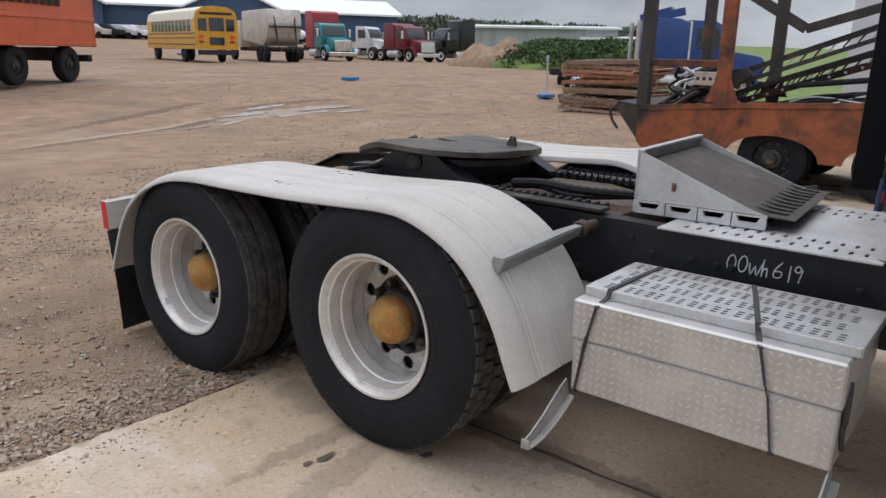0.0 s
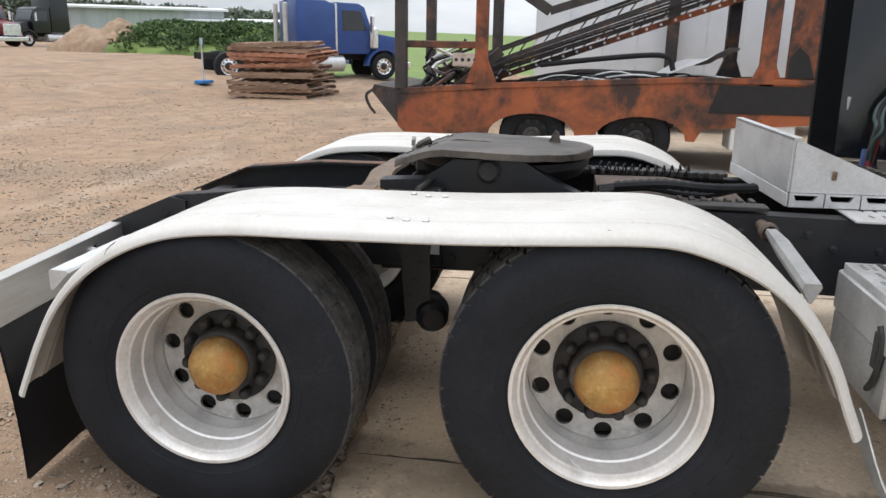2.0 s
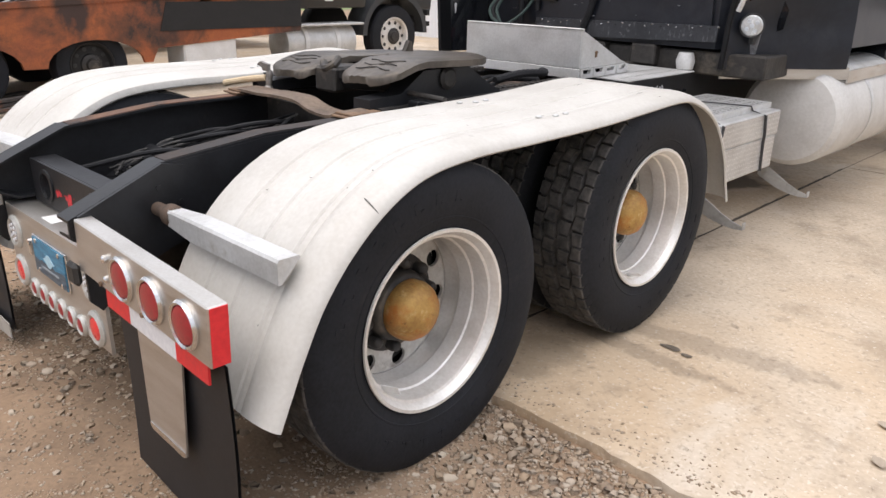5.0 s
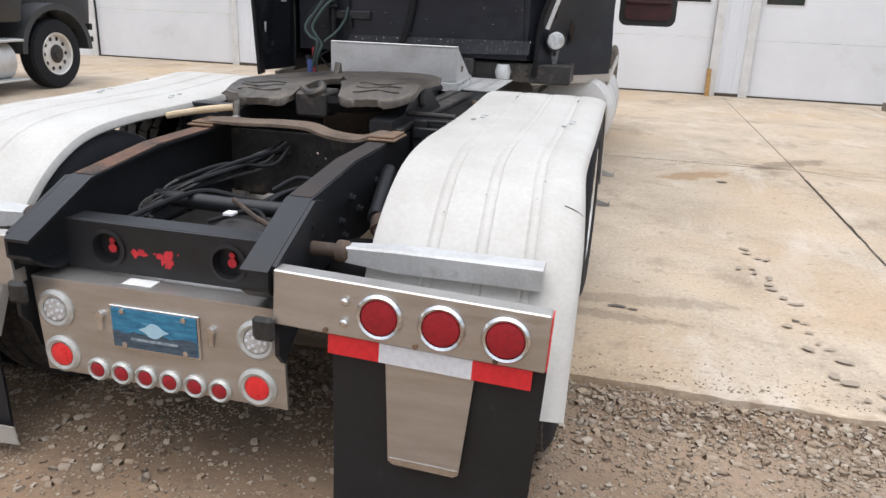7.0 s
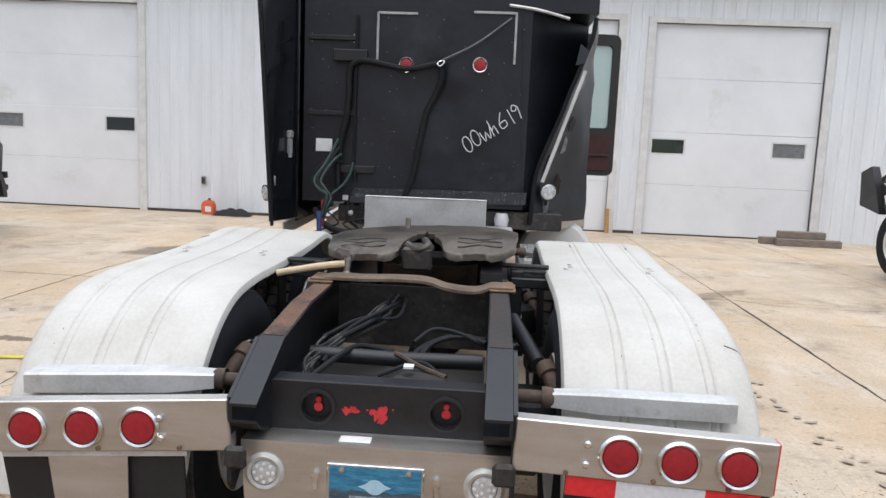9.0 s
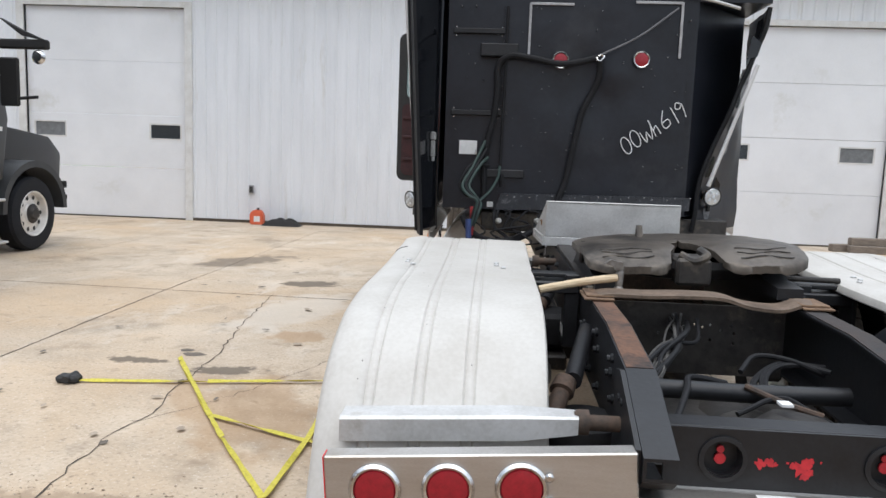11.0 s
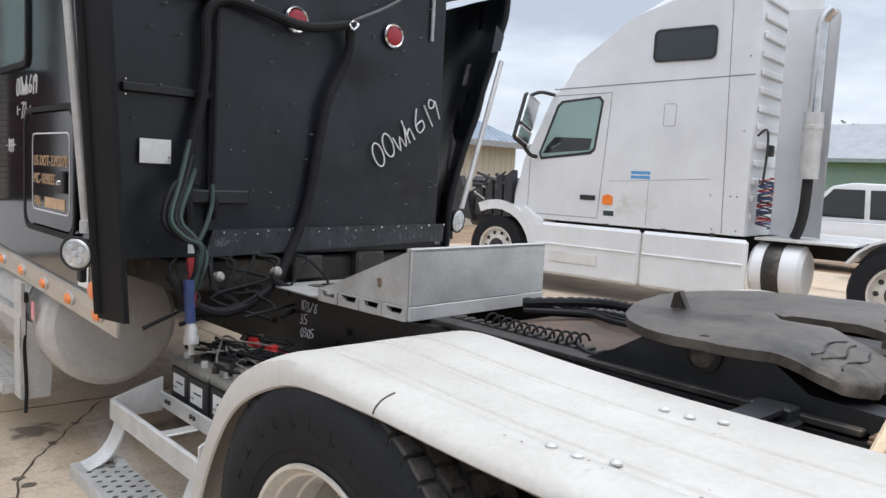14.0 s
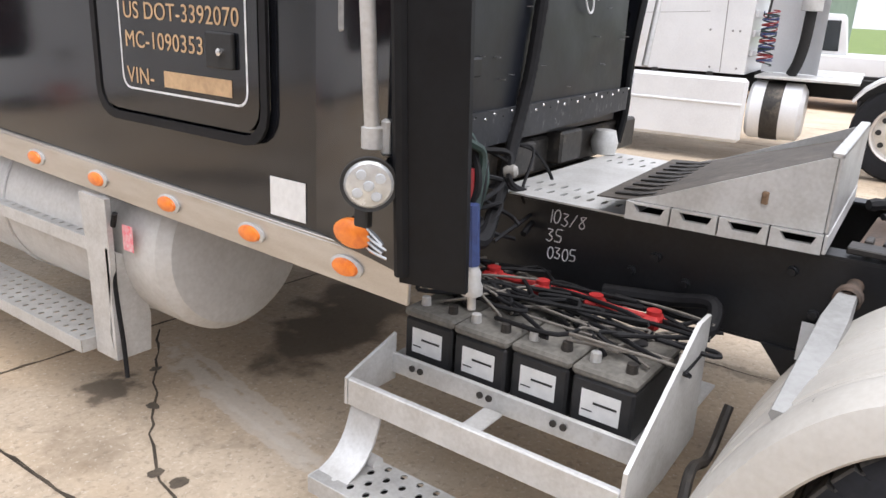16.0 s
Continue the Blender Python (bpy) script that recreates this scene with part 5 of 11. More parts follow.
for x in (-0.185, 0.195):
    pl = B()
    box(pl, x - 0.008, x + 0.008, PY - 0.012, PY, 0.475, 0.535, 0.003)
    revolve(pl, [(0.014, 0), (0.014, 0.014), (0, 0.015)], (x, PY, 0.525), (0, -1, 0), 10)
    part("plate_lamp", pl, M_CHROME, panel)
pl = B()
decal(pl, plane_m((-0.12, PY + 0.025, 0.6262), (1, 0, 0), (0, 1, 0)), 0.10, 0.05)
part("paper_label", pl, M_PAPER, panel)

# stainless light bars out to each side, drooping a little
for side in (1, -1):
    droop = Matrix.Translation((side * 0.44, 0, 0.79)) @ Matrix.Rotation(side * radians(2.3 if side > 0 else 4.2), 4, "Y") @ Matrix.Translation((-side * 0.44, 0, -0.79))
    bm = B()
    box(bm, side * 0.44, side * 1.212, -1.408, -1.352, 0.627, 0.792, 0.004, m=droop)
    bar = part("light_bar", bm, M_STEEL, truck, "stainless steel rear light bar")
    for x in (0.754, 0.927, 1.101) if side > 0 else (0.723, 0.904, 1.086):
        p = droop @ Vector((side * x, -1.4085, 0.706))
        lamp(bar, p.x, p.y, p.z, 0.0545, M_RED, "stop_lamp", bezel=M_CHROME)
    for z in (0.735, 0.672):
        bm = B()
        p = droop @ Vector((side * 0.655, -1.4085, z))
        revolve(bm, [(0.012, 0), (0.012, 0.010), (0.007, 0.014), (0, 0.014)], p, (0, -1, 0), 8)
        part("bolt", bm, M_CHROME, bar)
        bm = B()
        p = droop @ Vector((side * 0.655, -1.3515, z))
        revolve(bm, [(0.021, 0), (0.021, 0.003), (0.013, 0.004), (0.013, 0.016), (0.008, 0.017), (0.008, 0.028), (0, 0.029)], p, (0, 1, 0), 6)
        part("nut", bm, M_CHROME, bar)
    for x in (0.60, 0.86, 1.08):
        bm = B()
        p = droop @ Vector((side * x, -1.4085, 0.639))
        revolve(bm, [(0.008, 0), (0.008, 0.006), (0, 0.007)], p, (0, -1, 0), 8)
        part("screw", bm, M_RUST, bar)
    bm = B()
    box(bm, side * 1.2125, side * 1.2155, -1.404, -1.356, 0.632, 0.789, m=droop)
    part("end_reflector", bm, M_REFLRED, bar, "red reflective end sticker")
    # flap, hanger and weight
    bm = B()
    n = 14
    rows = []
    for k in range(n + 1):
        u = k / n
        z = 0.622 - u * (0.60 if side > 0 else 0.565)
        bow = 0.02 * math.sin(u * 2.4)
        rows.append([(0.605 + 0.02 * u, -1.375 + bow * 0.6, z), (0.90, -1.375 + bow * 0.2, z), ((1.215 if side > 0 else 1.20) - 0.01 * u, -1.375 + bow, z)])
    for off in (0.0, 0.009):
        g = [[bm.verts.new(droop @ Vector((side * x, y + off, z))) for x, y, z in r] for r in rows]
        for a, b in zip(g, g[1:]):
            for k in range(2):
                bm.faces.new((a[k], a[k + 1], b[k + 1], b[k]))
    flap = part("mud_flap", bm, M_FLAP, truck, "black rubber mud flap")
    bm = B()
    wx, wz = (0.014, 0.0) if side > 0 else (0.022, -0.032)
    w = [(0.755, 0.62), (1.015, 0.62), (0.993, 0.250 + wz), (0.978, 0.240 + wz), (0.798, 0.240 + wz), (0.783, 0.250 + wz)]
    prism(bm, [(side * (x + wx), z) for x, z in w], -1.392, -1.386, "y", m=droop)
    part("flap_weight", bm, M_STEEL, flap, "stainless trapezoid flap weight")
    bm = B()
    prism(bm, [(side * (x + wx), z + wz) for x, z in ((0.785, 0.263), (0.991, 0.263), (0.990, 0.251), (0.978, 0.2425), (0.798, 0.2425), (0.786, 0.251))], -1.3945, -1.3925, "y", m=droop)
    part("flap_weight_lip", bm, M_CHROME, flap)
    if side > 0:
        for x0, x1, mt in ((0.605, 0.755, M_REFLRED), (0.755, 1.018, M_REFLWHITE), (1.018, 1.18, M_REFLRED)):
            bm = B()
            box(bm, x0, x1, -1.4005, -1.3935, 0.566, 0.624, m=droop)
            part("reflective_strip", bm, mt, flap)
    else:
        bm = B()
        text_mesh(bm, "TRAILERS", 0.062, droop @ plane_m((-0.885, -1.3865, 0.203), (1, 0, 0.0), (0, 0, 1)), 0.0008, squeeze=0.82)
        part("lettering", bm, mat("worn_white_print", (0.42, 0.42, 0.42), (0.10, 0.10, 0.10), 0.6, scale=30), flap)
        bm = B()
        box(bm, -1.12, -0.66, -1.384, -1.382, 0.272, 0.276, m=droop)
        box(bm, -1.12, -1.06, -1.384, -1.382, 0.205, 0.245, m=droop)
        part("worn_print", bm, MATS["worn_white_print"], flap)
        bm = B()
        prism(bm, [(-1.17, 0.040), (-0.585, 0.040), (-0.590, 0.105), (-0.85, 0.122), (-1.17, 0.092)], -1.392, -1.387, "y", m=droop)
        part("bottom_strip", bm, mat("grey_flap_strip", (0.40, 0.37, 0.33), (0.28, 0.26, 0.23), 0.6), flap)
        bm = B()
        box(bm, -1.185, -0.585, -1.395, -1.355, 0.605, 0.628, 0.002, m=droop)
        part("flap_hanger", bm, M_ALU, flap)

# brake chambers hung on brackets between the axles
for side in (1, -1):
    bm = B()
    prism(bm, [(-0.055, 0.52), (0.04, 0.54), (0.035, 0.80), (0.06, 0.98), (-0.08, 0.98), (-0.075, 0.80)], side * 0.66, side * 0.672, "x")
    box(bm, side * 0.44, side * 0.671, -0.06, 0.06, 0.93, 0.9795, 0.006)
    br = part("chamber_bracket", bm, M_BLACK, truck)
    for k in range(5):
        bm = B()
        revolve(bm, [(0.011, 0), (0.011, 0.008), (0, 0.010)], (side * 0.672, -0.045 + 0.022 * k, 0.62 + 0.07 * k), (side, 0, 0), 8)
        part("bolt", bm, M_BLACK, br)
    bm = B()
    revolve(bm, [(0, 0), (0.04, 0.0), (0.06, 0.02), (0.063, 0.07), (0.071, 0.08), (0.071, 0.095), (0.063, 0.105), (0.06, 0.15), (0.04, 0.17), (0, 0.17)], (side * 0.54, 0.01, 0.565), (side, 0.30, -0.1), 24)
    part("brake_chamber", bm, M_BLACK, truck, "black round brake chamber")
# works between the rails
M_DARKRUST = mat("dark_rust", (0.10, 0.062, 0.042), (0.04, 0.03, 0.024), 0.7, scale=12, bump=0.3)
bm = B()
m = plane_m((0, -0.21, 0), (1, 0, 0), (0, 0, 1))
rnd = random.Random(3)
hl = [ring_pts(x, z, 0.006, n=8) for x, z in ((-0.19, 0.86), (-0.14, 0.82), (0.0, 0.86), (0.03, 0.85), (0.06, 0.86), (0.02, 0.81), (0.06, 0.80), (0.14, 0.86), (0.15, 0.83), (0.15, 0.79), (0.10, 0.84))]
holed(bm, [(-0.345, 0.66), (0.345, 0.66), (0.345, 0.94), (-0.345, 0.94)], hl, 0.012, m)
part("suspension_plate", bm, M_GREASE, truck, "dark greasy plate with bolt holes")
bm = B()
box(bm, -0.345, 0.345, 0.95, 1.0, 0.66, 0.95, 0.004)
part("crossmember", bm, M_BLACK, truck)
bm = B()
box(bm, -0.345, 0.345, 2.3, 2.36, 0.66, 0.93, 0.004)
part("crossmember", bm, M_BLACK, truck)
bm = B()
tube(bm, [(-0.33, -0.80, 0.775), (0.0, -0.80, 0.77), (0.33, -0.80, 0.775)], 0.030, 14, 2)
part("torque_rod", bm, M_BLACK, truck)
for y, z in ((-0.632, 0.468), (0.685, 0.527)):
    bm = B()
    cyl(bm, (-1.0, y, z), (1.0, y, z), 0.07, n=20)
    revolve(bm, [(0, -0.24), (0.10, -0.22), (0.19, -0.10), (0.205, 0.0), (0.19, 0.10), (0.10, 0.20), (0.06, 0.30), (0, 0.31)], (0.05, y, z + 0.03), (0, -1, 0.05), 28)
    part("axle", bm, M_GREASE, truck, "greasy drive axle with differential")
    for side in (1, -1):
        bm = B()
        revolve(bm, [(0, 0), (0.10, 0), (0.13, 0.03), (0.135, 0.10), (0.12, 0.15), (0.09, 0.17), (0, 0.17)], (side * 0.50, y - 0.24, z + 0.06), (0, 0, 1), 20)
        part("air_bag", bm, M_HOSE, truck)
        bm = B()
        box(bm, side * 0.44, side * 0.54, y - 0.42, y + 0.35, z - 0.02, z + 0.05, 0.01)
        part("spring_beam", bm, M_GREASE, truck)
        bm = B()
        revolve(bm, [(0, 0), (0.035, 0), (0.04, 0.05), (0.028, 0.055), (0.03, 0.09), (0.022, 0.13), (0.018, 0.17), (0, 0.17)], (side * 0.56, y - 0.20, 0.79), (side * 0.25, -0.6, -0.4), 14)
        part("shock_end", bm, M_DARKRUST, truck, "rusty shock absorber end")
        bm = B()
        cyl(bm, (side * 0.45, y + 0.22, 0.86), (side * 0.54, y - 0.20, 0.79), 0.03, n=12)
        part("shock_absorber", bm, M_BLACK, truck)
bm = B()
cyl(bm, (0.02, -0.3, 0.58), (0.02, 0.35, 0.60), 0.05, n=16)
cyl(bm, (0.0, 0.95, 0.62), (0.0, 3.6, 0.66), 0.06, n=16)
part("driveshaft", bm, M_GREASE, truck)
rnd = random.Random(21)
hoses = [[(-0.30, -0.72, 0.82), (-0.18, -0.55, 0.86), (-0.05, -0.42, 0.84), (-0.02, -0.30, 0.90)],
         [(-0.27, -0.86, 0.76), (-0.22, -0.62, 0.83), (-0.10, -0.46, 0.88), (-0.05, -0.27, 0.88)],
         [(-0.31, -0.8, 0.79), (-0.2, -0.66, 0.83), (-0.13, -0.5, 0.85), (-0.08, -0.25, 0.86)],
         [(0.05, -0.62, 0.79), (0.12, -0.55, 0.83), (0.22, -0.58, 0.83), (0.32, -0.62, 0.80)],
         [(-0.05, -0.92, 0.74), (0.10, -0.86, 0.78), (0.2, -0.95, 0.74), (0.3, -1.1, 0.73)],
         [(-0.28, -1.1, 0.76), (-0.2, -0.9, 0.80), (-0.15, -0.75, 0.80), (-0.02, -0.7, 0.77)]]
for h in hoses:
    part("air_hose", tube(B(), h, 0.0075 + 0.004 * rnd.random(), 8, 6), M_HOSE, truck)
M_DUSTHOSE = mat("dusty_hose", (0.085, 0.08, 0.075), (0.03, 0.029, 0.028), 0.7, scale=25, bump=0.2)
for k in range(16):
    j = [rnd.uniform(-0.035, 0.035) for _ in range(12)]
    h = [(-0.30 + j[0], -0.95 + j[1], 0.72 + j[2] * 0.5), (-0.325 + j[3] * 0.5, -0.86 + j[8], 0.755 + j[4] * 0.6), (-0.27 + j[5], -0.72 + j[9], 0.80 + j[6] * 0.6), (-0.19 + j[7], -0.56 + j[10], 0.825 + j[11] * 0.6), (-0.12 + j[1], -0.40 + j[2], 0.85 + j[3] * 0.8), (-0.08 + j[4], -0.24, 0.87 + j[5])]
    part("air_hose", tube(B(), h, 0.003 + 0.0035 * rnd.random(), 7, 6), M_DUSTHOSE if k % 3 else M_HOSE, truck)
for k in range(4):
    j = [rnd.uniform(-0.04, 0.04) for _ in range(6)]
    h = [(0.34, -0.62 + j[0], 0.80 + j[1] * 0.5), (0.24, -0.60 + j[2], 0.815), (0.13 + j[4], -0.64 + j[5], 0.80), (0.08 + j[1], -0.74 + j[0], 0.765), (0.16, -0.78, 0.75)]
    part("air_hose", tube(B(), h, 0.008 + 0.004 * rnd.random(), 7, 6), M_HOSE, truck)
part("axle_housing", revolve(B(), [(0, -0.20), (0.12, -0.17), (0.165, -0.08), (0.17, 0.0), (0.15, 0.10), (0.08, 0.16), (0, 0.17)], (0.10, -0.98, 0.60), (0.1, 0.1, 1), 24), M_GREASE, truck)
part("brake_line", tube(B(), [(0.0, -0.82, 0.80), (0.10, -0.88, 0.77), (0.20, -0.93, 0.75)], 0.010, 7, 4), M_DARKRUST, truck)
bm = B()
box(bm, 0.05, 0.085, -0.99, -0.95, 0.792, 0.80)
part("paper_tag", bm, M_PAPER, truck)
bm = B()
box(bm, -0.34, 0.34, -1.135, -0.30, 0.64, 0.655)
part("brake_shield", bm, M_GREASE, truck)

# bent rusty support plate across the rails behind the coupling
bm = B()
path = [(-0.43, 0.0), (-0.36, 0.018), (-0.22, 0.018), (-0.08, 0.024), (0.06, 0.022), (0.16, -0.004), (0.28, -0.012), (0.36, 0.012), (0.44, 0.004)]
top = smooth_path([(x, 0, z) for x, z in path], 4)
rows = []
for p in top:
    rows.append([bm.verts.new((p.x, y, 0.955 + p.z + dz)) for y, dz in ((-0.345, 0.004), (-0.345, 0.016), (-0.24, 0.021), (-0.235, 0.005))])
for a, b in zip(rows, rows[1:]):
    for k in range(4):
        bm.faces.new((a[k], a[(k + 1) % 4], b[(k + 1) % 4], b[k]))
bm.faces.new(rows[0])
bm.faces.new(rows[-1])
part("bent_crossbar", bm, mat("worn_brown_bar", (0.20, 0.145, 0.105), (0.10, 0.072, 0.052), 0.6, 0.2, scale=9, bump=0.25), truck, "bent rusty steel crossbar")
for side in (1, -1):
    bm = B()
    for k in range(2):
        box(bm, side * 0.345, side * (0.458 - 0.01 * k), -0.37 + 0.02 * k, -0.20, 0.966 + 0.009 * k, 0.974 + 0.009 * k, 0.002)
    part("leaf_shim", bm, M_RUST, truck)

# fifth wheel coupling: one cast top, slotted at the rear, its two ramps drooping
FWM = Matrix.Translation((0.015, 0.05, 1.150)) @ Matrix.Rotation(radians(-1.5), 4, "X") @ Matrix.Rotation(radians(-2.6), 4, "Y")
INNER = [(0.64, 0.0), (0.16, 0.0), (0.155, 0.03), (0.13, 0.045), (0.04, 0.047), (-0.03, 0.06), (-0.09, 0.088), (-0.16, 0.098), (-0.215, 0.106), (-0.262, 0.135), (-0.275, 0.165)]
OUTER = [(0.64, 0.05), (0.625, 0.15), (0.58, 0.25), (0.50, 0.35), (0.38, 0.43), (0.24, 0.46), (0.05, 0.458), (-0.06, 0.445), (-0.12, 0.445), (-0.18, 0.44), (-0.225, 0.425), (-0.262, 0.37), (-0.275, 0.33)]


def along(line, y):
    for (y0, v0), (y1, v1) in zip(line, line[1:]):
        if y0 >= y >= y1:
            return v0 + (v1 - v0) * (y0 - y) / max(1e-6, y0 - y1)
    return line[-1][1]


def fw_y(y):
    return 0.24 + (y - 0.24) * 0.86 if y > 0.24 else (y * 0.80 if y < 0 else y)


def coupling_half(side):
    bm = B()
    ys = [0.64, 0.632, 0.62, 0.60, 0.57, 0.53, 0.48, 0.42, 0.36, 0.30, 0.24, 0.18, 0.158, 0.14, 0.11, 0.07, 0.03, -0.01, -0.04, -0.07, -0.10, -0.13, -0.16, -0.19, -0.215, -0.24, -0.258, -0.27, -0.275]
    cols = 14
    top = []
    for y in ys:
        a, b = along(INNER, y), along(OUTER, y)
        b += 0.006 * noise.noise((side * 3, y * 9, 1))
        row = []
        for i in range(cols + 1):
            x = a + (b - a) * i / cols
            e = min(i, cols - i) / cols if y < 0.16 else (cols - i) / cols
            z = -0.50 * max(0.0, -0.005 - y) ** 1.5 - 0.010 * max(0.0, 1 - e * 9)
            z += 0.0030 * noise.noise((x * 13 * side, y * 13, 5)) + (0.0045 * noise.noise((x * 34 * side, y * 34 + 2 * math.sin(x * 30), 7)) if y < 0.0 else 0.0015 * noise.noise((x * 40, y * 8, 2)))
            row.append(bm.verts.new(FWM @ Vector((side * x, fw_y(y), z))))
        top.append(row)
    low = [[bm.verts.new(v.co - Vector((0, 0, 0.030 if 0 < i < cols else 0.026))) for i, v in enumerate(r)] for r in top]
    for g in (top, low):
        for p, q in zip(g, g[1:]):
            for i in range(cols):
                bm.faces.new((p[i], p[i + 1], q[i + 1], q[i]))
    for i in (0, cols):
        for k in range(len(ys) - 1):
            bm.faces.new((top[k][i], top[k + 1][i], low[k + 1][i], low[k][i]))
    for k in (0, -1):
        for i in range(cols):
            bm.faces.new((top[k][i], top[k][i + 1], low[k][i + 1], low[k][i]))
    return bm


fw = part("fifth_wheel", coupling_half(1), M_PLATE, truck, "worn greasy fifth wheel coupling plate", 60)
part("plate_half", coupling_half(-1), M_PLATE, fw, "", 60)
for side in (1, -1):
    # smeared grease curls on the ramps
    for k in range(3):
        bm = B()
        pts = []
        for q in range(14):
            x, y = 0.17 + 0.016 * q, -0.10 - 0.045 * k + 0.012 * math.sin(q * 0.55 + k * 1.7 + side)
            pts.append(FWM @ Vector((side * x, fw_y(y), -0.50 * max(0.0, -0.005 - y) ** 1.5 + 0.002)))
        tube(bm, pts, 0.0026, 6, 2)
        part("grease_smear", bm, M_GREASE, fw)
    bm = B()
    prism(bm, [(-0.22, 0.975), (0.62, 0.975), (0.50, 1.03), (0.36, 1.115), (0.08, 1.115), (-0.05, 1.03), (-0.22, 1.02)], side * 0.30, side * 0.40, "x")
    part("mount_bracket", bm, M_BLACK, fw)
    bm = B()
    revolve(bm, [(0, 0), (0.05, 0), (0.05, 0.12), (0.035, 0.13), (0, 0.13)], (side * 0.29, 0.22, 1.075), (side, 0, 0), 18)
    part("pivot_pin", bm, M_GREASE, fw)
    bm = B()
    box(bm, side * 0.345, side * 0.425, -0.18, 1.28, 0.967, 0.985, 0.003)
    for k in range(15):
        box(bm, side * 0.285, side * 0.344, 0.60 + k * 0.045, 0.62 + k * 0.045, 0.966, 0.992, 0.003)
    part("slide_rail", bm, M_GREASE, fw, "toothed coupling slide rail")
bm = B()
revolve(bm, [(0.37, 0.0), (0.37, -0.03), (0.34, -0.075), (0.26, -0.09), (0.0, -0.09)], (0.01, 0.25, 1.095), (0, 0, 1), 40)
part("underside", bm, M_BLACK, fw)
bm = B()
box(bm, -0.07, 0.07, -0.14, 0.05, 1.0, 1.11, 0.012)
tube(bm, [(-0.05, -0.10, 1.12), (0.0, -0.13, 1.10), (0.05, -0.12, 1.12), (0.03, -0.08, 1.14)], 0.018, 8, 4)
part("lock_jaw", bm, M_GREASE, fw)
bm = B()
prism(bm, [(0.43, 1.12), (0.495, 1.12), (0.483, 1.178), (0.467, 1.186)], -0.125, -0.097, "x")
part("latch_tab", bm, M_PLATE, fw)
bm = B()
cyl(bm, (0.30, 0.0, 1.03), (0.62, -0.02, 1.03), 0.012, n=10)
part("release_handle", bm, M_GREASE, fw)
# coiled line lying behind the coupling
bm = B()
coil = [(-0.30 + 0.026 * math.cos(a * 0.9), 0.68 + a * 0.0052, 1.003 - 0.012 * math.sin(a * 0.037) + 0.025 * math.sin(a * 0.9)) for a in range(0, 84)]
tube(bm, coil, 0.0045, 5, 2)
tube(bm, [(-0.30, 0.72, 0.99), (-0.36, 0.62, 0.985), (-0.34, 0.50, 0.985), (-0.2, 0.45, 1.0)], 0.009, 6, 5)
part("coiled_line", bm, M_HOSE, truck, "loose black coiled air line")
bm = B()
for k in range(3):
    tube(bm, [(0.16 + 0.05 * k, 0.66, 0.985), (0.10 + 0.06 * k, 0.85, 1.0), (0.2 + 0.03 * k, 1.05, 0.985), (0.05, 1.25, 0.98)], 0.011, 7, 5)
tube(bm, [(0.25, 0.72, 1.01), (0.27, 0.9, 1.03), (0.26, 1.1, 1.02), (0.1, 1.3, 1.0)], 0.018, 8, 12, ribs=0.25)
part("loose_hose", bm, M_HOSE, truck)
bm = B()
prism(bm, [(0.66, 0.70), (1.30, 0.70), (1.28, 0.93), (0.98, 0.97), (0.66, 0.965)], -0.27, 0.27, "x")
part("crossmember", bm, mat("rusty_dark_pan", (0.13, 0.085, 0.06), (0.05, 0.04, 0.035), 0.7, scale=6, bump=0.3, stain=(0.25, 0.05, 0.04), stain_scale=2.5, stain_at=0.6), truck)

# tread plate behind the cab
def slots(x0, x1, y0, y1, nx, ny, rx, ry, n=8):
    out = []
    for i in range(nx):
        for j in range(ny):
            out.append(ring_pts(x0 + (x1 - x0) * (i + 0.5) / nx, y0 + (y1 - y0) * (j + 0.5) / ny, rx, ry, n))
    return out


bm = B()
hs = slots(-0.44, -0.24, 1.62, 2.30, 2, 14, 0.028, 0.008) + slots(0.24, 0.46, 1.62, 2.30, 2, 14, 0.028, 0.008)
holed(bm, [(-0.49, 1.56), (0.50, 1.56), (0.50, 2.34), (-0.49, 2.34)], hs, 0.006, Matrix.Translation((0, 0, 0.966)))
part("deck_plate", bm, M_ALU, truck, "slotted aluminium deck plate")

# raised tread box (a ramped step cover) standing on the deck plate
# raised bars: smoother, and coloured brighter than the plate to look lit
M_TREADBAR = mat("bright_tread_bar", (0.80, 0.80, 0.79), (0.66, 0.66, 0.65), 0.26, 0.8, scale=40)
M_TREADPL = mat("tread_plate", (0.62, 0.62, 0.61), (0.48, 0.475, 0.465), 0.40, 0.7, scale=8, bump=0.05, fine=90,
                stain=(0.45, 0.42, 0.37), stain_scale=3, stain_at=0.63)


def tread_bars(bm, m, w, h, pitch=0.032, size=0.012, lift=0.0016):
    """Raised lozenges of checker plate on a face whose plane is m."""
    nx, ny = int(w / pitch), int(h / pitch)
    for i in range(nx):
        for j in range(ny):
            cx, cy = (i + 0.5) * w / nx, (j + 0.5) * h / ny
            a = radians(42 if i % 2 else -42)
            c, s = math.cos(a), math.sin(a)
            base = [(size, 0), (0, size * 0.32), (-size, 0), (0, -size * 0.32)]
            lo = [bm.verts.new(m @ Vector((cx + x * c - y * s, cy + x * s + y * c, 0.0002))) for x, y in base]
            tp = bm.verts.new(m @ Vector((cx, cy, lift)))
            for q in range(4):
                bm.faces.new((lo[q], lo[(q + 1) % 4], tp))
    return bm


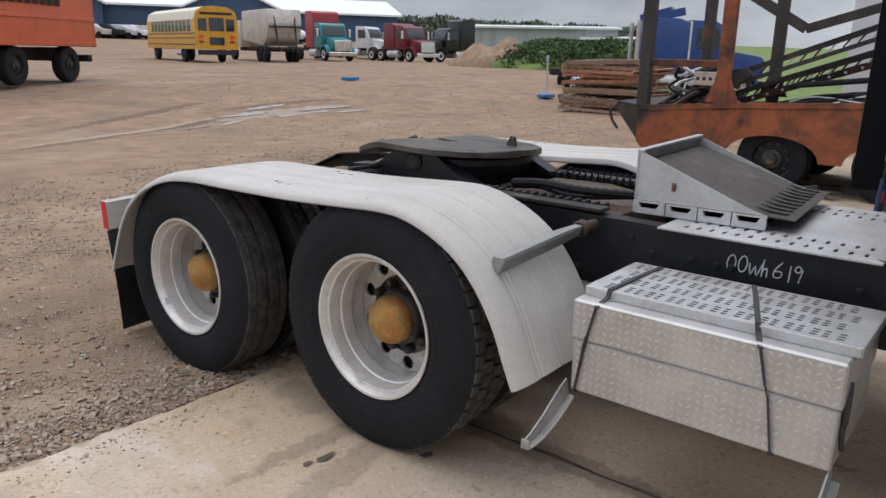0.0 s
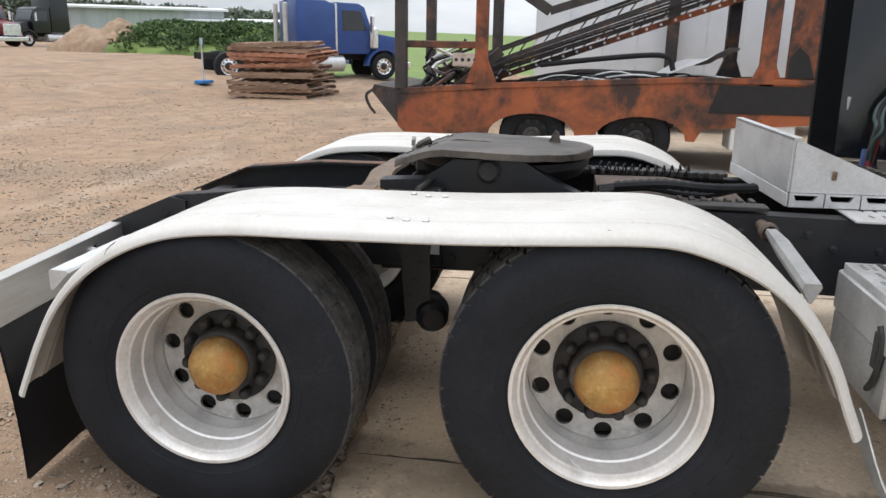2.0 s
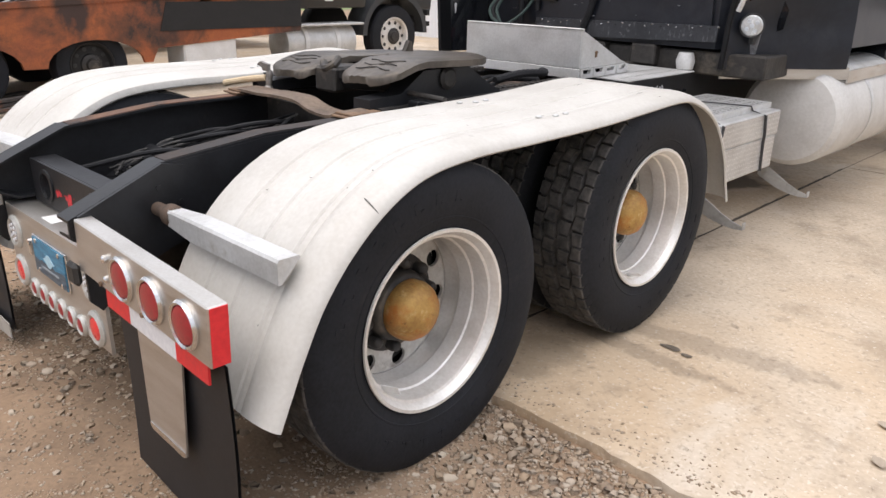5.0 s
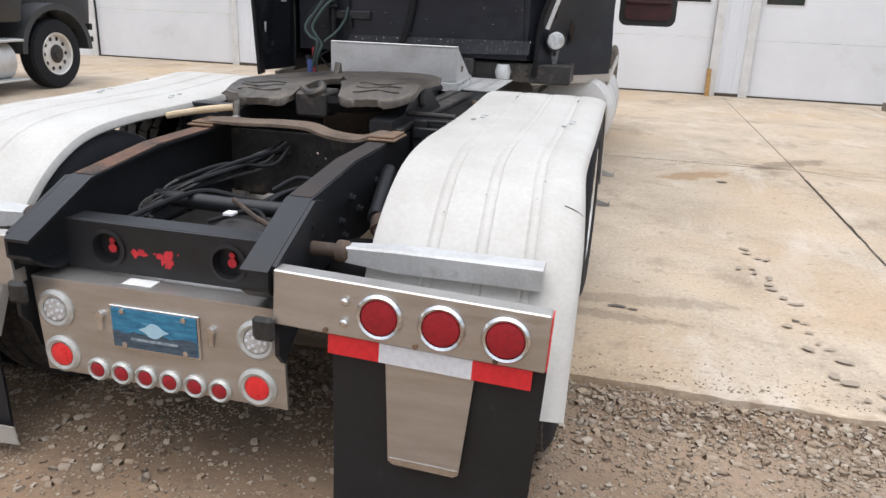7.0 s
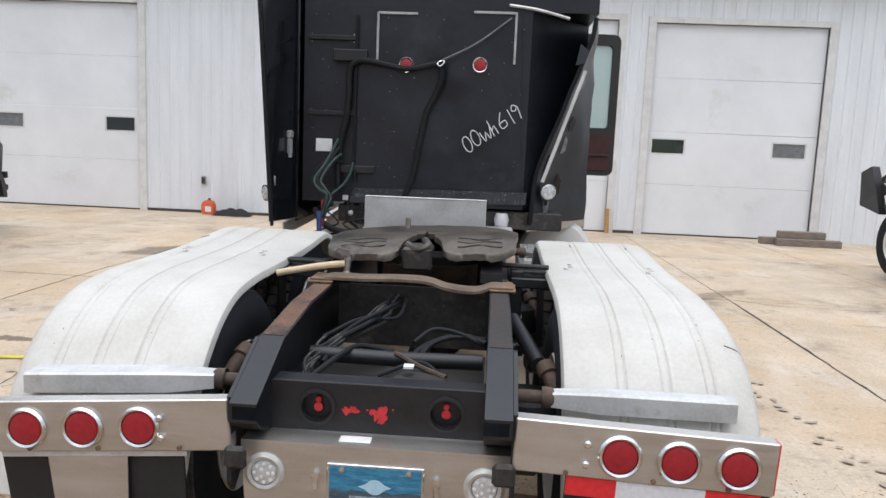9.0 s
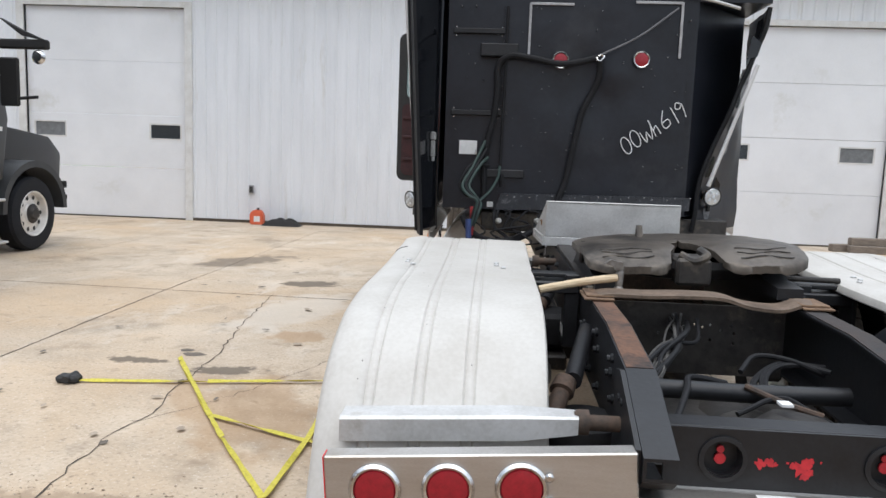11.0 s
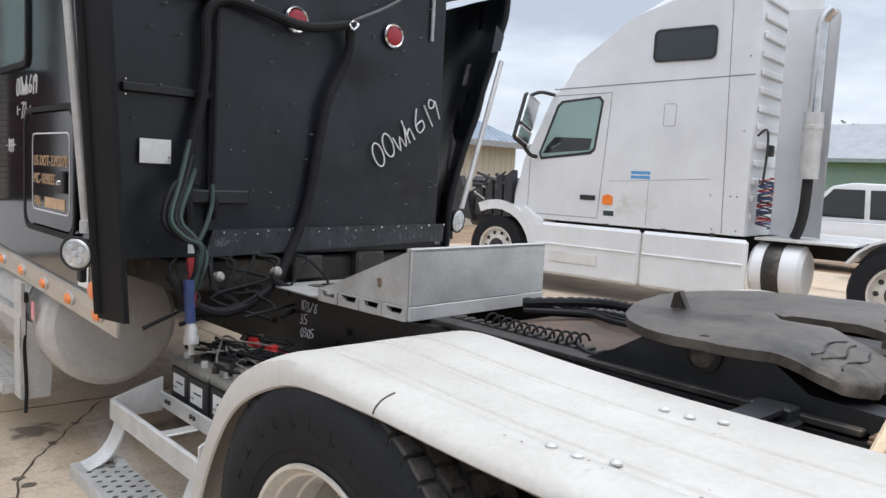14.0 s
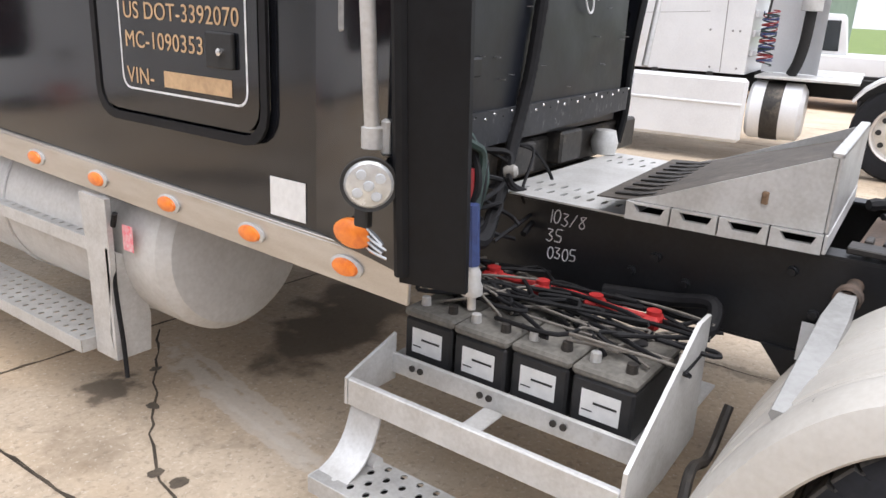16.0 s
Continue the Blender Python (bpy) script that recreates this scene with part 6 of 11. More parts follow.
ramp = thing("step_box", "wedge-shaped aluminium tread box on the frame deck", "step box",
             at=Matrix.Translation((-0.097, 1.343, -0.008)) @ Matrix.Rotation(radians(3.3), 4, "Z") @ Matrix.Translation((0.075, -1.345, 0)))
RX0, RX1, RY0, RY1, RZ0 = -0.475, 0.325, 1.345, 1.93, 0.978
bm = B()
box(bm, RX0, RX1, RY0, RY0 + 0.012, RZ0 + 0.055, 1.245, 0.003)
box(bm, RX0, RX1, RY0, RY0 + 0.03, 1.229, 1.2455, 0.003)
part("rear_panel", bm, M_TREADPL, ramp, "checker plate back panel")
bm = B()
tread_bars(bm, plane_m((RX0 + 0.01, RY0 - 0.0002, RZ0 + 0.065), (1, 0, 0), (0, 0, 1)), RX1 - RX0 - 0.02, 0.165, pitch=0.024, size=0.010, lift=0.0007)
tagged(part("tread_pattern", bm, M_TREADPL, ramp), kind="stuff")
for x in (RX0, RX1 - 0.006):
    bm = B()
    prism(bm, [(RY0 + 0.0125, RZ0 + 0.055), (RY0 + 0.0125, 1.23), (RY0 + 0.03, 1.23), (RY1 - 0.12, RZ0 + 0.075), (RY1 - 0.05, RZ0 + 0.055)], x, x + 0.006, "x")
    sp = part("side_panel", bm, M_ALU, ramp)
    bm = B()
    xo = x - 0.004 if x < 0 else x + 0.010
    box(bm, xo - 0.004, xo + 0.004, 1.502, 1.520, 1.085, 1.120, 0.003)
    revolve(bm, [(0.007, -0.008), (0.007, 0.008), (0, 0.009)], (xo, 1.511, 1.113), (-1 if x < 0 else 1, 0, 0), 10)
    part("latch", bm, M_RUST, ramp, "rusty keyhole latch")
    # slotted foot along the side
    xs0 = x - 0.012 if x < 0 else x - 0.004
    for k in range(4):
        y0 = RY0 + 0.01 + k * 0.133
        bm = B()
        holed(bm, [(y0, RZ0), (y0 + 0.128, RZ0), (y0 + 0.128, RZ0 + 0.053), (y0, RZ0 + 0.053)],
              [[(y0 + 0.025, RZ0 + 0.024), (y0 + 0.09, RZ0 + 0.024), (y0 + 0.105, RZ0 + 0.046), (y0 + 0.015, RZ0 + 0.046)]], 0.018,
              plane_m((xs0 + (0.02 if x > 0 else 0.018), 0, 0), (0, 1, 0), (0, 0, 1)))
        part("slotted_foot", bm, M_ALU, ramp)
# void-black sheet stands for the shade inside the box
bm = B()
box(bm, RX0 + 0.02, RX1 - 0.02, RY0 + 0.01, RY0 + 0.52, RZ0, RZ0 + 0.004)
part("floor_sheet", bm, M_DARK, ramp)
bm = B()
box(bm, RX0 - 0.002, RX1 + 0.002, RY0 - 0.002, RY0 + 0.008, RZ0, RZ0 + 0.053, 0.002)
part("rear_foot", bm, M_ALU, ramp)
bm = B()
pr = [(RY0 + 0.02, 1.195), (RY1 - 0.06, RZ0 + 0.056), (RY1 + 0.05, RZ0 + 0.050), (RY1 + 0.05, RZ0 + 0.046), (RY1 - 0.06, RZ0 + 0.050), (RY0 + 0.02, 1.187)]
prism(bm, pr, RX0 + 0.0065, RX1 - 0.0065, "x")
part("ramp_panel", bm, mat("dirty_ramp", (0.115, 0.10, 0.085), (0.06, 0.052, 0.045), 0.6, 0.2, scale=9, bump=0.35, stain=(0.20, 0.18, 0.155), stain_scale=4, stain_at=0.6), ramp, "dirty sloping ramp sheet")
for k in range(9):
    bm = B()
    prism(bm, [(RY1 - 0.11, RZ0 + 0.074), (RY1 - 0.07, RZ0 + 0.066), (RY1 + 0.01, RZ0 + 0.058), (RY1 + 0.01, RZ0 + 0.0525), (RY1 - 0.11, RZ0 + 0.071)], RX0 + 0.05 + k * 0.08, RX0 + 0.085 + k * 0.08, "x")
    part("grip_tooth", bm, M_GREASE, ramp)

# right-hand side box with step
M_TANKDUST = mat("dull_bent_aluminium", (0.44, 0.43, 0.41), (0.32, 0.31, 0.29), 0.55, 0.5, scale=9, bump=0.15)
BY0, BY1, BX0, BX1, BZ0, BZ1 = 1.515, 2.365, 0.55, 1.045, 0.46, 0.80
sb = part("side_box", box(B(), BX0, BX1, BY0, BY1, BZ0, 0.653, 0.006), M_TREADPL, truck, "aluminium checker plate side box")
bm = B()
box(bm, BX0 - 0.005, BX1 + 0.007, BY0 - 0.006, BY1 + 0.006, 0.656, BZ1, 0.007)
part("box_lid", bm, M_TREADPL, sb)
for m, w, h in ((plane_m((BX1 + 0.0004, BY0 + 0.01, BZ0 + 0.005), (0, 1, 0), (0, 0, 1)), BY1 - BY0 - 0.02, 0.185),
                (plane_m((BX1 + 0.0074, BY0, 0.662), (0, 1, 0), (0, 0, 1)), BY1 - BY0, 0.130),
                (plane_m((BX1 - 0.01, BY0 - 0.0004, BZ0 + 0.005), (-1, 0, 0), (0, 0, 1)), 0.46, 0.185)):
    tagged(part("tread_pattern", tread_bars(B(), m, w, h, pitch=0.026, size=0.0130, lift=0.0014), M_TREADBAR, sb), kind="stuff")
hs = []
for i in range(4):
    for j in range(11):
        for q in (-0.024, 0.0, 0.024):
            hs.append(ring_pts(0.625 + i * 0.10 + q, 1.56 + j * 0.074 + (0.022 if i % 2 else 0), 0.0082, 0.0125, 8))
            hs.append(ring_pts(0.625 + i * 0.10 + q, 1.592 + j * 0.074 + (0.022 if i % 2 else 0), 0.0082, 0.0105, 8)) if j < 10 else None
PX0, PX1, PY0, PY1, PZ = 0.575, 0.980, 1.52, 2.385, 0.832
bm = B()
holed(bm, [(PX0, PY0), (PX1, PY0), (PX1, PY1), (PX0, PY1)], hs, 0.004, Matrix.Translation((0, 0, PZ)))
st = part("step_plate", bm, M_TREADPL, sb, "perforated aluminium step plate")
bm = B()
box(bm, PX1 + 0.0005, PX1 + 0.005, PY0, PY1, 0.801, PZ, 0.001)
box(bm, PX0, PX1, PY0 - 0.004, PY0 - 0.0005, 0.801, PZ, 0.001)
box(bm, PX0, PX1, PY1 + 0.0005, PY1 + 0.004, 0.801, PZ, 0.001)
part("step_edge", bm, M_ALU, sb)
# black pan added so the slots above it look shaded
bm = B()
box(bm, PX0 + 0.01, PX1 - 0.005, PY0 + 0.01, PY1 - 0.01, 0.8035, 0.808)
part("step_shadow_pan", bm, M_INK, sb)
for yb, y0, y2, yl in ((1.625, 1.61, 1.60, 1.535), (1.97, 2.10, 2.135, 2.20)):
    bm = B()
    pts = [(PX0 + 0.01, yb, PZ + 0.003), (0.78, (yb + y0) / 2, PZ + 0.006), (PX1 + 0.002, y0, PZ + 0.005), (PX1 + 0.012, y0 + (y2 - y0) * 0.2, PZ - 0.02), (BX1 + 0.014, y2, BZ1 - 0.01),
           (BX1 + 0.014, y2 + (yl - y2) * 0.4, 0.68), (BX1 + 0.008, y2 + (yl - y2) * 0.6, 0.63), (BX1 + 0.006, yl, BZ0 + 0.002), (BX1 - 0.06, yl, BZ0 - 0.006)]
    for a, b in zip(pts, pts[1:]):
        d = Vector(b) - Vector(a)
        m = Matrix.Translation(a) @ d.to_track_quat("X", "Z").to_matrix().to_4x4()
        box(bm, -0.002, d.length + 0.002, -0.0085, 0.0085, -0.002, 0.002, m=m)
    part("rubber_strap", bm, M_STRAP, sb, "black rubber tie-down strap")
for y, x, z in ((BY1 + 0.004, 0.97, 0.64), (BY0 - 0.012, 0.97, 0.66)):
    bm = B()
    box(bm, x - 0.02, x + 0.02, y - 0.006, y + 0.010, z - 0.06, z + 0.06, 0.004)
    tube(bm, [(x, y, z + 0.08), (x + 0.03, y + 0.006, z + 0.02), (x + 0.02, y, z - 0.08), (x - 0.02, y, z - 0.14)], 0.010, 8, 5)
    part("lid_latch", bm, M_GREASE, sb)
for y in (1.475, 2.36):
    bm = B()
    top = [(1.0, 0.475), (1.035, 0.459), (1.10, 0.420), (1.17, 0.378), (1.23, 0.350), (1.285, 0.334)]
    low = [(1.288, 0.320), (1.24, 0.316), (1.18, 0.322), (1.10, 0.345), (1.03, 0.378), (0.98, 0.405)]
    prism(bm, top + low, y - 0.003, y + 0.003, "y")
    for (xa, za), (xb, zb) in zip(low, low[1:]):
        prism(bm, [(xa, za - 0.0005), (xa, za - 0.0045), (xb, zb - 0.0045), (xb, zb - 0.0005)], y - 0.003, y + 0.028, "y")
    box(bm, 1.283, 1.290, y - 0.003, y + 0.030, 0.318, 0.352, 0.002)
    part("step_hanger", bm, M_TANKDUST, sb, "bent dull aluminium step hanger")

# writing on the rails
M_R = plane_m((0.4325, 1.815, 0.83), (0, 1, 0.0), (0, 0, 1))
part("marker_writing", scrawl(B(), "00wh619", 0.062, M_R, 0.0028), M_CHALK, truck, "white handwritten stock number")
M_L = plane_m((-0.4325, 2.16, 0.875), (0, -1, -0.02), (0, 0, 1))
bm = B()
scrawl(bm, "103/8", 0.045, M_L, 0.0022)
part("marker_writing", bm, M_CHALK, truck)
bm = B()
scrawl(bm, "35", 0.045, plane_m((-0.4325, 2.16, 0.81), (0, -1, 0), (0, 0, 1)), 0.0022)
part("marker_writing", bm, M_CHALK, truck)
bm = B()
scrawl(bm, "0305", 0.04, plane_m((-0.4325, 2.15, 0.75), (0, -1, 0.1), (0, 0, 1)), 0.0022)
part("marker_writing", bm, M_CHALK, truck)

# white paper label on the frame bracket
part("label", decal(B(), plane_m((-0.4475, 1.345, 0.645), (0, -1, 0.0), (0, 0, 1)), 0.055, 0.115), M_PAPER, truck)
# left-hand battery tray and step
bt = part("battery_tray", B(), None, truck, "open aluminium battery tray with step")
bt.data.materials.append(M_ALU)
def tray_bar(*a, name="tray_bar", mt=M_ALU, bev=0.003):
    return part(name, box(B(), *a, bev), mt, bt)
tray_bar(-1.195, -1.175, 1.53, 2.345, 0.45, 0.532)
tray_bar(-0.995, -0.98, 1.56, 2.40, 0.475, 0.540)
tray_bar(-1.17, -1.0, 1.95, 2.01, 0.475, 0.485)
for y0, y1, zf in ((1.518, 1.529, 0.585), (2.346, 2.357, 0.532)):
    bm = B()
    prism(bm, [(-1.195, 0.45), (-1.195, zf), (-0.80, 0.815), (-0.72, 0.815), (-0.70, 0.45), (-0.94, 0.43)] if zf > 0.55 else [(-1.195, 0.45), (-1.195, zf), (-0.98, 0.60), (-0.98, 0.45)], y0, y1, "y")
    part("tray_side", bm, M_ALU, bt, "aluminium tray side plate")
tray_bar(-0.979, -0.45, 1.54, 2.40, 0.487, 0.497)
for y in (1.72, 1.95, 2.19):
    for k in (0, 0.03):
        bm = B()
        revolve(bm, [(0.010, 0), (0.010, 0.006), (0, 0.007)], (-0.995, y + 0.05 + k, 0.512), (-1, 0, 0), 8)
        part("bolt", bm, M_GREASE, bt)
hs = []
for i in range(4):
    for j in range(15):
        hs.append(ring_pts(-1.335 + i * 0.042 + 0.01, 1.52 + j * 0.056 + (0.028 if i % 2 else 0), 0.0125, 0.0095, 9))
bm = B()
holed(bm, [(-1.36, 1.49), (-1.18, 1.49), (-1.18, 2.37), (-1.36, 2.37)], hs, 0.004, Matrix.Translation((0.012, -0.025, 0.297)))
part("step_plate", bm, M_TREADPL, bt, "perforated aluminium step plate")
# black sheet added below the step, standing for the shade in its holes
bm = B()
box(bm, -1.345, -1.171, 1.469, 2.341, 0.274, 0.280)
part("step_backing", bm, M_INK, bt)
bm = B()
box(bm, -1.352, -1.3485, 1.465, 2.345, 0.247, 0.298, 0.001)
box(bm, -1.348, -1.168, 1.461, 1.4645, 0.247, 0.297, 0.001)
box(bm, -1.348, -1.168, 2.3455, 2.349, 0.247, 0.297, 0.001)
part("step_edge", bm, M_ALU, bt)
for y in (1.57, 2.29):
    bm = B()
    sp = smooth_path([(-1.165, 0, 0.465), (-1.18, 0, 0.43), (-1.205, 0, 0.37), (-1.25, 0, 0.32), (-1.32, 0, 0.293)], 4)
    rows = [[bm.verts.new((p.x + dx, y - 0.055 + yy, p.z)) for dx, yy in ((-0.004, 0), (-0.004, 0.11), (0.004, 0.11), (0.004, 0))] for p in sp]
    for a, b in zip(rows, rows[1:]):
        for k in range(4):
            bm.faces.new((a[k], a[(k + 1) % 4], b[(k + 1) % 4], b[k]))
    bm.faces.new(rows[0])
    bm.faces.new(rows[-1])
    part("step_hanger", bm, M_ALU, bt)
    bm = B()
    cyl(bm, (-1.19, y - 0.06, 0.30), (-1.19, y - 0.02, 0.30), 0.022, n=12)
    part("step_bolt", bm, M_ALU, bt)
bm = B()
tube(bm, [(-1.20, 1.47, 0.50), (-1.05, 1.44, 0.42), (-0.9, 1.46, 0.47), (-0.7, 1.47, 0.40), (-0.6, 1.46, 0.52)], 0.014, 8, 5)
part("bent_rod", bm, M_GREASE, bt)
bm = B()
prism(bm, [(0.665, 1.0), (0.665, 1.44), (0.40, 1.22)], -0.445, -0.433, "x", m=Matrix(((1, 0, 0, 0), (0, 0, 1, 0), (0, 1, 0, 0), (0, 0, 0, 1))))
part("gusset", bm, M_BLACK, truck)


def battery(at, k):
    b = thing("battery", "dusty black truck battery with a white label", "battery", "batteries in the side tray", at=at)
    part("case", box(B(), -0.165, 0.165, -0.086, 0.086, 0.0, 0.152, 0.008), M_BATT, b)
    part("cover", box(B(), -0.168, 0.168, -0.090, 0.090, 0.153, 0.180, 0.008), M_BATTTOP, b, "dusty grey battery cover")
    part("label", decal(B(), plane_m((-0.1656, 0.055, 0.045), (0, -1, 0), (0, 0, 1)), 0.108, 0.078), M_PAPER, b)
    bm = B()
    decal(bm, plane_m((-0.1675, 0.02, 0.088), (0, -1, 0), (0, 0, 1)), 0.065, 0.006)
    decal(bm, plane_m((-0.1675, 0.05, 0.065), (0, -1, 0), (0, 0, 1)), 0.03, 0.003)
    part("label_bar", bm, M_INK, b)
    for y in (-0.05, 0.05):
        bm = B()
        revolve(bm, [(0.016, 0), (0.014, 0.025), (0, 0.026)], (-0.11, y, 0.180), (0, 0, 1), 10)
        part("terminal", bm, M_ALU if y > 0 else M_GREASE, b)
    for q in range(3):
        bm = B()
        revolve(bm, [(0.022, 0), (0.022, 0.006), (0, 0.008)], (0.02 + 0.05 * q, 0.0, 0.180), (0, 0, 1), 12)
        part("cap", bm, M_BATT, b)
    return b


for k in range(4):
    battery((-0.793 + 0.008 * (k % 2), 1.692 + k * 0.187, 0.498), k)
# cables over the batteries
M_CABLEG = mat("dusty_grey_cable", (0.22, 0.20, 0.175), (0.12, 0.11, 0.10), 0.7, scale=20)
rnd = random.Random(31)
for k in range(40):
    y0 = 1.60 + 0.76 * rnd.random()
    x0 = -0.91 + 0.32 * rnd.random()
    pts = [(x0, y0, 0.690)]
    for q in range(4):
        pts.append((x0 + rnd.uniform(-0.05, 0.16), y0 + (q + 1) * rnd.uniform(-0.12, 0.14), 0.697 + rnd.uniform(0.0, 0.045)))
    bm = tube(B(), [(max(-0.95, min(-0.5, x)), max(1.52, min(2.34, y)), z) for x, y, z in pts], 0.0066 if k % 3 else 0.0042, 7, 5)
    single("battery_cable", bm, M_HOSE if k % 3 else M_CABLEG, "black battery cable lying over the batteries", "cable", "battery cables")
bm = B()
tube(bm, [(-0.60, 2.30, 0.710), (-0.63, 2.16, 0.725), (-0.60, 2.0, 0.720), (-0.64, 1.82, 0.725), (-0.60, 1.66, 0.710)], 0.013, 8, 6)
for y in (2.24, 2.06, 1.88, 1.70):
    box(bm, -0.655, -0.590, y - 0.026, y + 0.026, 0.693, 0.733, 0.008)
    revolve(bm, [(0.022, 0), (0.022, 0.016), (0, 0.018)], (-0.62, y, 0.729), (0, 0, 1), 12)
single("battery_cable", bm, M_REDTERM, "red battery cable with red terminal covers", "cable", "battery cables")
bm = tube(B(), [(-0.52, 1.9, 0.725), (-0.49, 1.7, 0.74), (-0.52, 1.57, 0.77), (-0.58, 1.55, 0.72), (-0.66, 1.56, 0.725)], 0.022, 9, 6)
single("battery_cable", bm, M_HOSE, "thick black cable curving over the last battery", "cable", "battery cables")

# ---- sleeper and cab ----
SY = 2.40
sl = part("sleeper", B(), None, truck, "black sleeper cab with dusty rear wall")
sl.data.materials.append(M_SLEEPBACK)


def sp_part(name, bm, mt, label="", angle=32):
    return part(name, bm, mt, sl, label, angle)


bm = B()
prism(bm, [(-1.19, SY), (0.58, SY), (1.075, 2.98), (1.075, 4.25), (-1.19, 4.25)], 1.10, 2.62, "z")
prism(bm, [(-1.19, 2.6205), (1.08, 2.6205), (1.08, 3.45), (0.9, 3.62), (-1.0, 3.62), (-1.19, 3.45)], SY, 4.25, "y")
sp_part("sleeper_body", bm, M_SLEEPBACK)
# inset rear panel, slightly tilted, with its dented skin
bm = B()
n = 44
grid = []
for j in range(n + 1):
    row = []
    for i in range(n + 1):
        u, v = i / n, j / n
        x = -0.785 + u * 1.275 + 0.06 * (1 - v) * u
        z = 1.215 + 0.025 * u + v * (1.355)
        dent = 0.024 * math.exp(-((u - 0.50) ** 2 + (v - 0.58) ** 2) * 22) - 0.020 * math.exp(-((u - 0.60) ** 2 * 60 + (v - 0.63) ** 2 * 110)) + 0.014 * math.exp(-((u - 0.48) ** 2 * 160 + (v - 0.66) ** 2 * 90)) + 0.007 * noise.noise((u * 4, v * 4, 2)) + 0.003 * noise.noise((u * 9, v * 9, 6))
        e = min(u, 1 - u, v, 1 - v)
        row.append(bm.verts.new((x, SY - 0.028 + dent * min(1, e * 12), z)))
    grid.append(row)
for a, b in zip(grid, grid[1:]):
    for i in range(n):
        bm.faces.new((a[i], a[i + 1], b[i + 1], b[i]))
rim = [grid[0], [r[-1] for r in grid], list(reversed(grid[-1])), list(reversed([r[0] for r in grid]))]
for line in rim:
    lo = [bm.verts.new((v.co.x, SY + 0.002, v.co.z)) for v in line]
    for i in range(len(line) - 1):
        bm.faces.new((line[i], line[i + 1], lo[i + 1], lo[i]))
sp_part("rear_panel", bm, M_SLEEPBACK, "dented black rear wall panel", 60)
# riveted lower band
bm = B()
prism(bm, [(-0.80, 1.10), (0.60, 1.145), (0.605, 1.24), (-0.765, 1.22)], SY - 0.045, SY - 0.030, "y")
band = sp_part("lower_band", bm, M_BAND, "scuffed grey riveted band")
for k in range(26):
    bm = B()
    x = -0.77 + k * 0.055
    revolve(bm, [(0.006, 0), (0.004, 0.003), (0, 0.004)], (x, SY - 0.045, 1.195 + (x + 0.77) * 0.020 + 0.012 * (k % 2)), (0, -1, 0), 6)
    sp_part("rivet", bm, M_CHROME if k % 3 else M_BLACK)
for pts in (((-0.606, 2.575), (-0.606, 2.19)), ((-0.606, 2.575), (-0.30, 2.585)), ((0.13, 2.60), (0.455, 2.605)), ((0.455, 2.605), (0.455, 2.22))):
    (x0, z0), (x1, z1) = pts
    bm = B()
    if abs(x1 - x0) > abs(z1 - z0):
        box(bm, x0, x1, SY - 0.046, SY - 0.034, z0 - 0.009, z0 + 0.009, 0.002)
    else:
        box(bm, x0 - 0.009, x0 + 0.009, SY - 0.046, SY - 0.034, z1, z0, 0.002)
    sp_part("corner_strip", bm, mat("grey_strip", (0.45, 0.45, 0.46), (0.30, 0.30, 0.31), 0.5, scale=9))
for x, z in ((-0.377, 2.187), (0.193, 2.206)):
    lamp(sl, x, SY - 0.040, z, 0.050, M_RED, "marker_lamp", bezel=M_CHROME, label="round red marker lamp in a chrome ring")
part("paper_notice", decal(B(), plane_m((-1.08, SY - 0.024, 1.498), (1, 0, 0), (0, 0, 1)), 0.130, 0.10), M_PAPER, sl, "white paper notice")
part("paper_notice", decal(B(), plane_m((-0.86, SY - 0.004, 1.115), (1, 0, 0), (0, 0, 1)), 0.045, 0.04), M_PAPER, sl)
part("marker_writing", scrawl(B(), "00wh619", 0.125, plane_m((0.125, SY - 0.044, 1.522), (0.78, 0, 0.56), (-0.3, 0, 1)), 0.0040, step=0.64), M_CHALK, sl, "white handwritten stock number")
# uprights, cross ribs and white fittings on the open left bay
for z in (2.38, 1.80):
    bm = B()
    box(bm, -1.15, -0.74, SY - 0.03, SY, z - 0.018, z + 0.018, 0.004)
    sp_part("cross_rib", bm, M_BLACK)
    for x in (-1.13, -0.80, -0.77):
        for dz in (-0.03, 0.03):
            bm = B()
            revolve(bm, [(0.006, 0), (0.004, 0.004), (0, 0.005)], (x, SY - 0.001, z + dz), (0, -1, 0), 6)
            sp_part("rivet", bm, M_CHROME)
bm = B()
box(bm, -0.95, -0.68, SY - 0.07, SY - 0.001, 2.20, 2.29, 0.006)
sp_part("bracket", bm, M_BLACK)
bm = B()
box(bm, -0.93, -0.60, SY - 0.055, SY - 0.030, 1.335, 1.395, 0.006)
sp_part("bracket", bm, M_BLACK)
bm = B()
tube(bm, [(-0.765, SY - 0.05, 2.55), (-0.768, SY - 0.05, 2.0), (-0.775, SY - 0.05, 1.42)], 0.010, 7, 3)
cyl(bm, (-0.765, SY - 0.05, 1.36), (-0.757, SY - 0.05, 1.27), 0.017, n=10)
sp_part("conduit", bm, M_HOSE)
bm = B()
box(bm, -1.285, -1.245, 2.235, 2.325, 1.585, 1.65, 0.012)
for y in (2.245, 2.285):
    box(bm, -1.28, -1.25, y, y + 0.028, 1.47, 1.586, 0.006)
    cyl(bm, (-1.262, y + 0.014, 1.475), (-1.262, y + 0.014, 1.44), 0.010, n=10)
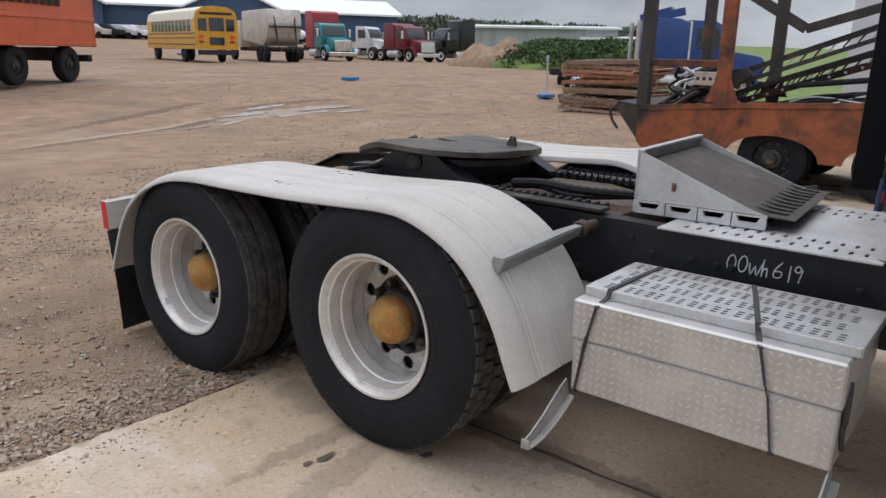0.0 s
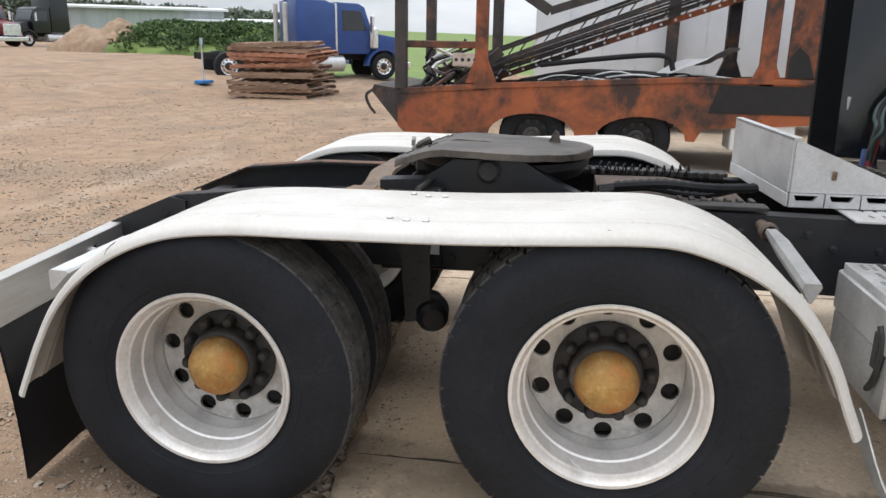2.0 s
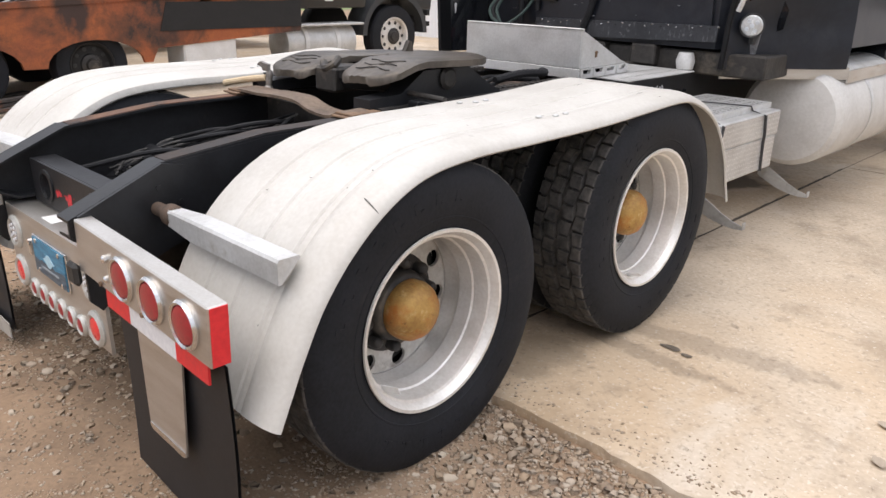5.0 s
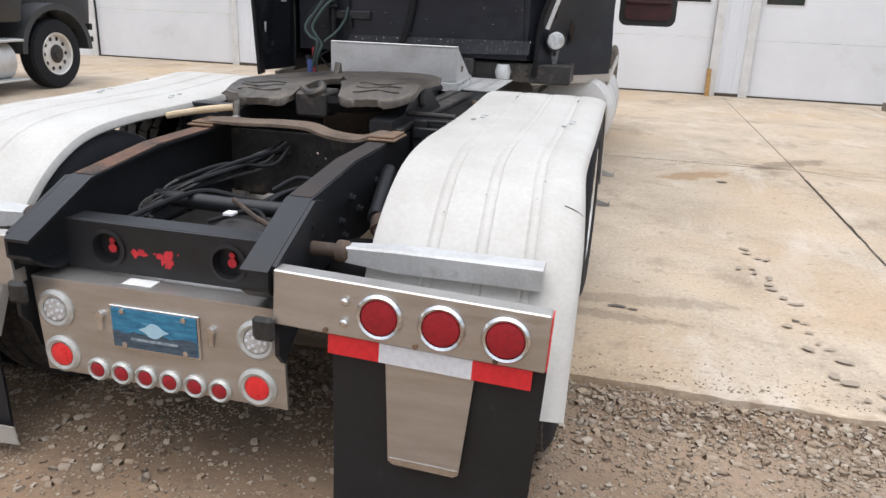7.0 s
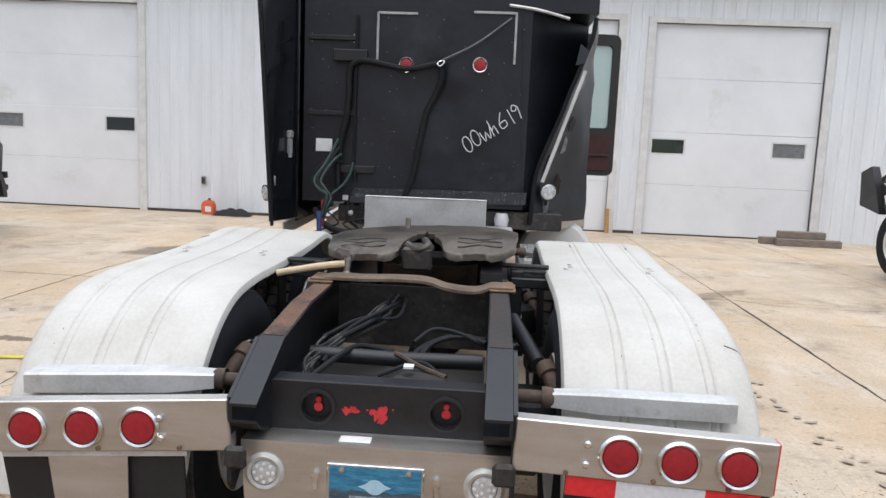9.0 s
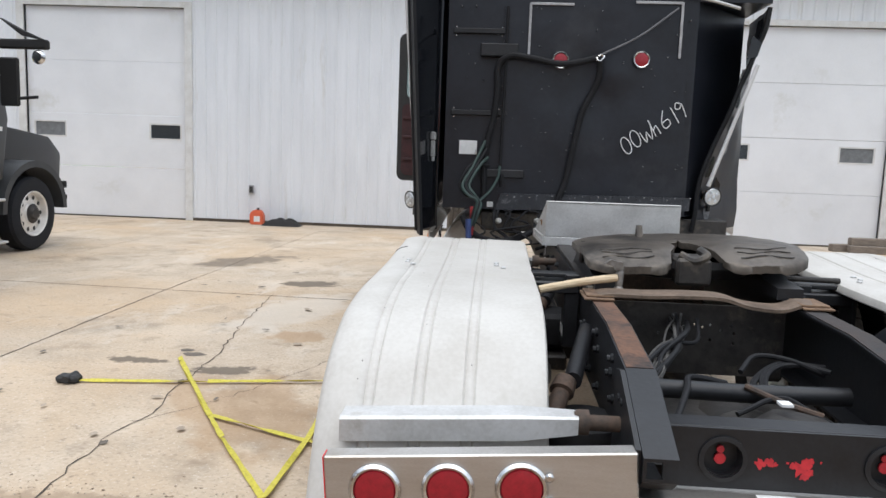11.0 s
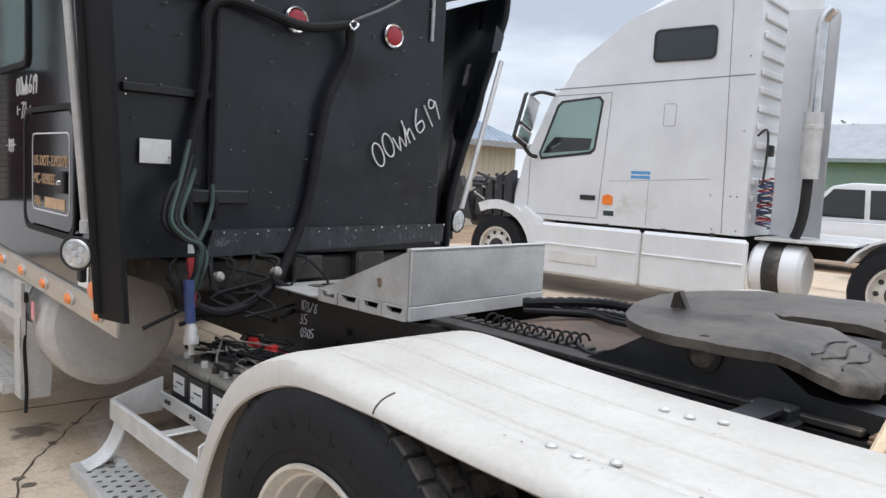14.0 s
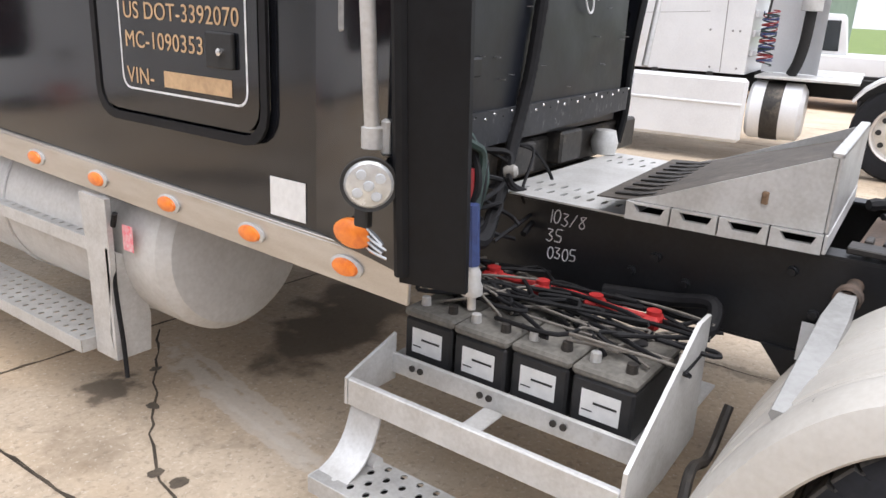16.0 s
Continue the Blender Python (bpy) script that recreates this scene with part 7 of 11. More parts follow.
sp_part("junction_block", bm, mat("grey_white_plastic", (0.34, 0.34, 0.335), (0.20, 0.20, 0.195), 0.5, scale=18), "broken pale plastic light block")
rnd = random.Random(8)
bm = B()
for k in range(80):
    x, z = rnd.uniform(-1.15, 0.53), rnd.uniform(1.15, 2.6)
    s = rnd.uniform(0.001, 0.0042)
    box(bm, x - s, x + s, SY - 0.0455, SY - 0.001, z - s * 0.6, z + s * 0.6)
tagged(sp_part("chipped_spots", bm, mat("chip_grey", (0.24, 0.24, 0.25), (0.14, 0.14, 0.145), 0.6)), kind="stuff")
M_SCUFFSILVER = mat("bare_scuffed_edge", (0.34, 0.34, 0.35), (0.14, 0.14, 0.15), 0.45, 0.4, scale=20)
# side extenders: left one flared outward, right one crumpled in across the corner
for side in (-1, 1):
    bm = B()
    n, k2 = 22, 6
    rows = []
    for j in range(n + 1):
        v = j / n
        row = []
        for i in range(k2 + 1):
            u = i / k2
            if side < 0:
                z = 0.953 + v * 2.35
                row.append((-1.25 - (0.088 + 0.062 * (z - 0.95)) * u ** 1.3, 2.41 - 0.36 * u, z))
            else:
                z = 0.99 + v * 1.60
                lean = 0.56 * max(0.0, v - 0.16) ** 1.1
                x = 1.14 - max(0.08, 0.50 - lean) * u
                y = 3.08 - 0.665 * u
                crush = 0.035 * noise.noise((v * 5, u * 2.2, 3)) + 0.018 * noise.noise((v * 13, u * 5, 8))
                row.append((x + crush * 0.7, y - abs(crush) - 0.02, z))
        rows.append(row)
    for off in (0.0, 0.012):
        g = [[bm.verts.new((x + off, y + (off if side > 0 else 0), z)) for x, y, z in r] for r in rows]
        for a, b in zip(g, g[1:]):
            for i in range(k2):
                bm.faces.new((a[i], a[i + 1], b[i + 1], b[i]))
    sp_part("side_extender", bm, M_SLEEPBACK if side > 0 else M_SLEEP, "crumpled black side fairing" if side > 0 else "black side fairing", 60)
    bm = B()
    tube(bm, [(rows[j][k2][0], rows[j][k2][1], rows[j][k2][2]) for j in range(0, n + 1, 2)], 0.018, 8, 3)
    sp_part("extender_edge", bm, mat("rubber_edge", (0.008, 0.0085, 0.010), (0.005, 0.005, 0.006), 0.5, spec=0.25, scale=14), "")
# rubber flap behind the left fairing
bm = B()
g = []
for j in range(13):
    z = 0.935 + 2.36 * j / 12
    f = 0.088 + 0.062 * (z - 0.95)
    g.append([bm.verts.new(p) for p in ((-1.25 - f - 0.004, 2.055, z), (-1.25 - f + 0.035, 1.90, z), (-1.25 - f + 0.055, 1.905, z), (-1.25 - f + 0.016, 2.06, z))])
for a, b in zip(g, g[1:]):
    for i in range(4):
        bm.faces.new((a[i], a[(i + 1) % 4], b[(i + 1) % 4], b[i]))
bm.faces.new(g[0])
bm.faces.new(g[-1])
sp_part("rubber_flap", bm, MATS["rubber_edge"], "black rubber fairing flap")
bm = B()
cyl(bm, (1.0, 2.36, 2.19), (0.72, 2.34, 1.33), 0.015, n=12)
sp_part("grab_bar", bm, M_ALU, "bent aluminium grab bar")
rnd = random.Random(12)
for k in range(9):
    bm = B()
    z = 1.04 + k * 0.17
    u = rnd.uniform(0.55, 0.98)
    lean = 0.56 * max(0.0, (z - 0.99) / 1.6 - 0.16) ** 1.1
    x, y = 1.14 - max(0.08, 0.50 - lean) * u, 3.08 - 0.665 * u - 0.062
    w = rnd.uniform(0.02, 0.05)
    prism(bm, [(x - w, z), (x + w * 0.5, z + 0.02), (x + w, z + rnd.uniform(0.10, 0.2)), (x - w * 0.4, z + rnd.uniform(0.12, 0.22))], y, y + 0.006, "y")
    sp_part("torn_panel", bm, M_SLEEP if k % 3 else M_SCUFFSILVER, "crumpled torn fairing sheet")
bm = B()
tube(bm, [(0.40, 2.37, 2.66), (0.62, 2.36, 2.63), (0.86, 2.40, 2.58)], 0.012, 6, 4)
sp_part("bent_moulding", bm, M_ALU, "bent bright roof moulding")
bm = B()
tube(bm, [(0.42, 2.33, 2.56), (0.16, 2.31, 2.36), (-0.10, 2.30, 2.225)], 0.008, 6, 4)
sp_part("tie_strap", bm, mat("grey_strap", (0.16, 0.16, 0.17), (0.10, 0.10, 0.105), 0.7), "grey strap holding the hose")
bm = B()
tube(bm, [(-0.10, 2.30, 2.225), (-0.13, 2.29, 2.20), (-0.11, 2.28, 2.18), (-0.08, 2.29, 2.21), (-0.10, 2.30, 2.225)], 0.006, 6, 4)
sp_part("hook", bm, M_CHROME)
big = [(-0.885, 2.32, 1.18), (-0.893, 2.34, 1.42), (-0.875, 2.345, 1.60), (-0.838, 2.345, 1.76), (-0.820, 2.345, 1.95), (-0.818, 2.345, 2.13), (-0.74, 2.335, 2.205), (-0.584, 2.32, 2.19), (-0.361, 2.31, 2.155), (-0.11, 2.31, 2.205)]
sp_part("air_hose", tube(B(), big, 0.0225, 10, 10, ribs=0.10), M_HOSE, "black ribbed cable hose")
big = [(-0.11, 2.31, 2.205), (-0.103, 2.33, 2.08), (-0.145, 2.345, 1.96), (-0.205, 2.345, 1.83), (-0.248, 2.345, 1.62), (-0.284, 2.345, 1.40), (-0.32, 2.345, 1.26), (-0.385, 2.34, 1.115), (-0.46, 2.32, 1.00),
       (-0.60, 2.27, 0.915), (-0.75, 2.20, 0.885), (-0.87, 2.16, 0.90), (-0.97, 2.14, 0.96), (-1.03, 2.17, 1.06)]
sp_part("air_hose", tube(B(), big, 0.0225, 10, 10, ribs=0.10), M_HOSE, "black ribbed cable hose")
for k, (dx, mt) in enumerate(((0.0, M_HOSEG), (0.022, M_HOSE), (0.046, M_HOSEG), (-0.018, M_HOSE))):
    pts = [(-0.89 + 0.012 * k, 2.33, 1.60 - 0.06 * k), (-0.965 + dx, 2.25, 1.42), (-1.035 + dx, 2.16 + 0.01 * k, 1.285), (-0.995 + dx, 2.125 + 0.01 * k, 1.215), (-0.93 + dx * 0.6, 2.115 + 0.01 * k, 1.175 - 0.5 * dx), (-0.94 + dx * 0.5, 2.11, 1.09), (-0.975 + dx * 0.4, 2.105 + 0.01 * k, 0.97)]
    sp_part("air_hose", tube(B(), pts, 0.0115, 7, 6), mt)
sp_part("air_hose", tube(B(), [(-0.775, 2.35, 1.42), (-0.79, 2.32, 1.33), (-0.84, 2.27, 1.24), (-0.91, 2.20, 1.17)], 0.010, 7, 6), M_HOSEG)
sp_part("air_hose", tube(B(), [(-0.96, 2.14, 1.13), (-0.955, 2.13, 1.05), (-0.962, 2.12, 0.97), (-0.965, 2.12, 0.93)], 0.019, 8, 5), M_HOSER, "red air hose")
sp_part("air_hose", tube(B(), [(-0.983, 2.104, 1.045), (-0.980, 2.100, 0.96), (-0.976, 2.096, 0.875)], 0.021, 8, 5), M_HOSEB, "blue air hose handle")
bm = B()
revolve(bm, [(0.014, 0), (0.024, 0.02), (0.024, 0.05), (0.030, 0.06), (0.030, 0.085), (0.012, 0.09), (0.012, 0.13), (0, 0.13)], (-0.975, 2.095, 0.876), (0.03, -0.02, -1), 12)
sp_part("hose_coupler", bm, M_ALU, "dull metal hose coupler")
rnd = random.Random(19)
for k in range(10):
    x0 = rnd.uniform(-1.0, -0.3)
    pts = [(x0, 2.36, 1.10)] + [(x0 + rnd.uniform(-0.12, 0.16) * (q + 1) * 0.5, 2.30 - 0.03 * q, 1.05 - 0.06 * q + rnd.uniform(-0.04, 0.04)) for q in range(4)]
    sp_part("wiring", tube(B(), pts, rnd.uniform(0.005, 0.013), 6, 5), M_HOSE)
for x, z in ((-0.50, 1.03), (-0.78, 1.02)):
    bm = B()
    revolve(bm, [(0.016, 0), (0.022, 0.015), (0.022, 0.035), (0.014, 0.045), (0, 0.045)], (x, 2.30, z), (0.4, -1, 0.2), 12)
    sp_part("valve", bm, M_TANKDUST)
bm = B()
box(bm, -0.9, 0.9, 2.42, 3.9, 0.94, 1.08, 0.01)
box(bm, -0.35, -0.18, 2.36, 2.50, 0.97, 1.09, 0.01)
box(bm, 0.02, 0.20, 2.36, 2.50, 0.97, 1.10, 0.01)
sp_part("sleeper_subframe", bm, M_GREASE)
# cab air springs and rear mount
bm = B()
revolve(bm, [(0, 0), (0.05, 0), (0.06, 0.05), (0.045, 0.10), (0, 0.10)], (0.42, 2.36, 0.97), (0, 0, 1), 14)
sp_part("cab_air_spring", bm, M_ALU)

# left flank: skin, hatch, lettering, skirt and lamps
LX = -1.238
bm = B()
box(bm, LX - 0.012, LX + 0.01, 2.40, 4.25, 0.93, 3.4, 0.004)
sp_part("side_skin", bm, M_SLEEP, "glossy black sleeper side")
HATCH_Y = -0.065
hatch_at = plane_m((LX - 0.024, HATCH_Y, 0.01), (0, -1, 0), (0, 0, 1))
bm = B()
holed(bm, round_rect(-3.43, -2.63, 1.145, 1.72, 0.09), [round_rect(-3.405, -2.655, 1.17, 1.695, 0.075)], -0.010, hatch_at)
sp_part("hatch_seal", bm, M_HOSE)
bm = B()
holed(bm, round_rect(-3.395, -2.665, 1.18, 1.685, 0.07), [], -0.006, hatch_at)
sp_part("hatch_door", bm, M_SLEEP, "black rounded luggage hatch")
bm = B()
holed(bm, round_rect(-3.28, -2.705, 1.245, 1.60, 0.04), [round_rect(-3.274, -2.711, 1.251, 1.594, 0.035)], -0.0015, plane_m((LX - 0.0305, HATCH_Y, 0.01), (0, -1, 0), (0, 0, 1)))
sp_part("pinstripe", bm, M_CHALK)
M_TXT = mat("gold_lettering", (0.62, 0.42, 0.24), (0.46, 0.30, 0.17), 0.5, scale=20)
for words, z in (("US DOT-3392070", 1.452), ("MC-1090353", 1.370), ("VIN-", 1.265)):
    bm = B()
    text_mesh(bm, words, 0.068, plane_m((LX - 0.0315, 3.255 + HATCH_Y, z + 0.01), (0, -1, 0), (0, 0, 1)), 0.0006, squeeze=0.99)
    sp_part("lettering", bm, M_TXT, "gold registration lettering")
bm = B()
box(bm, LX - 0.0323, LX - 0.0308, 2.77 + HATCH_Y, 3.07 + HATCH_Y, 1.276, 1.322)
sp_part("lettering_bar", bm, M_TXT)
bm = B()
box(bm, LX - 0.045, LX - 0.0305, 2.75 + HATCH_Y, 2.86 + HATCH_Y, 1.350, 1.445, 0.004)
sp_part("hatch_latch", bm, M_INK)
bm = B()
revolve(bm, [(0.012, 0), (0.010, 0.012), (0, 0.014)], (LX - 0.045, 2.79 + HATCH_Y, 1.395), (-1, 0, 0), 12)
sp_part("latch_key", bm, M_CHROME)
part("paper_notice", decal(B(), plane_m((LX - 0.0135, 2.582, 0.975), (0, -1, 0), (0, 0, 1)), 0.135, 0.107), M_PAPER, sl, "white paper square")
bm = B()
scrawl(bm, "00wh619", 0.085, plane_m((LX - 0.013, 3.58, 1.80), (0, -1, 0), (0, 0, 1)), 0.003)
sp_part("marker_writing", bm, M_CHALK)
bm = B()
scrawl(bm, "|-72-|", 0.075, plane_m((LX - 0.013, 3.58, 1.69), (0, -1, 0), (0, 0, 1)), 0.0022)
sp_part("marker_writing", bm, M_CHALK)
bm = B()
scrawl(bm, "-144-", 0.065, plane_m((LX - 0.013, 3.80, 1.52), (0, -1, 0), (0, 0, 1)), 0.003)
sp_part("marker_writing", bm, M_CHALK)
# sleeper side window
bm = B()
holed(bm, round_rect(-3.98, -3.34, 1.93, 2.62, 0.06), [round_rect(-3.95, -3.37, 1.96, 2.59, 0.05)], -0.014, plane_m((LX - 0.012, 0, 0), (0, -1, 0), (0, 0, 1)))
wn_s = sp_part("side_window", bm, M_HOSE, "sleeper side window with a black rubber frame")
bm = B()
holed(bm, round_rect(-3.95, -3.37, 1.96, 2.59, 0.05), [], -0.008, plane_m((LX - 0.012, 0, 0), (0, -1, 0), (0, 0, 1)))
part("pane", bm, mat("tinted_glass", (0.10, 0.13, 0.13), (0.08, 0.11, 0.11), 0.04, 0.6, spec=0.9, scale=2), wn_s, "tinted reflecting pane")
bm = B()
cyl(bm, (-1.357, 2.13, 1.255), (-1.481, 2.13, 2.75), 0.017, n=14)
revolve(bm, [(0.026, 0), (0.026, 0.045), (0.017, 0.05)], (-1.355, 2.13, 1.235), (0, 0, 1), 14)
box(bm, -1.352, -1.325, 2.09, 2.115, 1.22, 1.30, 0.006)
sp_part("grab_bar", bm, M_ALU, "pale aluminium grab bar")
bm = B()
box(bm, LX - 0.045, LX - 0.030, 2.09, 5.6, 0.845, 0.945, 0.003)
box(bm, LX - 0.045, LX - 0.012, 2.09, 5.6, 0.9455, 0.952, 0.002)
skirt = part("skirt_strip", bm, M_STEEL, truck, "stainless skirt strip with amber markers")
skirt.matrix_local = Matrix.Translation((0.020, 2.1, 0.892)) @ Matrix.Rotation(0.031, 4, "X") @ Matrix.Translation((0, -2.1, -0.895))
for y in (3.82, 3.42, 3.03, 2.65, 2.287, 4.22, 4.62):
    bm = B()
    m = Matrix.Translation((LX - 0.0455, y, 0.895)) @ Matrix.Diagonal((1, 2.1, 1.12, 1))
    revolve(bm, [(0.026, 0), (0.026, 0.006), (0.021, 0.009)], (0, 0, 0), (-1, 0, 0), 20)
    bmesh.ops.transform(bm, matrix=m, verts=bm.verts)
    part("lamp_ring", bm, M_ALU, skirt)
    bm = B()
    revolve(bm, [(0.021, 0.008), (0.019, 0.016), (0.010, 0.021), (0, 0.022)], (0, 0, 0), (-1, 0, 0), 20)
    bmesh.ops.transform(bm, matrix=m, verts=bm.verts)
    part("amber_marker", bm, M_ORANGE, skirt)
bm = B()
m = Matrix.Translation((-1.290, 2.240, 1.002)) @ Matrix.Diagonal((1, 1.75, 1.05, 1))
revolve(bm, [(0.036, 0), (0.034, 0.012), (0.018, 0.022), (0, 0.024)], (0, 0, 0), (-1, 0, 0), 24)
bmesh.ops.transform(bm, matrix=m, verts=bm.verts)
sp_part("amber_lamp", bm, M_ORANGE, "large amber oval lamp")
bm = B()
for k in range(4):
    tube(bm, [(-1.292, 2.205, 1.027 - 0.016 * k), (-1.308, 2.165, 1.017 - 0.014 * k), (-1.318, 2.125 - 0.015 * (k % 2), 1.002 - 0.010 * k)], 0.0045, 6, 4)
sp_part("flame_trim", bm, M_CHROME, "chrome flame lamp trim")


def work_lamp(x, y, z, d, sx=1):
    bm = B()
    revolve(bm, [(r * sx, h) for r, h in ((0.0, -0.07), (0.045, -0.07), (0.064, -0.02), (0.072, 0.0), (0.070, 0.006), (0.062, 0.002))], (x, y, z), d, 32)
    sp_part("work_lamp", bm, M_INK, "black round work lamp")
    bm = B()
    revolve(bm, [(r * sx, h) for r, h in ((0.063, 0.001), (0.055, 0.008), (0.03, 0.012), (0, 0.013))], (x, y, z), d, 28)
    sp_part("lamp_lens", bm, M_LENS)
    dl, ul, vl = frame_of(Vector(d).normalized())
    for q in range(5):
        rr = 0.0 if q == 4 else 0.033 * sx
        c = Vector((x, y, z)) + ul * (rr * math.cos(q * 1.571 + 0.6)) + vl * (rr * math.sin(q * 1.571 + 0.6)) + dl * (0.0128 if q == 4 else 0.0105)
        bm = B()
        revolve(bm, [(0.014 * sx, 0.0), (0.012 * sx, 0.003), (0, 0.004)], c, d, 12)
        sp_part("led_cell", bm, mat("led_cell_clear", (0.56, 0.60, 0.64), (0.44, 0.47, 0.50), 0.2, scale=30, coat=0.4))
    bm = B()
    dv = Vector(d).normalized()
    box(bm, x - 0.012 - dv.x * 0.04, x + 0.012 - dv.x * 0.04, y - 0.01 - dv.y * 0.05, y + 0.03 - dv.y * 0.05, z - 0.11, z - 0.03, 0.004)
    sp_part("lamp_bracket", bm, M_INK)


work_lamp(-1.40, 2.10, 1.165, (-0.76, -0.64, -0.1), 0.88)
work_lamp(0.780, 2.425, 1.251, (0.3, -1, -0.1))
bm = B()
tube(bm, [(0.73, 2.44, 1.07), (0.74, 2.45, 1.03), (0.76, 2.46, 1.0)], 0.014, 7, 4)
prism(bm, [(0.72, 2.455), (0.80, 2.535), (0.79, 2.55), (0.71, 2.47)], 0.985, 1.015, "z")
sp_part("amber_marker", bm, M_ORANGE, "broken amber marker")
bm = B()
prism(bm, [(0.625, 2.43), (1.16, 3.10), (1.148, 3.11), (0.613, 2.44)], 0.925, 1.0, "z")
box(bm, 1.148, 1.162, 3.11, 5.6, 0.90, 0.98, 0.003)
part("skirt_strip", bm, M_STEEL, truck, "bent stainless skirt strip")

# tanks, steps, stack, cab, front wheels
for side in (-1, 1):
    bm = B()
    revolve(bm, [(0, 0), (0.18, 0.006), (0.29, 0.03), (0.325, 0.07), (0.33, 0.12), (0.33, 1.50), (0.325, 1.55), (0.29, 1.59), (0, 1.62)], (side * 0.90, 3.12 if side < 0 else 2.9, 0.675), (0, 1, 0), 44)
    tk = part("fuel_tank", bm, mat("dusty_tank", (0.62, 0.61, 0.59), (0.50, 0.485, 0.46), 0.55, 0.15, scale=4, stain=(0.36, 0.33, 0.29), stain_scale=2.5, stain_at=0.62), truck, "dusty aluminium fuel tank")
    for y in (3.5, 4.2):
        bm = B()
        revolve(bm, [(0.332, 0), (0.338, 0.005), (0.338, 0.05), (0.332, 0.055)], (side * 0.90, y, 0.675), (0, 1, 0), 44)
        part("tank_strap", bm, M_ALU, tk)
bm = B()
prism(bm, [(3.36, 0.875), (3.36, 0.64), (3.40, 0.38), (3.38, 0.28), (3.50, 0.28), (3.50, 0.42), (3.50, 0.64), (3.52, 0.875)], -1.285, -1.265, "x")
prism(bm, [(-1.285, 0.28), (-1.285, 0.70), (-1.18, 0.64), (-1.14, 0.42), (-1.15, 0.28)], 3.37, 3.385, "y")
stp = part("step_bracket", bm, M_ALU, truck, "aluminium step bracket")
for z, x0, x1, y1 in ((0.71, -1.27, -1.06, 5.2), (0.330, -1.33, -1.13, 5.2)):
    hs = []
    for i in range(4):
        for j in range(26):
            hs.append(ring_pts(x0 + 0.03 + i * 0.045, 3.56 + j * 0.06 + (0.03 if i % 2 else 0), 0.0125, 0.0095, 8))
    bm = B()
    holed(bm, [(x0, 3.52), (x1, 3.52), (x1, y1), (x0, y1)], hs, 0.004, Matrix.Translation((0, 0, z)))
    part("step_plate", bm, M_TREADPL, stp, "perforated aluminium step plate")
    bm = B()
    box(bm, x0 - 0.004, x0 - 0.0005, 3.52, y1, z - 0.05, z, 0.001)
    box(bm, x0, x1, 3.516, 3.5195, z - 0.05, z, 0.001)
    part("step_edge", bm, M_ALU, stp)
bm = B()
tube(bm, [(-1.26, 3.50, 0.86), (-1.27, 3.42, 0.80), (-1.262, 3.38, 0.70), (-1.268, 3.37, 0.55), (-1.262, 3.36, 0.35), (-1.27, 3.34, 0.22)], 0.0085, 8, 5)
tube(bm, [(-1.262, 3.36, 0.78), (-1.27, 3.33, 0.83)], 0.010, 6, 2)
part("hanging_strap", bm, M_HOSE, truck, "black strap hanging from the skirt")
bm = B()
decal(bm, plane_m((-1.2475, 3.33, 0.70), (0, -1, 0), (0, 0, 1)), 0.06, 0.09)
part("red_tag", bm, mat("red_white_tag", (0.85, 0.16, 0.20), (0.80, 0.60, 0.60), 0.6, scale=40), truck)
bm = B()
revolve(bm, [(0.0, 0), (0.112, 0), (0.118, 0.02), (0.118, 2.2), (0, 2.2)], (-1.277, 4.45, 1.24), (0, 0, 1), 28)
stk = part("exhaust_stack", bm, mat("dull_pierced_shield", (0.60, 0.59, 0.58), (0.40, 0.39, 0.385), 0.32, 0.85, scale=9, bump=0.05), truck, "chrome exhaust stack with pierced heat shield")
bm = B()
for j in range(60):
    for i in range(9):
        a = radians(135 + i * 15 + (7.5 if j % 2 else 0))
        c, s = math.cos(a), math.sin(a)
        revolve(bm, [(0.0065, 0.0), (0, 0.0010)], (-1.277 + 0.1180 * c, 4.45 + 0.1180 * s, 1.33 + j * 0.034), (c, s, 0), 6)
tagged(part("pierced_pattern", bm, M_INK, stk), kind="stuff")
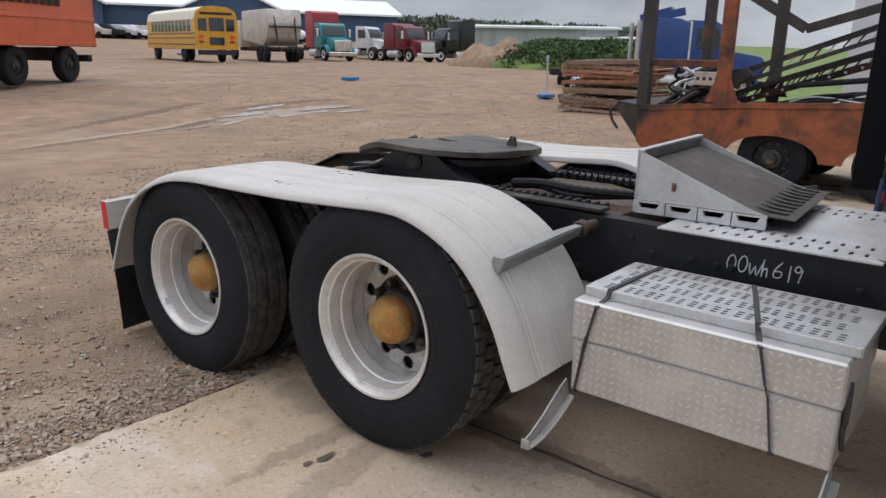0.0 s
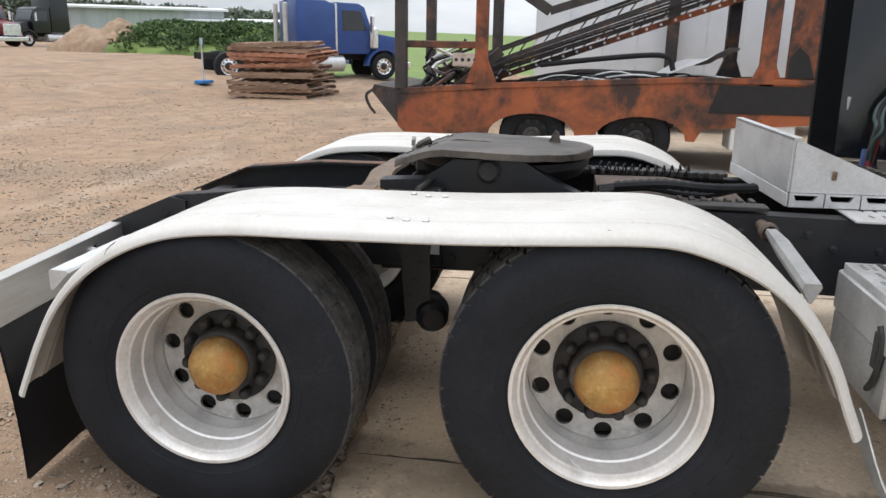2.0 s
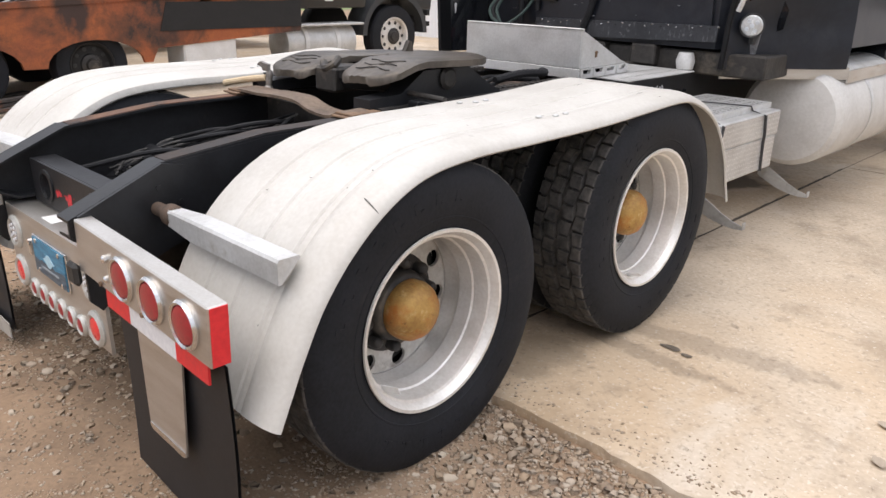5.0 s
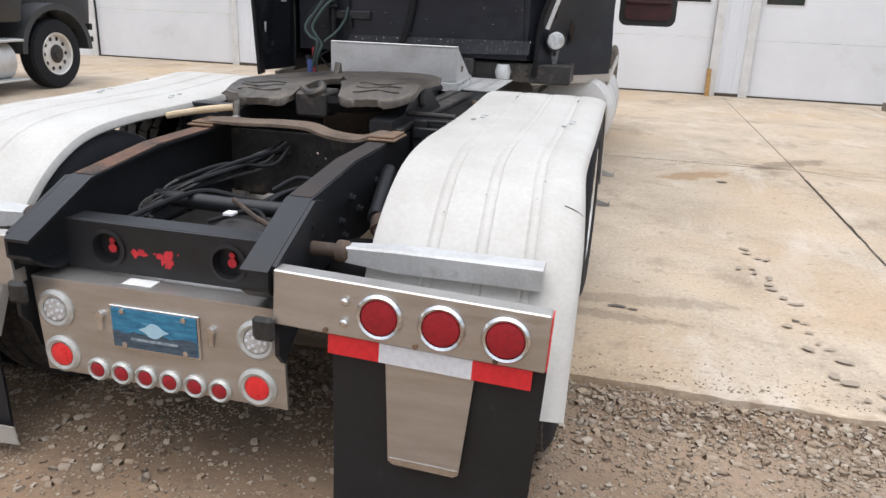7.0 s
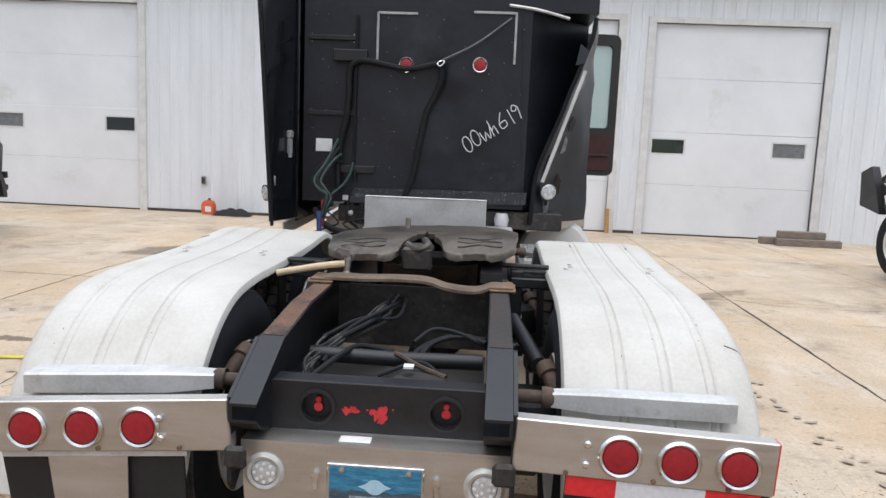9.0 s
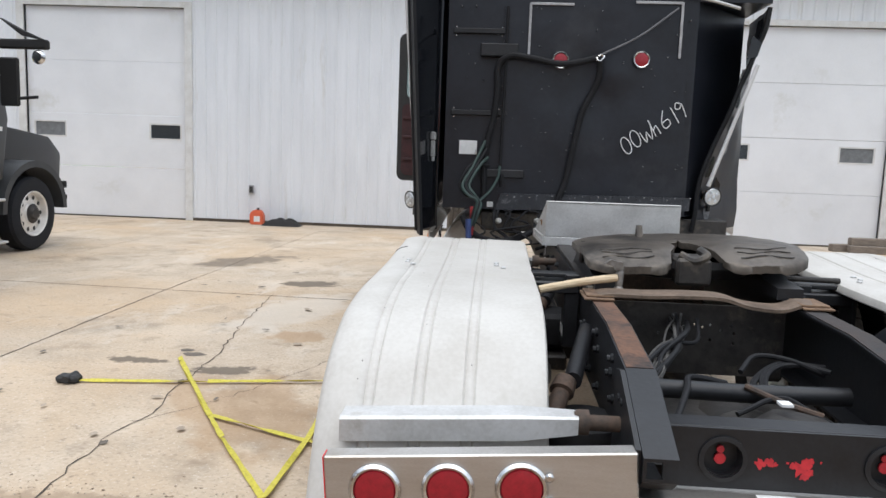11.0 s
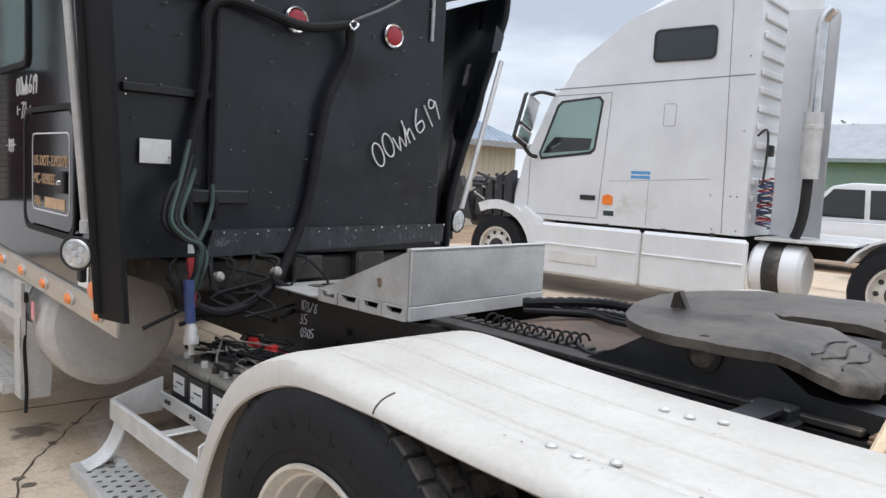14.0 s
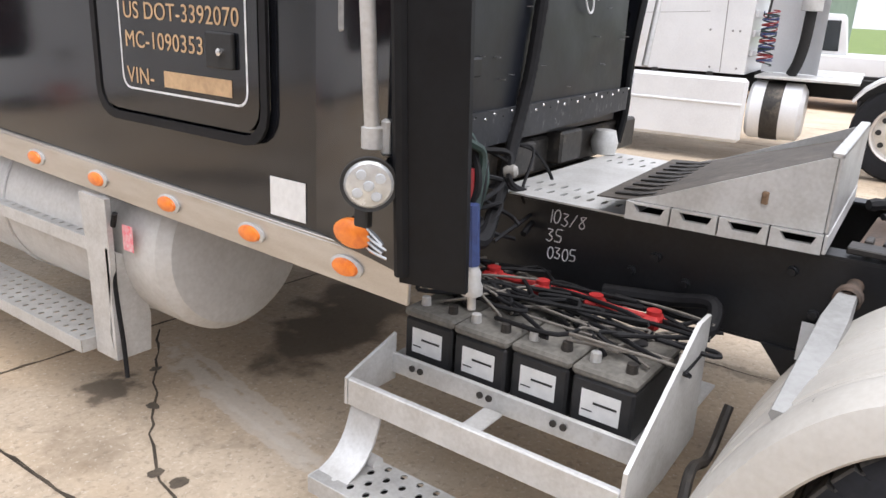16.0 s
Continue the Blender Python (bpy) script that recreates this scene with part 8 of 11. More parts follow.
# cab shell
bm = B()
prism(bm, [(4.26, 0.96), (5.85, 0.96), (5.85, 1.75), (5.55, 2.75), (5.2, 2.95), (4.26, 3.1)], -1.10, 1.05, "x")
part("cab", bm, M_SLEEP, truck, "black cab shell")
bm = B()
prism(bm, [(5.86, 0.95), (7.9, 0.85), (7.95, 1.35), (7.7, 1.62), (5.86, 1.74)], -0.75, 0.75, "x")
part("hood", bm, M_SLEEP, truck)
for side in (-1, 1):
    for k, (x, y) in enumerate(((side * 1.0 if side > 0 else -1.225, 6.45),)):
        w = part("wheel", R_IN, None, truck, "front steer wheel")
        w.matrix_local = Matrix.Translation((x, y, 0.53)) @ Matrix.Rotation(0 if side > 0 else math.pi, 4, "Z")
        part("tyre", T_STEER, None, w, "dusty brown front tyre")
        part("disc", D_IN, None, w)
    # open cab door swung outward
    dm = Matrix.Translation((-1.318, 5.05, 0.03) if side < 0 else (1.13, 5.18, 0.15)) @ Matrix.Rotation(side * radians(4), 4, "Z")
    sill = 2.06 if side < 0 else 1.70
    holes_ = [round_rect(side * 0.29 - 0.20, side * 0.29 + 0.20, sill, 2.62, 0.05)]
    bm2 = B()
    holed(bm2, round_rect(side * 0.29 - 0.285, side * 0.29 + 0.285, 1.16, 2.74, 0.08), holes_, 0.07, dm @ plane_m((0, 0, 0), (1, 0, 0), (0, 0, 1)))
    dr = part("cab_door", bm2, M_INK, truck, "open black cab door with maroon lining")
    bm2 = B()
    holed(bm2, round_rect(side * 0.29 - 0.235, side * 0.29 + 0.235, 1.22, sill - 0.07, 0.06), [], 0.012, dm @ plane_m((0, -0.014, 0), (1, 0, 0), (0, 0, 1)))
    part("door_lining", bm2, M_MAROON, dr, "maroon quilted door lining")
    bm2 = B()
    for z in (1.38, 1.62, 1.82)[:3 if side < 0 else 1]:
        box(bm2, side * 0.29 - 0.22, side * 0.29 + 0.22, -0.034, -0.0145, z, z + 0.03, 0.006, m=dm)
    part("lining_rib", bm2, M_MAROON, dr)
    bm2 = B()
    holed(bm2, round_rect(side * 0.29 - 0.205, side * 0.29 + 0.205, sill - 0.01, 2.63, 0.05), [], 0.006, dm @ plane_m((0, 0.03, 0), (1, 0, 0), (0, 0, 1)))
    pane = part("pane", bm2, G_PANE, dr, "greenish door window")
bm = B()
box(bm, -1.20, -0.70, 7.6, 7.95, 0.45, 0.75, 0.02)
cyl(bm, (-1.0, 7.55, 0.62), (-1.0, 7.4, 0.62), 0.06)
part("front_suspension", bm, M_GREASE, truck)

# ---- loose things on and by the truck ----
hm = thing("hammer", "hammer with a pale wooden handle lying on the frame", "hammer",
           at=Matrix.Translation((-0.318, -0.225, 1.020)) @ Matrix.Rotation(radians(7), 4, "Z"))
bm = B()
sp = [(0.0, 0, 0.014), (-0.09, 0, 0.002), (-0.18, 0, -0.014), (-0.26, 0, -0.030), (-0.305, 0, -0.040)]
tube(bm, sp, 0.0155, 10, 5)
part("handle", bm, M_WOOD, hm, "pale hickory handle")
bm = B()
revolve(bm, [(0, 0), (0.018, 0), (0.020, 0.006), (0.020, 0.022), (0.014, 0.03), (0.016, 0.055), (0.016, 0.085), (0.010, 0.10), (0, 0.10)], (0.008, 0.0, -0.05), (0.05, 0.1, 1), 14)
prism(bm, [(-0.012, 0.045), (0.022, 0.045), (0.02, 0.075), (-0.03, 0.085), (-0.05, 0.07), (-0.02, 0.06)], -0.009, 0.009, "y")
part("head", bm, mat("worn_steel_head", (0.30, 0.28, 0.26), (0.16, 0.14, 0.12), 0.4, 0.7, scale=14), hm)

# yellow ratchet strap on the concrete
STRAP = [(-3.33, 1.20), (-2.56, 1.31), (-1.743, 1.47), (-1.71, 0.45), (-1.728, -0.214), (-2.145, 0.43), (-2.32, 0.72), (-2.945, 1.79), (-2.90, 1.71), (-2.33, 0.735), (-1.70, 0.44), (-1.33, 0.27)]
bm = B()
for i in range(len(STRAP) - 1):
    (ax, ay), (bx, by) = STRAP[i], STRAP[i + 1]
    d = Vector((bx - ax, by - ay, 0))
    L = d.length
    d.normalize()
    n = max(2, int(L / 0.06))
    prev = None
    for k in range(n + 1):
        u = k / n
        tw = 0.5 * math.sin(u * 5 + i) + 0.35 * math.sin(u * 13 + i * 2)
        c = Vector((ax + (bx - ax) * u, ay + (by - ay) * u, 0.020 + 0.003 * (i % 4)))
        side_v = Vector((-d.y, d.x, 0)) * math.cos(tw) * 0.0155 + Vector((0, 0, 1)) * math.sin(tw) * 0.011
        cur = [bm.verts.new(c + side_v), bm.verts.new(c - side_v), bm.verts.new(c - side_v + Vector((0, 0, 0.003))), bm.verts.new(c + side_v + Vector((0, 0, 0.003)))]
        if prev:
            for q in range(4):
                bm.faces.new((prev[q], prev[(q + 1) % 4], cur[(q + 1) % 4], cur[q]))
        prev = cur
stp_y = thing("ratchet_strap", "long yellow webbing strap lying loose on concrete", "strap", at=(0, 0, -0.006))
part("webbing", bm, M_YELLOW, stp_y)
bm = B()
box(bm, -3.47, -3.33, 1.15, 1.24, 0.007, 0.055, 0.015)
cyl(bm, (-3.39, 1.13, 0.04), (-3.39, 1.26, 0.04), 0.022, n=12)
part("ratchet", bm, M_INK, stp_y, "black ratchet buckle")

# ---- things round the yard ----
def cab_wheel(parent, x, y, z, r, w, side, rim_mat, n=28, ob_name="wheel"):
    """A simple truck wheel further off: tyre with a shaped wall, dished rim and hub."""
    bm = B()
    revolve(bm, [(r * 0.60, 0.0), (r * 0.62, w * 0.46), (r * 0.80, w * 0.5), (r * 0.95, w * 0.44), (r, w * 0.30), (r, -w * 0.30), (r * 0.95, -w * 0.44), (r * 0.7, -w * 0.5), (0, -w * 0.5)], (x, y, z), (side, 0, 0), n)
    t = part(ob_name, bm, M_TYRE, parent)
    bm = B()
    revolve(bm, [(r * 0.615, w * 0.44), (r * 0.60, w * 0.48), (r * 0.56, w * 0.44), (r * 0.52, w * 0.2), (r * 0.30, w * 0.28), (r * 0.28, w * 0.36), (r * 0.16, w * 0.40), (r * 0.14, w * 0.55), (0, w * 0.58)], (x, y, z), (side, 0, 0), n)
    part("rim", bm, rim_mat, t)
    for k in range(10):
        a = 2 * math.pi * k / 10
        cx, cz = y + r * 0.435 * math.cos(a), z + r * 0.435 * math.sin(a)
        bm = B()
        revolve(bm, [(r * 0.062, w * 0.262), (0, w * 0.270)], (x, cx, cz), (side, 0, 0), 8)
        part("hand_hole", bm, M_INK, t)
    bm = B()
    revolve(bm, [(r * 0.27, w * 0.375), (r * 0.18, w * 0.425), (r * 0.15, w * 0.56), (0, w * 0.60)], (x, y, z), (side, 0, 0), 16)
    part("hub", bm, M_GREASE, t)
    return t


def paint(name, c, rough=0.3, **k):
    return mat(name, c, tuple(v * 0.8 for v in c), rough, scale=2.0, coat=0.2, **k)


def slab_part(name, mt, parent, pts, x0, x1, label="", bevel=0.03):
    """A side profile (y, z) swept across the width, with softened edges."""
    bm = B()
    prism(bm, pts, x0, x1, "x")
    if bevel:
        bmesh.ops.bevel(bm, geom=list(bm.edges), offset=bevel, segments=2, affect="EDGES", profile=0.6)
    return part(name, bm, mt, parent, label)


# burnt orange car hauler body
M_BURNT = mat("burnt_orange_paint", (0.40, 0.115, 0.035), (0.26, 0.07, 0.028), 0.6, scale=2.2, bump=0.15,
              stain=(0.024, 0.02, 0.018), stain_scale=1.1, stain_at=0.475)
patches(M_BURNT, (0.022, 0.019, 0.018), 0.75, 0.50, 0.10, 0.92)
patches(M_BURNT, (0.10, 0.04, 0.022), 2.6, 0.50, 0.15, 0.7)
M_SOOT = mat("sooty_steel", (0.060, 0.050, 0.045), (0.025, 0.022, 0.021), 0.65, scale=4, bump=0.2, stain=(0.17, 0.075, 0.04), stain_scale=2.5, stain_at=0.56)
M_CHAR = mat("charred_black", (0.018, 0.017, 0.017), (0.010, 0.010, 0.010), 0.7, scale=5, bump=0.2)
hl = thing("car_hauler", "burnt orange car hauler trailer with fire damage", "trailer", at=Matrix.Translation((-0.42, 0, 0)))
HX0, HX1 = -8.35, -6.0


def hauler_side(x0, x1):
    pts = [(-1.66, 0.89), (-1.66, 0.48), (-1.58, 0.40)]
    for cy in (0.09, 1.46):
        pts += [(cy + 0.56 * math.cos(a), 0.40 + 0.29 * math.sin(a)) for a in [math.pi - math.pi * q / 12 for q in range(13)]]
    pts += [(2.12, 0.40), (2.2, 0.56), (4.33, 0.70), (4.33, 1.12), (2.0, 1.12), (-0.4, 0.99)]
    bm = B()
    prism(bm, pts, x0, x1, "x")
    return bm


part("side_panel", hauler_side(HX1 - 0.05, HX1), M_BURNT, hl, "burnt orange side panel with wheel arches")
part("side_panel", hauler_side(HX0, HX0 + 0.05), M_BURNT, hl)
bm = B()
box(bm, HX0 + 0.06, HX1 - 0.06, -1.55, 4.3, 0.84, 0.90, 0.01)
part("deck", bm, M_SOOT, hl)
bm = B()
prism(bm, [(-1.63, 0.90), (-1.63, 0.96), (-0.4, 1.055), (2.0, 1.185), (4.33, 1.185), (4.33, 1.122), (2.0, 1.122), (-0.4, 0.992)], HX1 - 0.10, HX1 + 0.015, "x")
part("top_rail", bm, M_BURNT, hl)
bm = B()
prism(bm, [(2.25, 0.76), (4.335, 0.76), (4.335, 1.10), (2.35, 1.10)], HX1 + 0.002, HX1 + 0.008, "x")
part("scorched_panel", bm, M_CHAR, hl, "charred black side panel")
for y0, y1, h, mt, w in ((-1.70, -1.55, 3.3, M_SOOT, 0.14), (-0.66, -0.50, 3.2, M_BURNT, 0.12), (2.80, 2.98, 3.3, M_BURNT, 0.12)):
    for x in (HX1 - w, HX0):
        bm = B()
        box(bm, x, x + w, y0, y1, 0.95, h, 0.012)
        if mt is M_BURNT:
            prism(bm, [(y0 - 0.12, 1.05), (y0, 1.05), (y0, 1.35)], x + 0.02, x + w - 0.02, "x")
            prism(bm, [(y1, 1.05), (y1 + 0.12, 1.05), (y1, 1.35)], x + 0.02, x + w - 0.02, "x")
        part("post", bm, mt if x > -7 or mt is M_SOOT else M_SOOT, hl)
for z, x in ((1.52, HX1 - 0.08), (3.2, HX1 - 0.08), (3.2, HX0 + 0.05)):
    bm = B()
    box(bm, x - 0.04, x + 0.04, -1.6, -0.55 if z < 2 else 2.9, z - 0.045, z + 0.045, 0.01)
    part("side_bar", bm, M_BURNT if z < 2 else M_SOOT, hl)


def bar(bm, a, b, w, h):
    d = Vector(b) - Vector(a)
    m = Matrix.Translation(a) @ d.to_track_quat("Y", "Z").to_matrix().to_4x4()
    return box(bm, -w / 2, w / 2, 0, d.length, -h / 2, h / 2, m=m)


# tilted loading ramps with pierced webs
for x, a, b in ((-6.45, (-1.35, 1.02), (3.2, 2.72)), (-6.95, (-0.9, 0.98), (3.4, 2.45)), (-7.9, (-0.9, 1.05), (3.4, 2.55))):
    bm = B()
    bar(bm, (x, a[0], a[1] - 0.05), (x, b[0], b[1] - 0.05), 0.06, 0.075 if x == -6.95 else 0.05)
    rp = part("ramp_rail", bm, M_BURNT if x == -6.95 else M_SOOT, hl)
    part("ramp_chord", bar(B(), (x, a[0], a[1] + 0.065), (x, b[0], b[1] + 0.065), 0.05, 0.032), M_SOOT, hl)
    for k in range(30):
        u, v = (k + 0.15) / 30, (k + 0.62) / 30
        part("ramp_web", bar(B(), (x, a[0] + (b[0] - a[0]) * u, a[1] + (b[1] - a[1]) * u - 0.02), (x, a[0] + (b[0] - a[0]) * v, a[1] + (b[1] - a[1]) * v + 0.055), 0.018, 0.018), M_SOOT if k % 3 else M_ALU, hl)
    bm = B()
    bar(bm, (x - 0.2, a[0], a[1] + 0.10), (x - 0.2, b[0], b[1] + 0.12), 0.30, 0.035)
    part("ramp_track", bm, M_SOOT, hl)
    n = 24
    bm = B()
    revolve(bm, [(0.019, 0), (0.019, 0.003), (0, 0.004)], (0, 0, 0), (1, 0, 0), 8)
    first = part("ramp_hole", bm, M_TRIM if x == -6.95 else M_INK, rp)
    base = first.matrix_local.copy()
    for k in range(n):
        u = (k + 0.5) / n
        ob = first if k == 0 else new("ramp_hole", first.data)
        ob.parent = rp
        ob.matrix_local = Matrix.Translation((x + 0.031, a[0] + (b[0] - a[0]) * u, a[1] + (b[1] - a[1]) * u - 0.05)) @ base
bm = B()
bar(bm, (-6.1, -0.55, 2.45), (-6.3, 0.25, 1.95), 0.09, 0.12)
bar(bm, (-6.3, 0.25, 1.95), (-6.4, 2.4, 2.62), 0.11, 0.10)
bar(bm, (-6.2, -0.9, 0.98), (-6.3, -0.35, 1.45), 0.1, 0.12)
part("brace", bm, M_SOOT, hl)
bm = B()
box(bm, HX1 - 0.10, HX1 - 0.03, -0.95, -0.55, 1.25, 1.42, 0.01)
part("lamp_box", bm, mat("dull_cream_box", (0.50, 0.42, 0.36), (0.36, 0.28, 0.23), 0.6, scale=8), hl)
for q in range(4):
    part("lamp_hole", revolve(B(), [(0.024, 0), (0, 0.008)], (HX1 - 0.029, -0.90 + q * 0.08, 1.335), (1, 0, 0), 10), M_INK, hl)
rnd = random.Random(66)
for k in range(16):
    pts = [(rnd.uniform(-7.9, -6.3), rnd.uniform(-0.2, 0.6), 1.02 + rnd.random() * 0.05)]
    for q in range(3):
        pts.append((pts[-1][0] + rnd.uniform(-0.15, 0.15), pts[-1][1] + rnd.uniform(0.3, 0.8), 1.08 + rnd.random() * 0.10))
    part("burnt_wiring", tube(B(), pts, rnd.uniform(0.010, 0.026), 6, 4), M_CHAR if k % 3 else M_SOOT, hl)
for k in range(10):
    pts = [(rnd.uniform(-6.9, -6.1), rnd.uniform(-1.5, -1.1), 0.98), (rnd.uniform(-6.9, -6.1), rnd.uniform(-1.3, -0.9), 1.15), (rnd.uniform(-6.9, -6.1), rnd.uniform(-1.1, -0.6), 1.05 + rnd.random() * 0.3)]
    part("burnt_wiring", tube(B(), pts, rnd.uniform(0.012, 0.035), 6, 4), M_SOOT, hl)
for k in range(26):
    y0 = rnd.uniform(0.0, 1.6)
    pts = [(rnd.uniform(-7.4, -6.1), y0, 1.05 + rnd.random() * 0.05), (rnd.uniform(-7.2, -6.1), y0 + rnd.uniform(0.3, 0.6), 1.12 + rnd.random() * 0.10), (rnd.uniform(-7.2, -6.1), y0 + rnd.uniform(0.8, 1.3), 1.10 + rnd.random() * 0.06)]
    part("burnt_wiring", tube(B(), pts, rnd.uniform(0.008, 0.016), 6, 4), M_CHAR if k % 4 else M_ALU, hl)
for k in range(14):
    pts = [(rnd.uniform(-6.9, -6.1), rnd.uniform(-1.5, -0.8), 0.98 + rnd.random() * 0.1), (rnd.uniform(-6.9, -6.1), rnd.uniform(-1.4, -0.8), 1.15 + rnd.random() * 0.2), (rnd.uniform(-6.9, -6.1), rnd.uniform(-1.3, -0.7), 1.25 + rnd.random() * 0.35)]
    part("burnt_wiring", tube(B(), pts, rnd.uniform(0.012, 0.03), 6, 4), M_CHAR if k % 3 else M_ALU, hl)
bm = B()
tube(bm, [(-6.5, 0.15, 1.28), (-6.6, 1.2, 1.40), (-6.55, 1.75, 1.42), (-6.5, 1.85, 1.25)], 0.035, 8, 5)
part("bent_tube", bm, M_CHAR, hl)
# crumpled white sheet on the deck
bm = B()
g = []
for i in range(9):
    row = []
    for j in range(7):
        u, v = i / 8, j / 6
        row.append(bm.verts.new((-6.9 - 0.9 * v + 0.05 * noise.noise((u * 3, v * 3, 1)), 1.55 + 1.1 * u, 1.12 + 0.42 * u * (1 - 0.3 * v) + 0.12 * noise.noise((u * 3, v * 3, 7)))))
    g.append(row)
for a, b in zip(g, g[1:]):
    for k in range(6):
        bm.faces.new((a[k], a[k + 1], b[k + 1], b[k]))
single("metal_sheet", bm, mat("crumpled_white_sheet", (0.72, 0.72, 0.73), (0.55, 0.55, 0.56), 0.4, scale=4), "crumpled white metal sheet on the trailer deck", "sheet", angle=15)
for y in (0.10, 1.42):
    for x, s in ((HX1 - 0.20, 1), (HX0 + 0.20, -1)):
        cab_wheel(hl, x, y, 0.40, 0.43, 0.28, s, M_CHAR)
# headboard: streaked orange panel, black box with writing
bm = B()
box(bm, HX1 - 0.06, HX1 - 0.02, 3.10, 3.58, 1.19, 3.2, 0.01)
part("headboard", bm, M_BURNT, hl, "streaked scorched headboard")
bm = B()
prism(bm, [(3.11, 1.20), (3.42, 1.20), (3.34, 1.45), (3.22, 1.56), (3.12, 1.42)], HX1 - 0.019, HX1 - 0.012, "x")
part("scorch", bm, M_CHAR, hl)
slab_part("tool_locker", M_CHAR, hl, [(3.59, 1.19), (4.32, 1.19), (4.32, 3.1), (3.59, 3.1)], HX1 - 1.2, HX1 - 0.01, "black locker with handwriting", 0.02)
part("marker_writing", scrawl(B(), "07wh524", 0.095, plane_m((HX1 - 0.006, 3.62, 1.60), (0, 1, 0.0), (0, 0, 1)), 0.005, step=0.78), M_CHALK, hl)
bm = B()
box(bm, HX1 - 0.5, HX1 - 0.02, 2.55, 3.3, 0.30, 0.70, 0.02)
part("side_locker", bm, M_TRIM, hl, "pale side locker")
bm = B()
prism(bm, [(-1.60, 0.42), (-2.02, 0.92), (-1.98, 1.0), (-1.63, 0.95)], HX0 + 0.1, HX1 - 0.03, "x")
part("tail_flap", bm, M_SOOT, hl, "bent sooty tail flap")
part("hanging_hook", tube(B(), [(-6.1, -1.98, 0.95), (-6.08, -2.1, 0.86), (-6.08, -2.06, 0.72), (-6.08, -1.98, 0.62)], 0.020, 7, 4), M_SOOT, hl)
rnd = random.Random(5)
for k in range(14):
    x, y = rnd.uniform(-7.0, -6.1), rnd.uniform(-1.5, 0.2)
    bm = B()
    bar(bm, (x, y, 0.02 + 0.03 * rnd.random()), (x + rnd.uniform(-0.5, 0.5), y + rnd.uniform(0.3, 0.9), 0.05 + 0.14 * rnd.random()), 0.12, 0.03)
    single("scrap_piece", bm, M_SOOT, "sooty scrap plate lying under the trailer", "scrap", "scrap under the trailer")

# black truck in front of the hauler
M_BLKTRUCK = paint("black_truck_paint", (0.009, 0.0095, 0.011), 0.22)
bk = thing("black_truck", "black day-cab truck with polished wheels", "truck", "parked trucks")
KX = -7.1
slab_part("cab", M_BLKTRUCK, bk, [(4.45, 0.95), (6.1, 0.95), (6.25, 1.75), (6.0, 2.75), (5.6, 2.95), (4.45, 2.95)], KX - 2.2, KX, "", 0.05)
slab_part("hood", M_BLKTRUCK, bk, [(6.12, 0.95), (7.95, 0.85), (8.0, 1.3), (7.7, 1.55), (6.26, 1.72)], KX - 1.9, KX - 0.35, "", 0.06)
bm = B()
pts = [(6.74 + (0.64 + t) * math.cos(a), 0.52 + (0.60 + t) * math.sin(a)) for t, rng in ((0.09, range(0, 15)), (0.0, range(14, -1, -1))) for a in [math.pi * q / 14 for q in rng]]
prism(bm, pts, KX - 0.42, KX + 0.03, "x")
part("front_fender", bm, mat("grey_black_plastic", (0.045, 0.047, 0.05), (0.03, 0.031, 0.033), 0.5, scale=4), bk)
cab_wheel(bk, KX - 0.14, 6.74, 0.48, 0.51, 0.28, 1, M_RIM)
cab_wheel(bk, KX - 1.96, 6.74, 0.48, 0.51, 0.28, -1, M_RIM)
bm = B()
box(bm, KX - 2.1, KX - 0.05, 7.55, 7.62, 0.80, 0.90, 0.01)
box(bm, KX - 2.1, KX - 0.05, 7.55, 7.62, 0.62, 0.70, 0.01)
box(bm, KX - 0.25, KX - 0.15, 7.3, 7.62, 0.62, 0.90, 0.01)
part("bumper_frame", bm, M_CHAR, bk)
bm = B()
revolve(bm, [(0, 0), (0.2, 0.01), (0.27, 0.05), (0.275, 1.35), (0.2, 1.4), (0, 1.41)], (KX - 0.22, 4.5, 0.44), (0, 1, 0), 30)
tk = part("fuel_tank", bm, M_ALU, bk, "aluminium tank with straps")
for y in (4.85, 5.45):
    bm = B()
    revolve(bm, [(0.277, 0), (0.287, 0.005), (0.287, 0.08), (0.277, 0.085)], (KX - 0.22, y, 0.44), (0, 1, 0), 30)
    part("tank_strap", bm, M_TRIM, tk)
bm = B()
box(bm, KX - 0.25, KX + 0.10, 4.45, 5.98, 0.70, 0.735, 0.008)
box(bm, KX - 0.2, KX + 0.12, 4.45, 5.98, 0.165, 0.195, 0.008)
part("running_board", bm, M_ALU, bk)
M_BLUEPRINT = mat("blue_print", (0.05, 0.16, 0.42), (0.04, 0.12, 0.33), 0.5, scale=20)
for y0, y1, z0, z1, mt in ((5.18, 6.05, 1.70, 1.83, M_BLUEPRINT), (5.18, 6.1, 1.585, 1.64, M_PAPER), (5.25, 5.95, 1.46, 1.53, M_BLUEPRINT), (5.28, 5.85, 1.36, 1.42, M_BLUEPRINT),
                           (5.3, 5.75, 1.27, 1.32, M_BLUEPRINT), (5.28, 5.44, 1.06, 1.20, M_PAPER), (4.70, 4.90, 1.50, 1.58, M_PAPER), (4.75, 4.85, 1.10, 1.20, M_HOSEG)):
    bm = B()
    box(bm, KX + 0.001, KX + 0.006, y0, y1, z0, z1)
    part("door_print", bm, mt, bk)
bm = B()
box(bm, KX + 0.05, KX + 0.30, 6.0, 6.06, 1.9, 2.5, 0.02)
cyl(bm, (KX + 0.3, 6.03, 2.0), (KX + 0.55, 6.0, 2.02), 0.02)
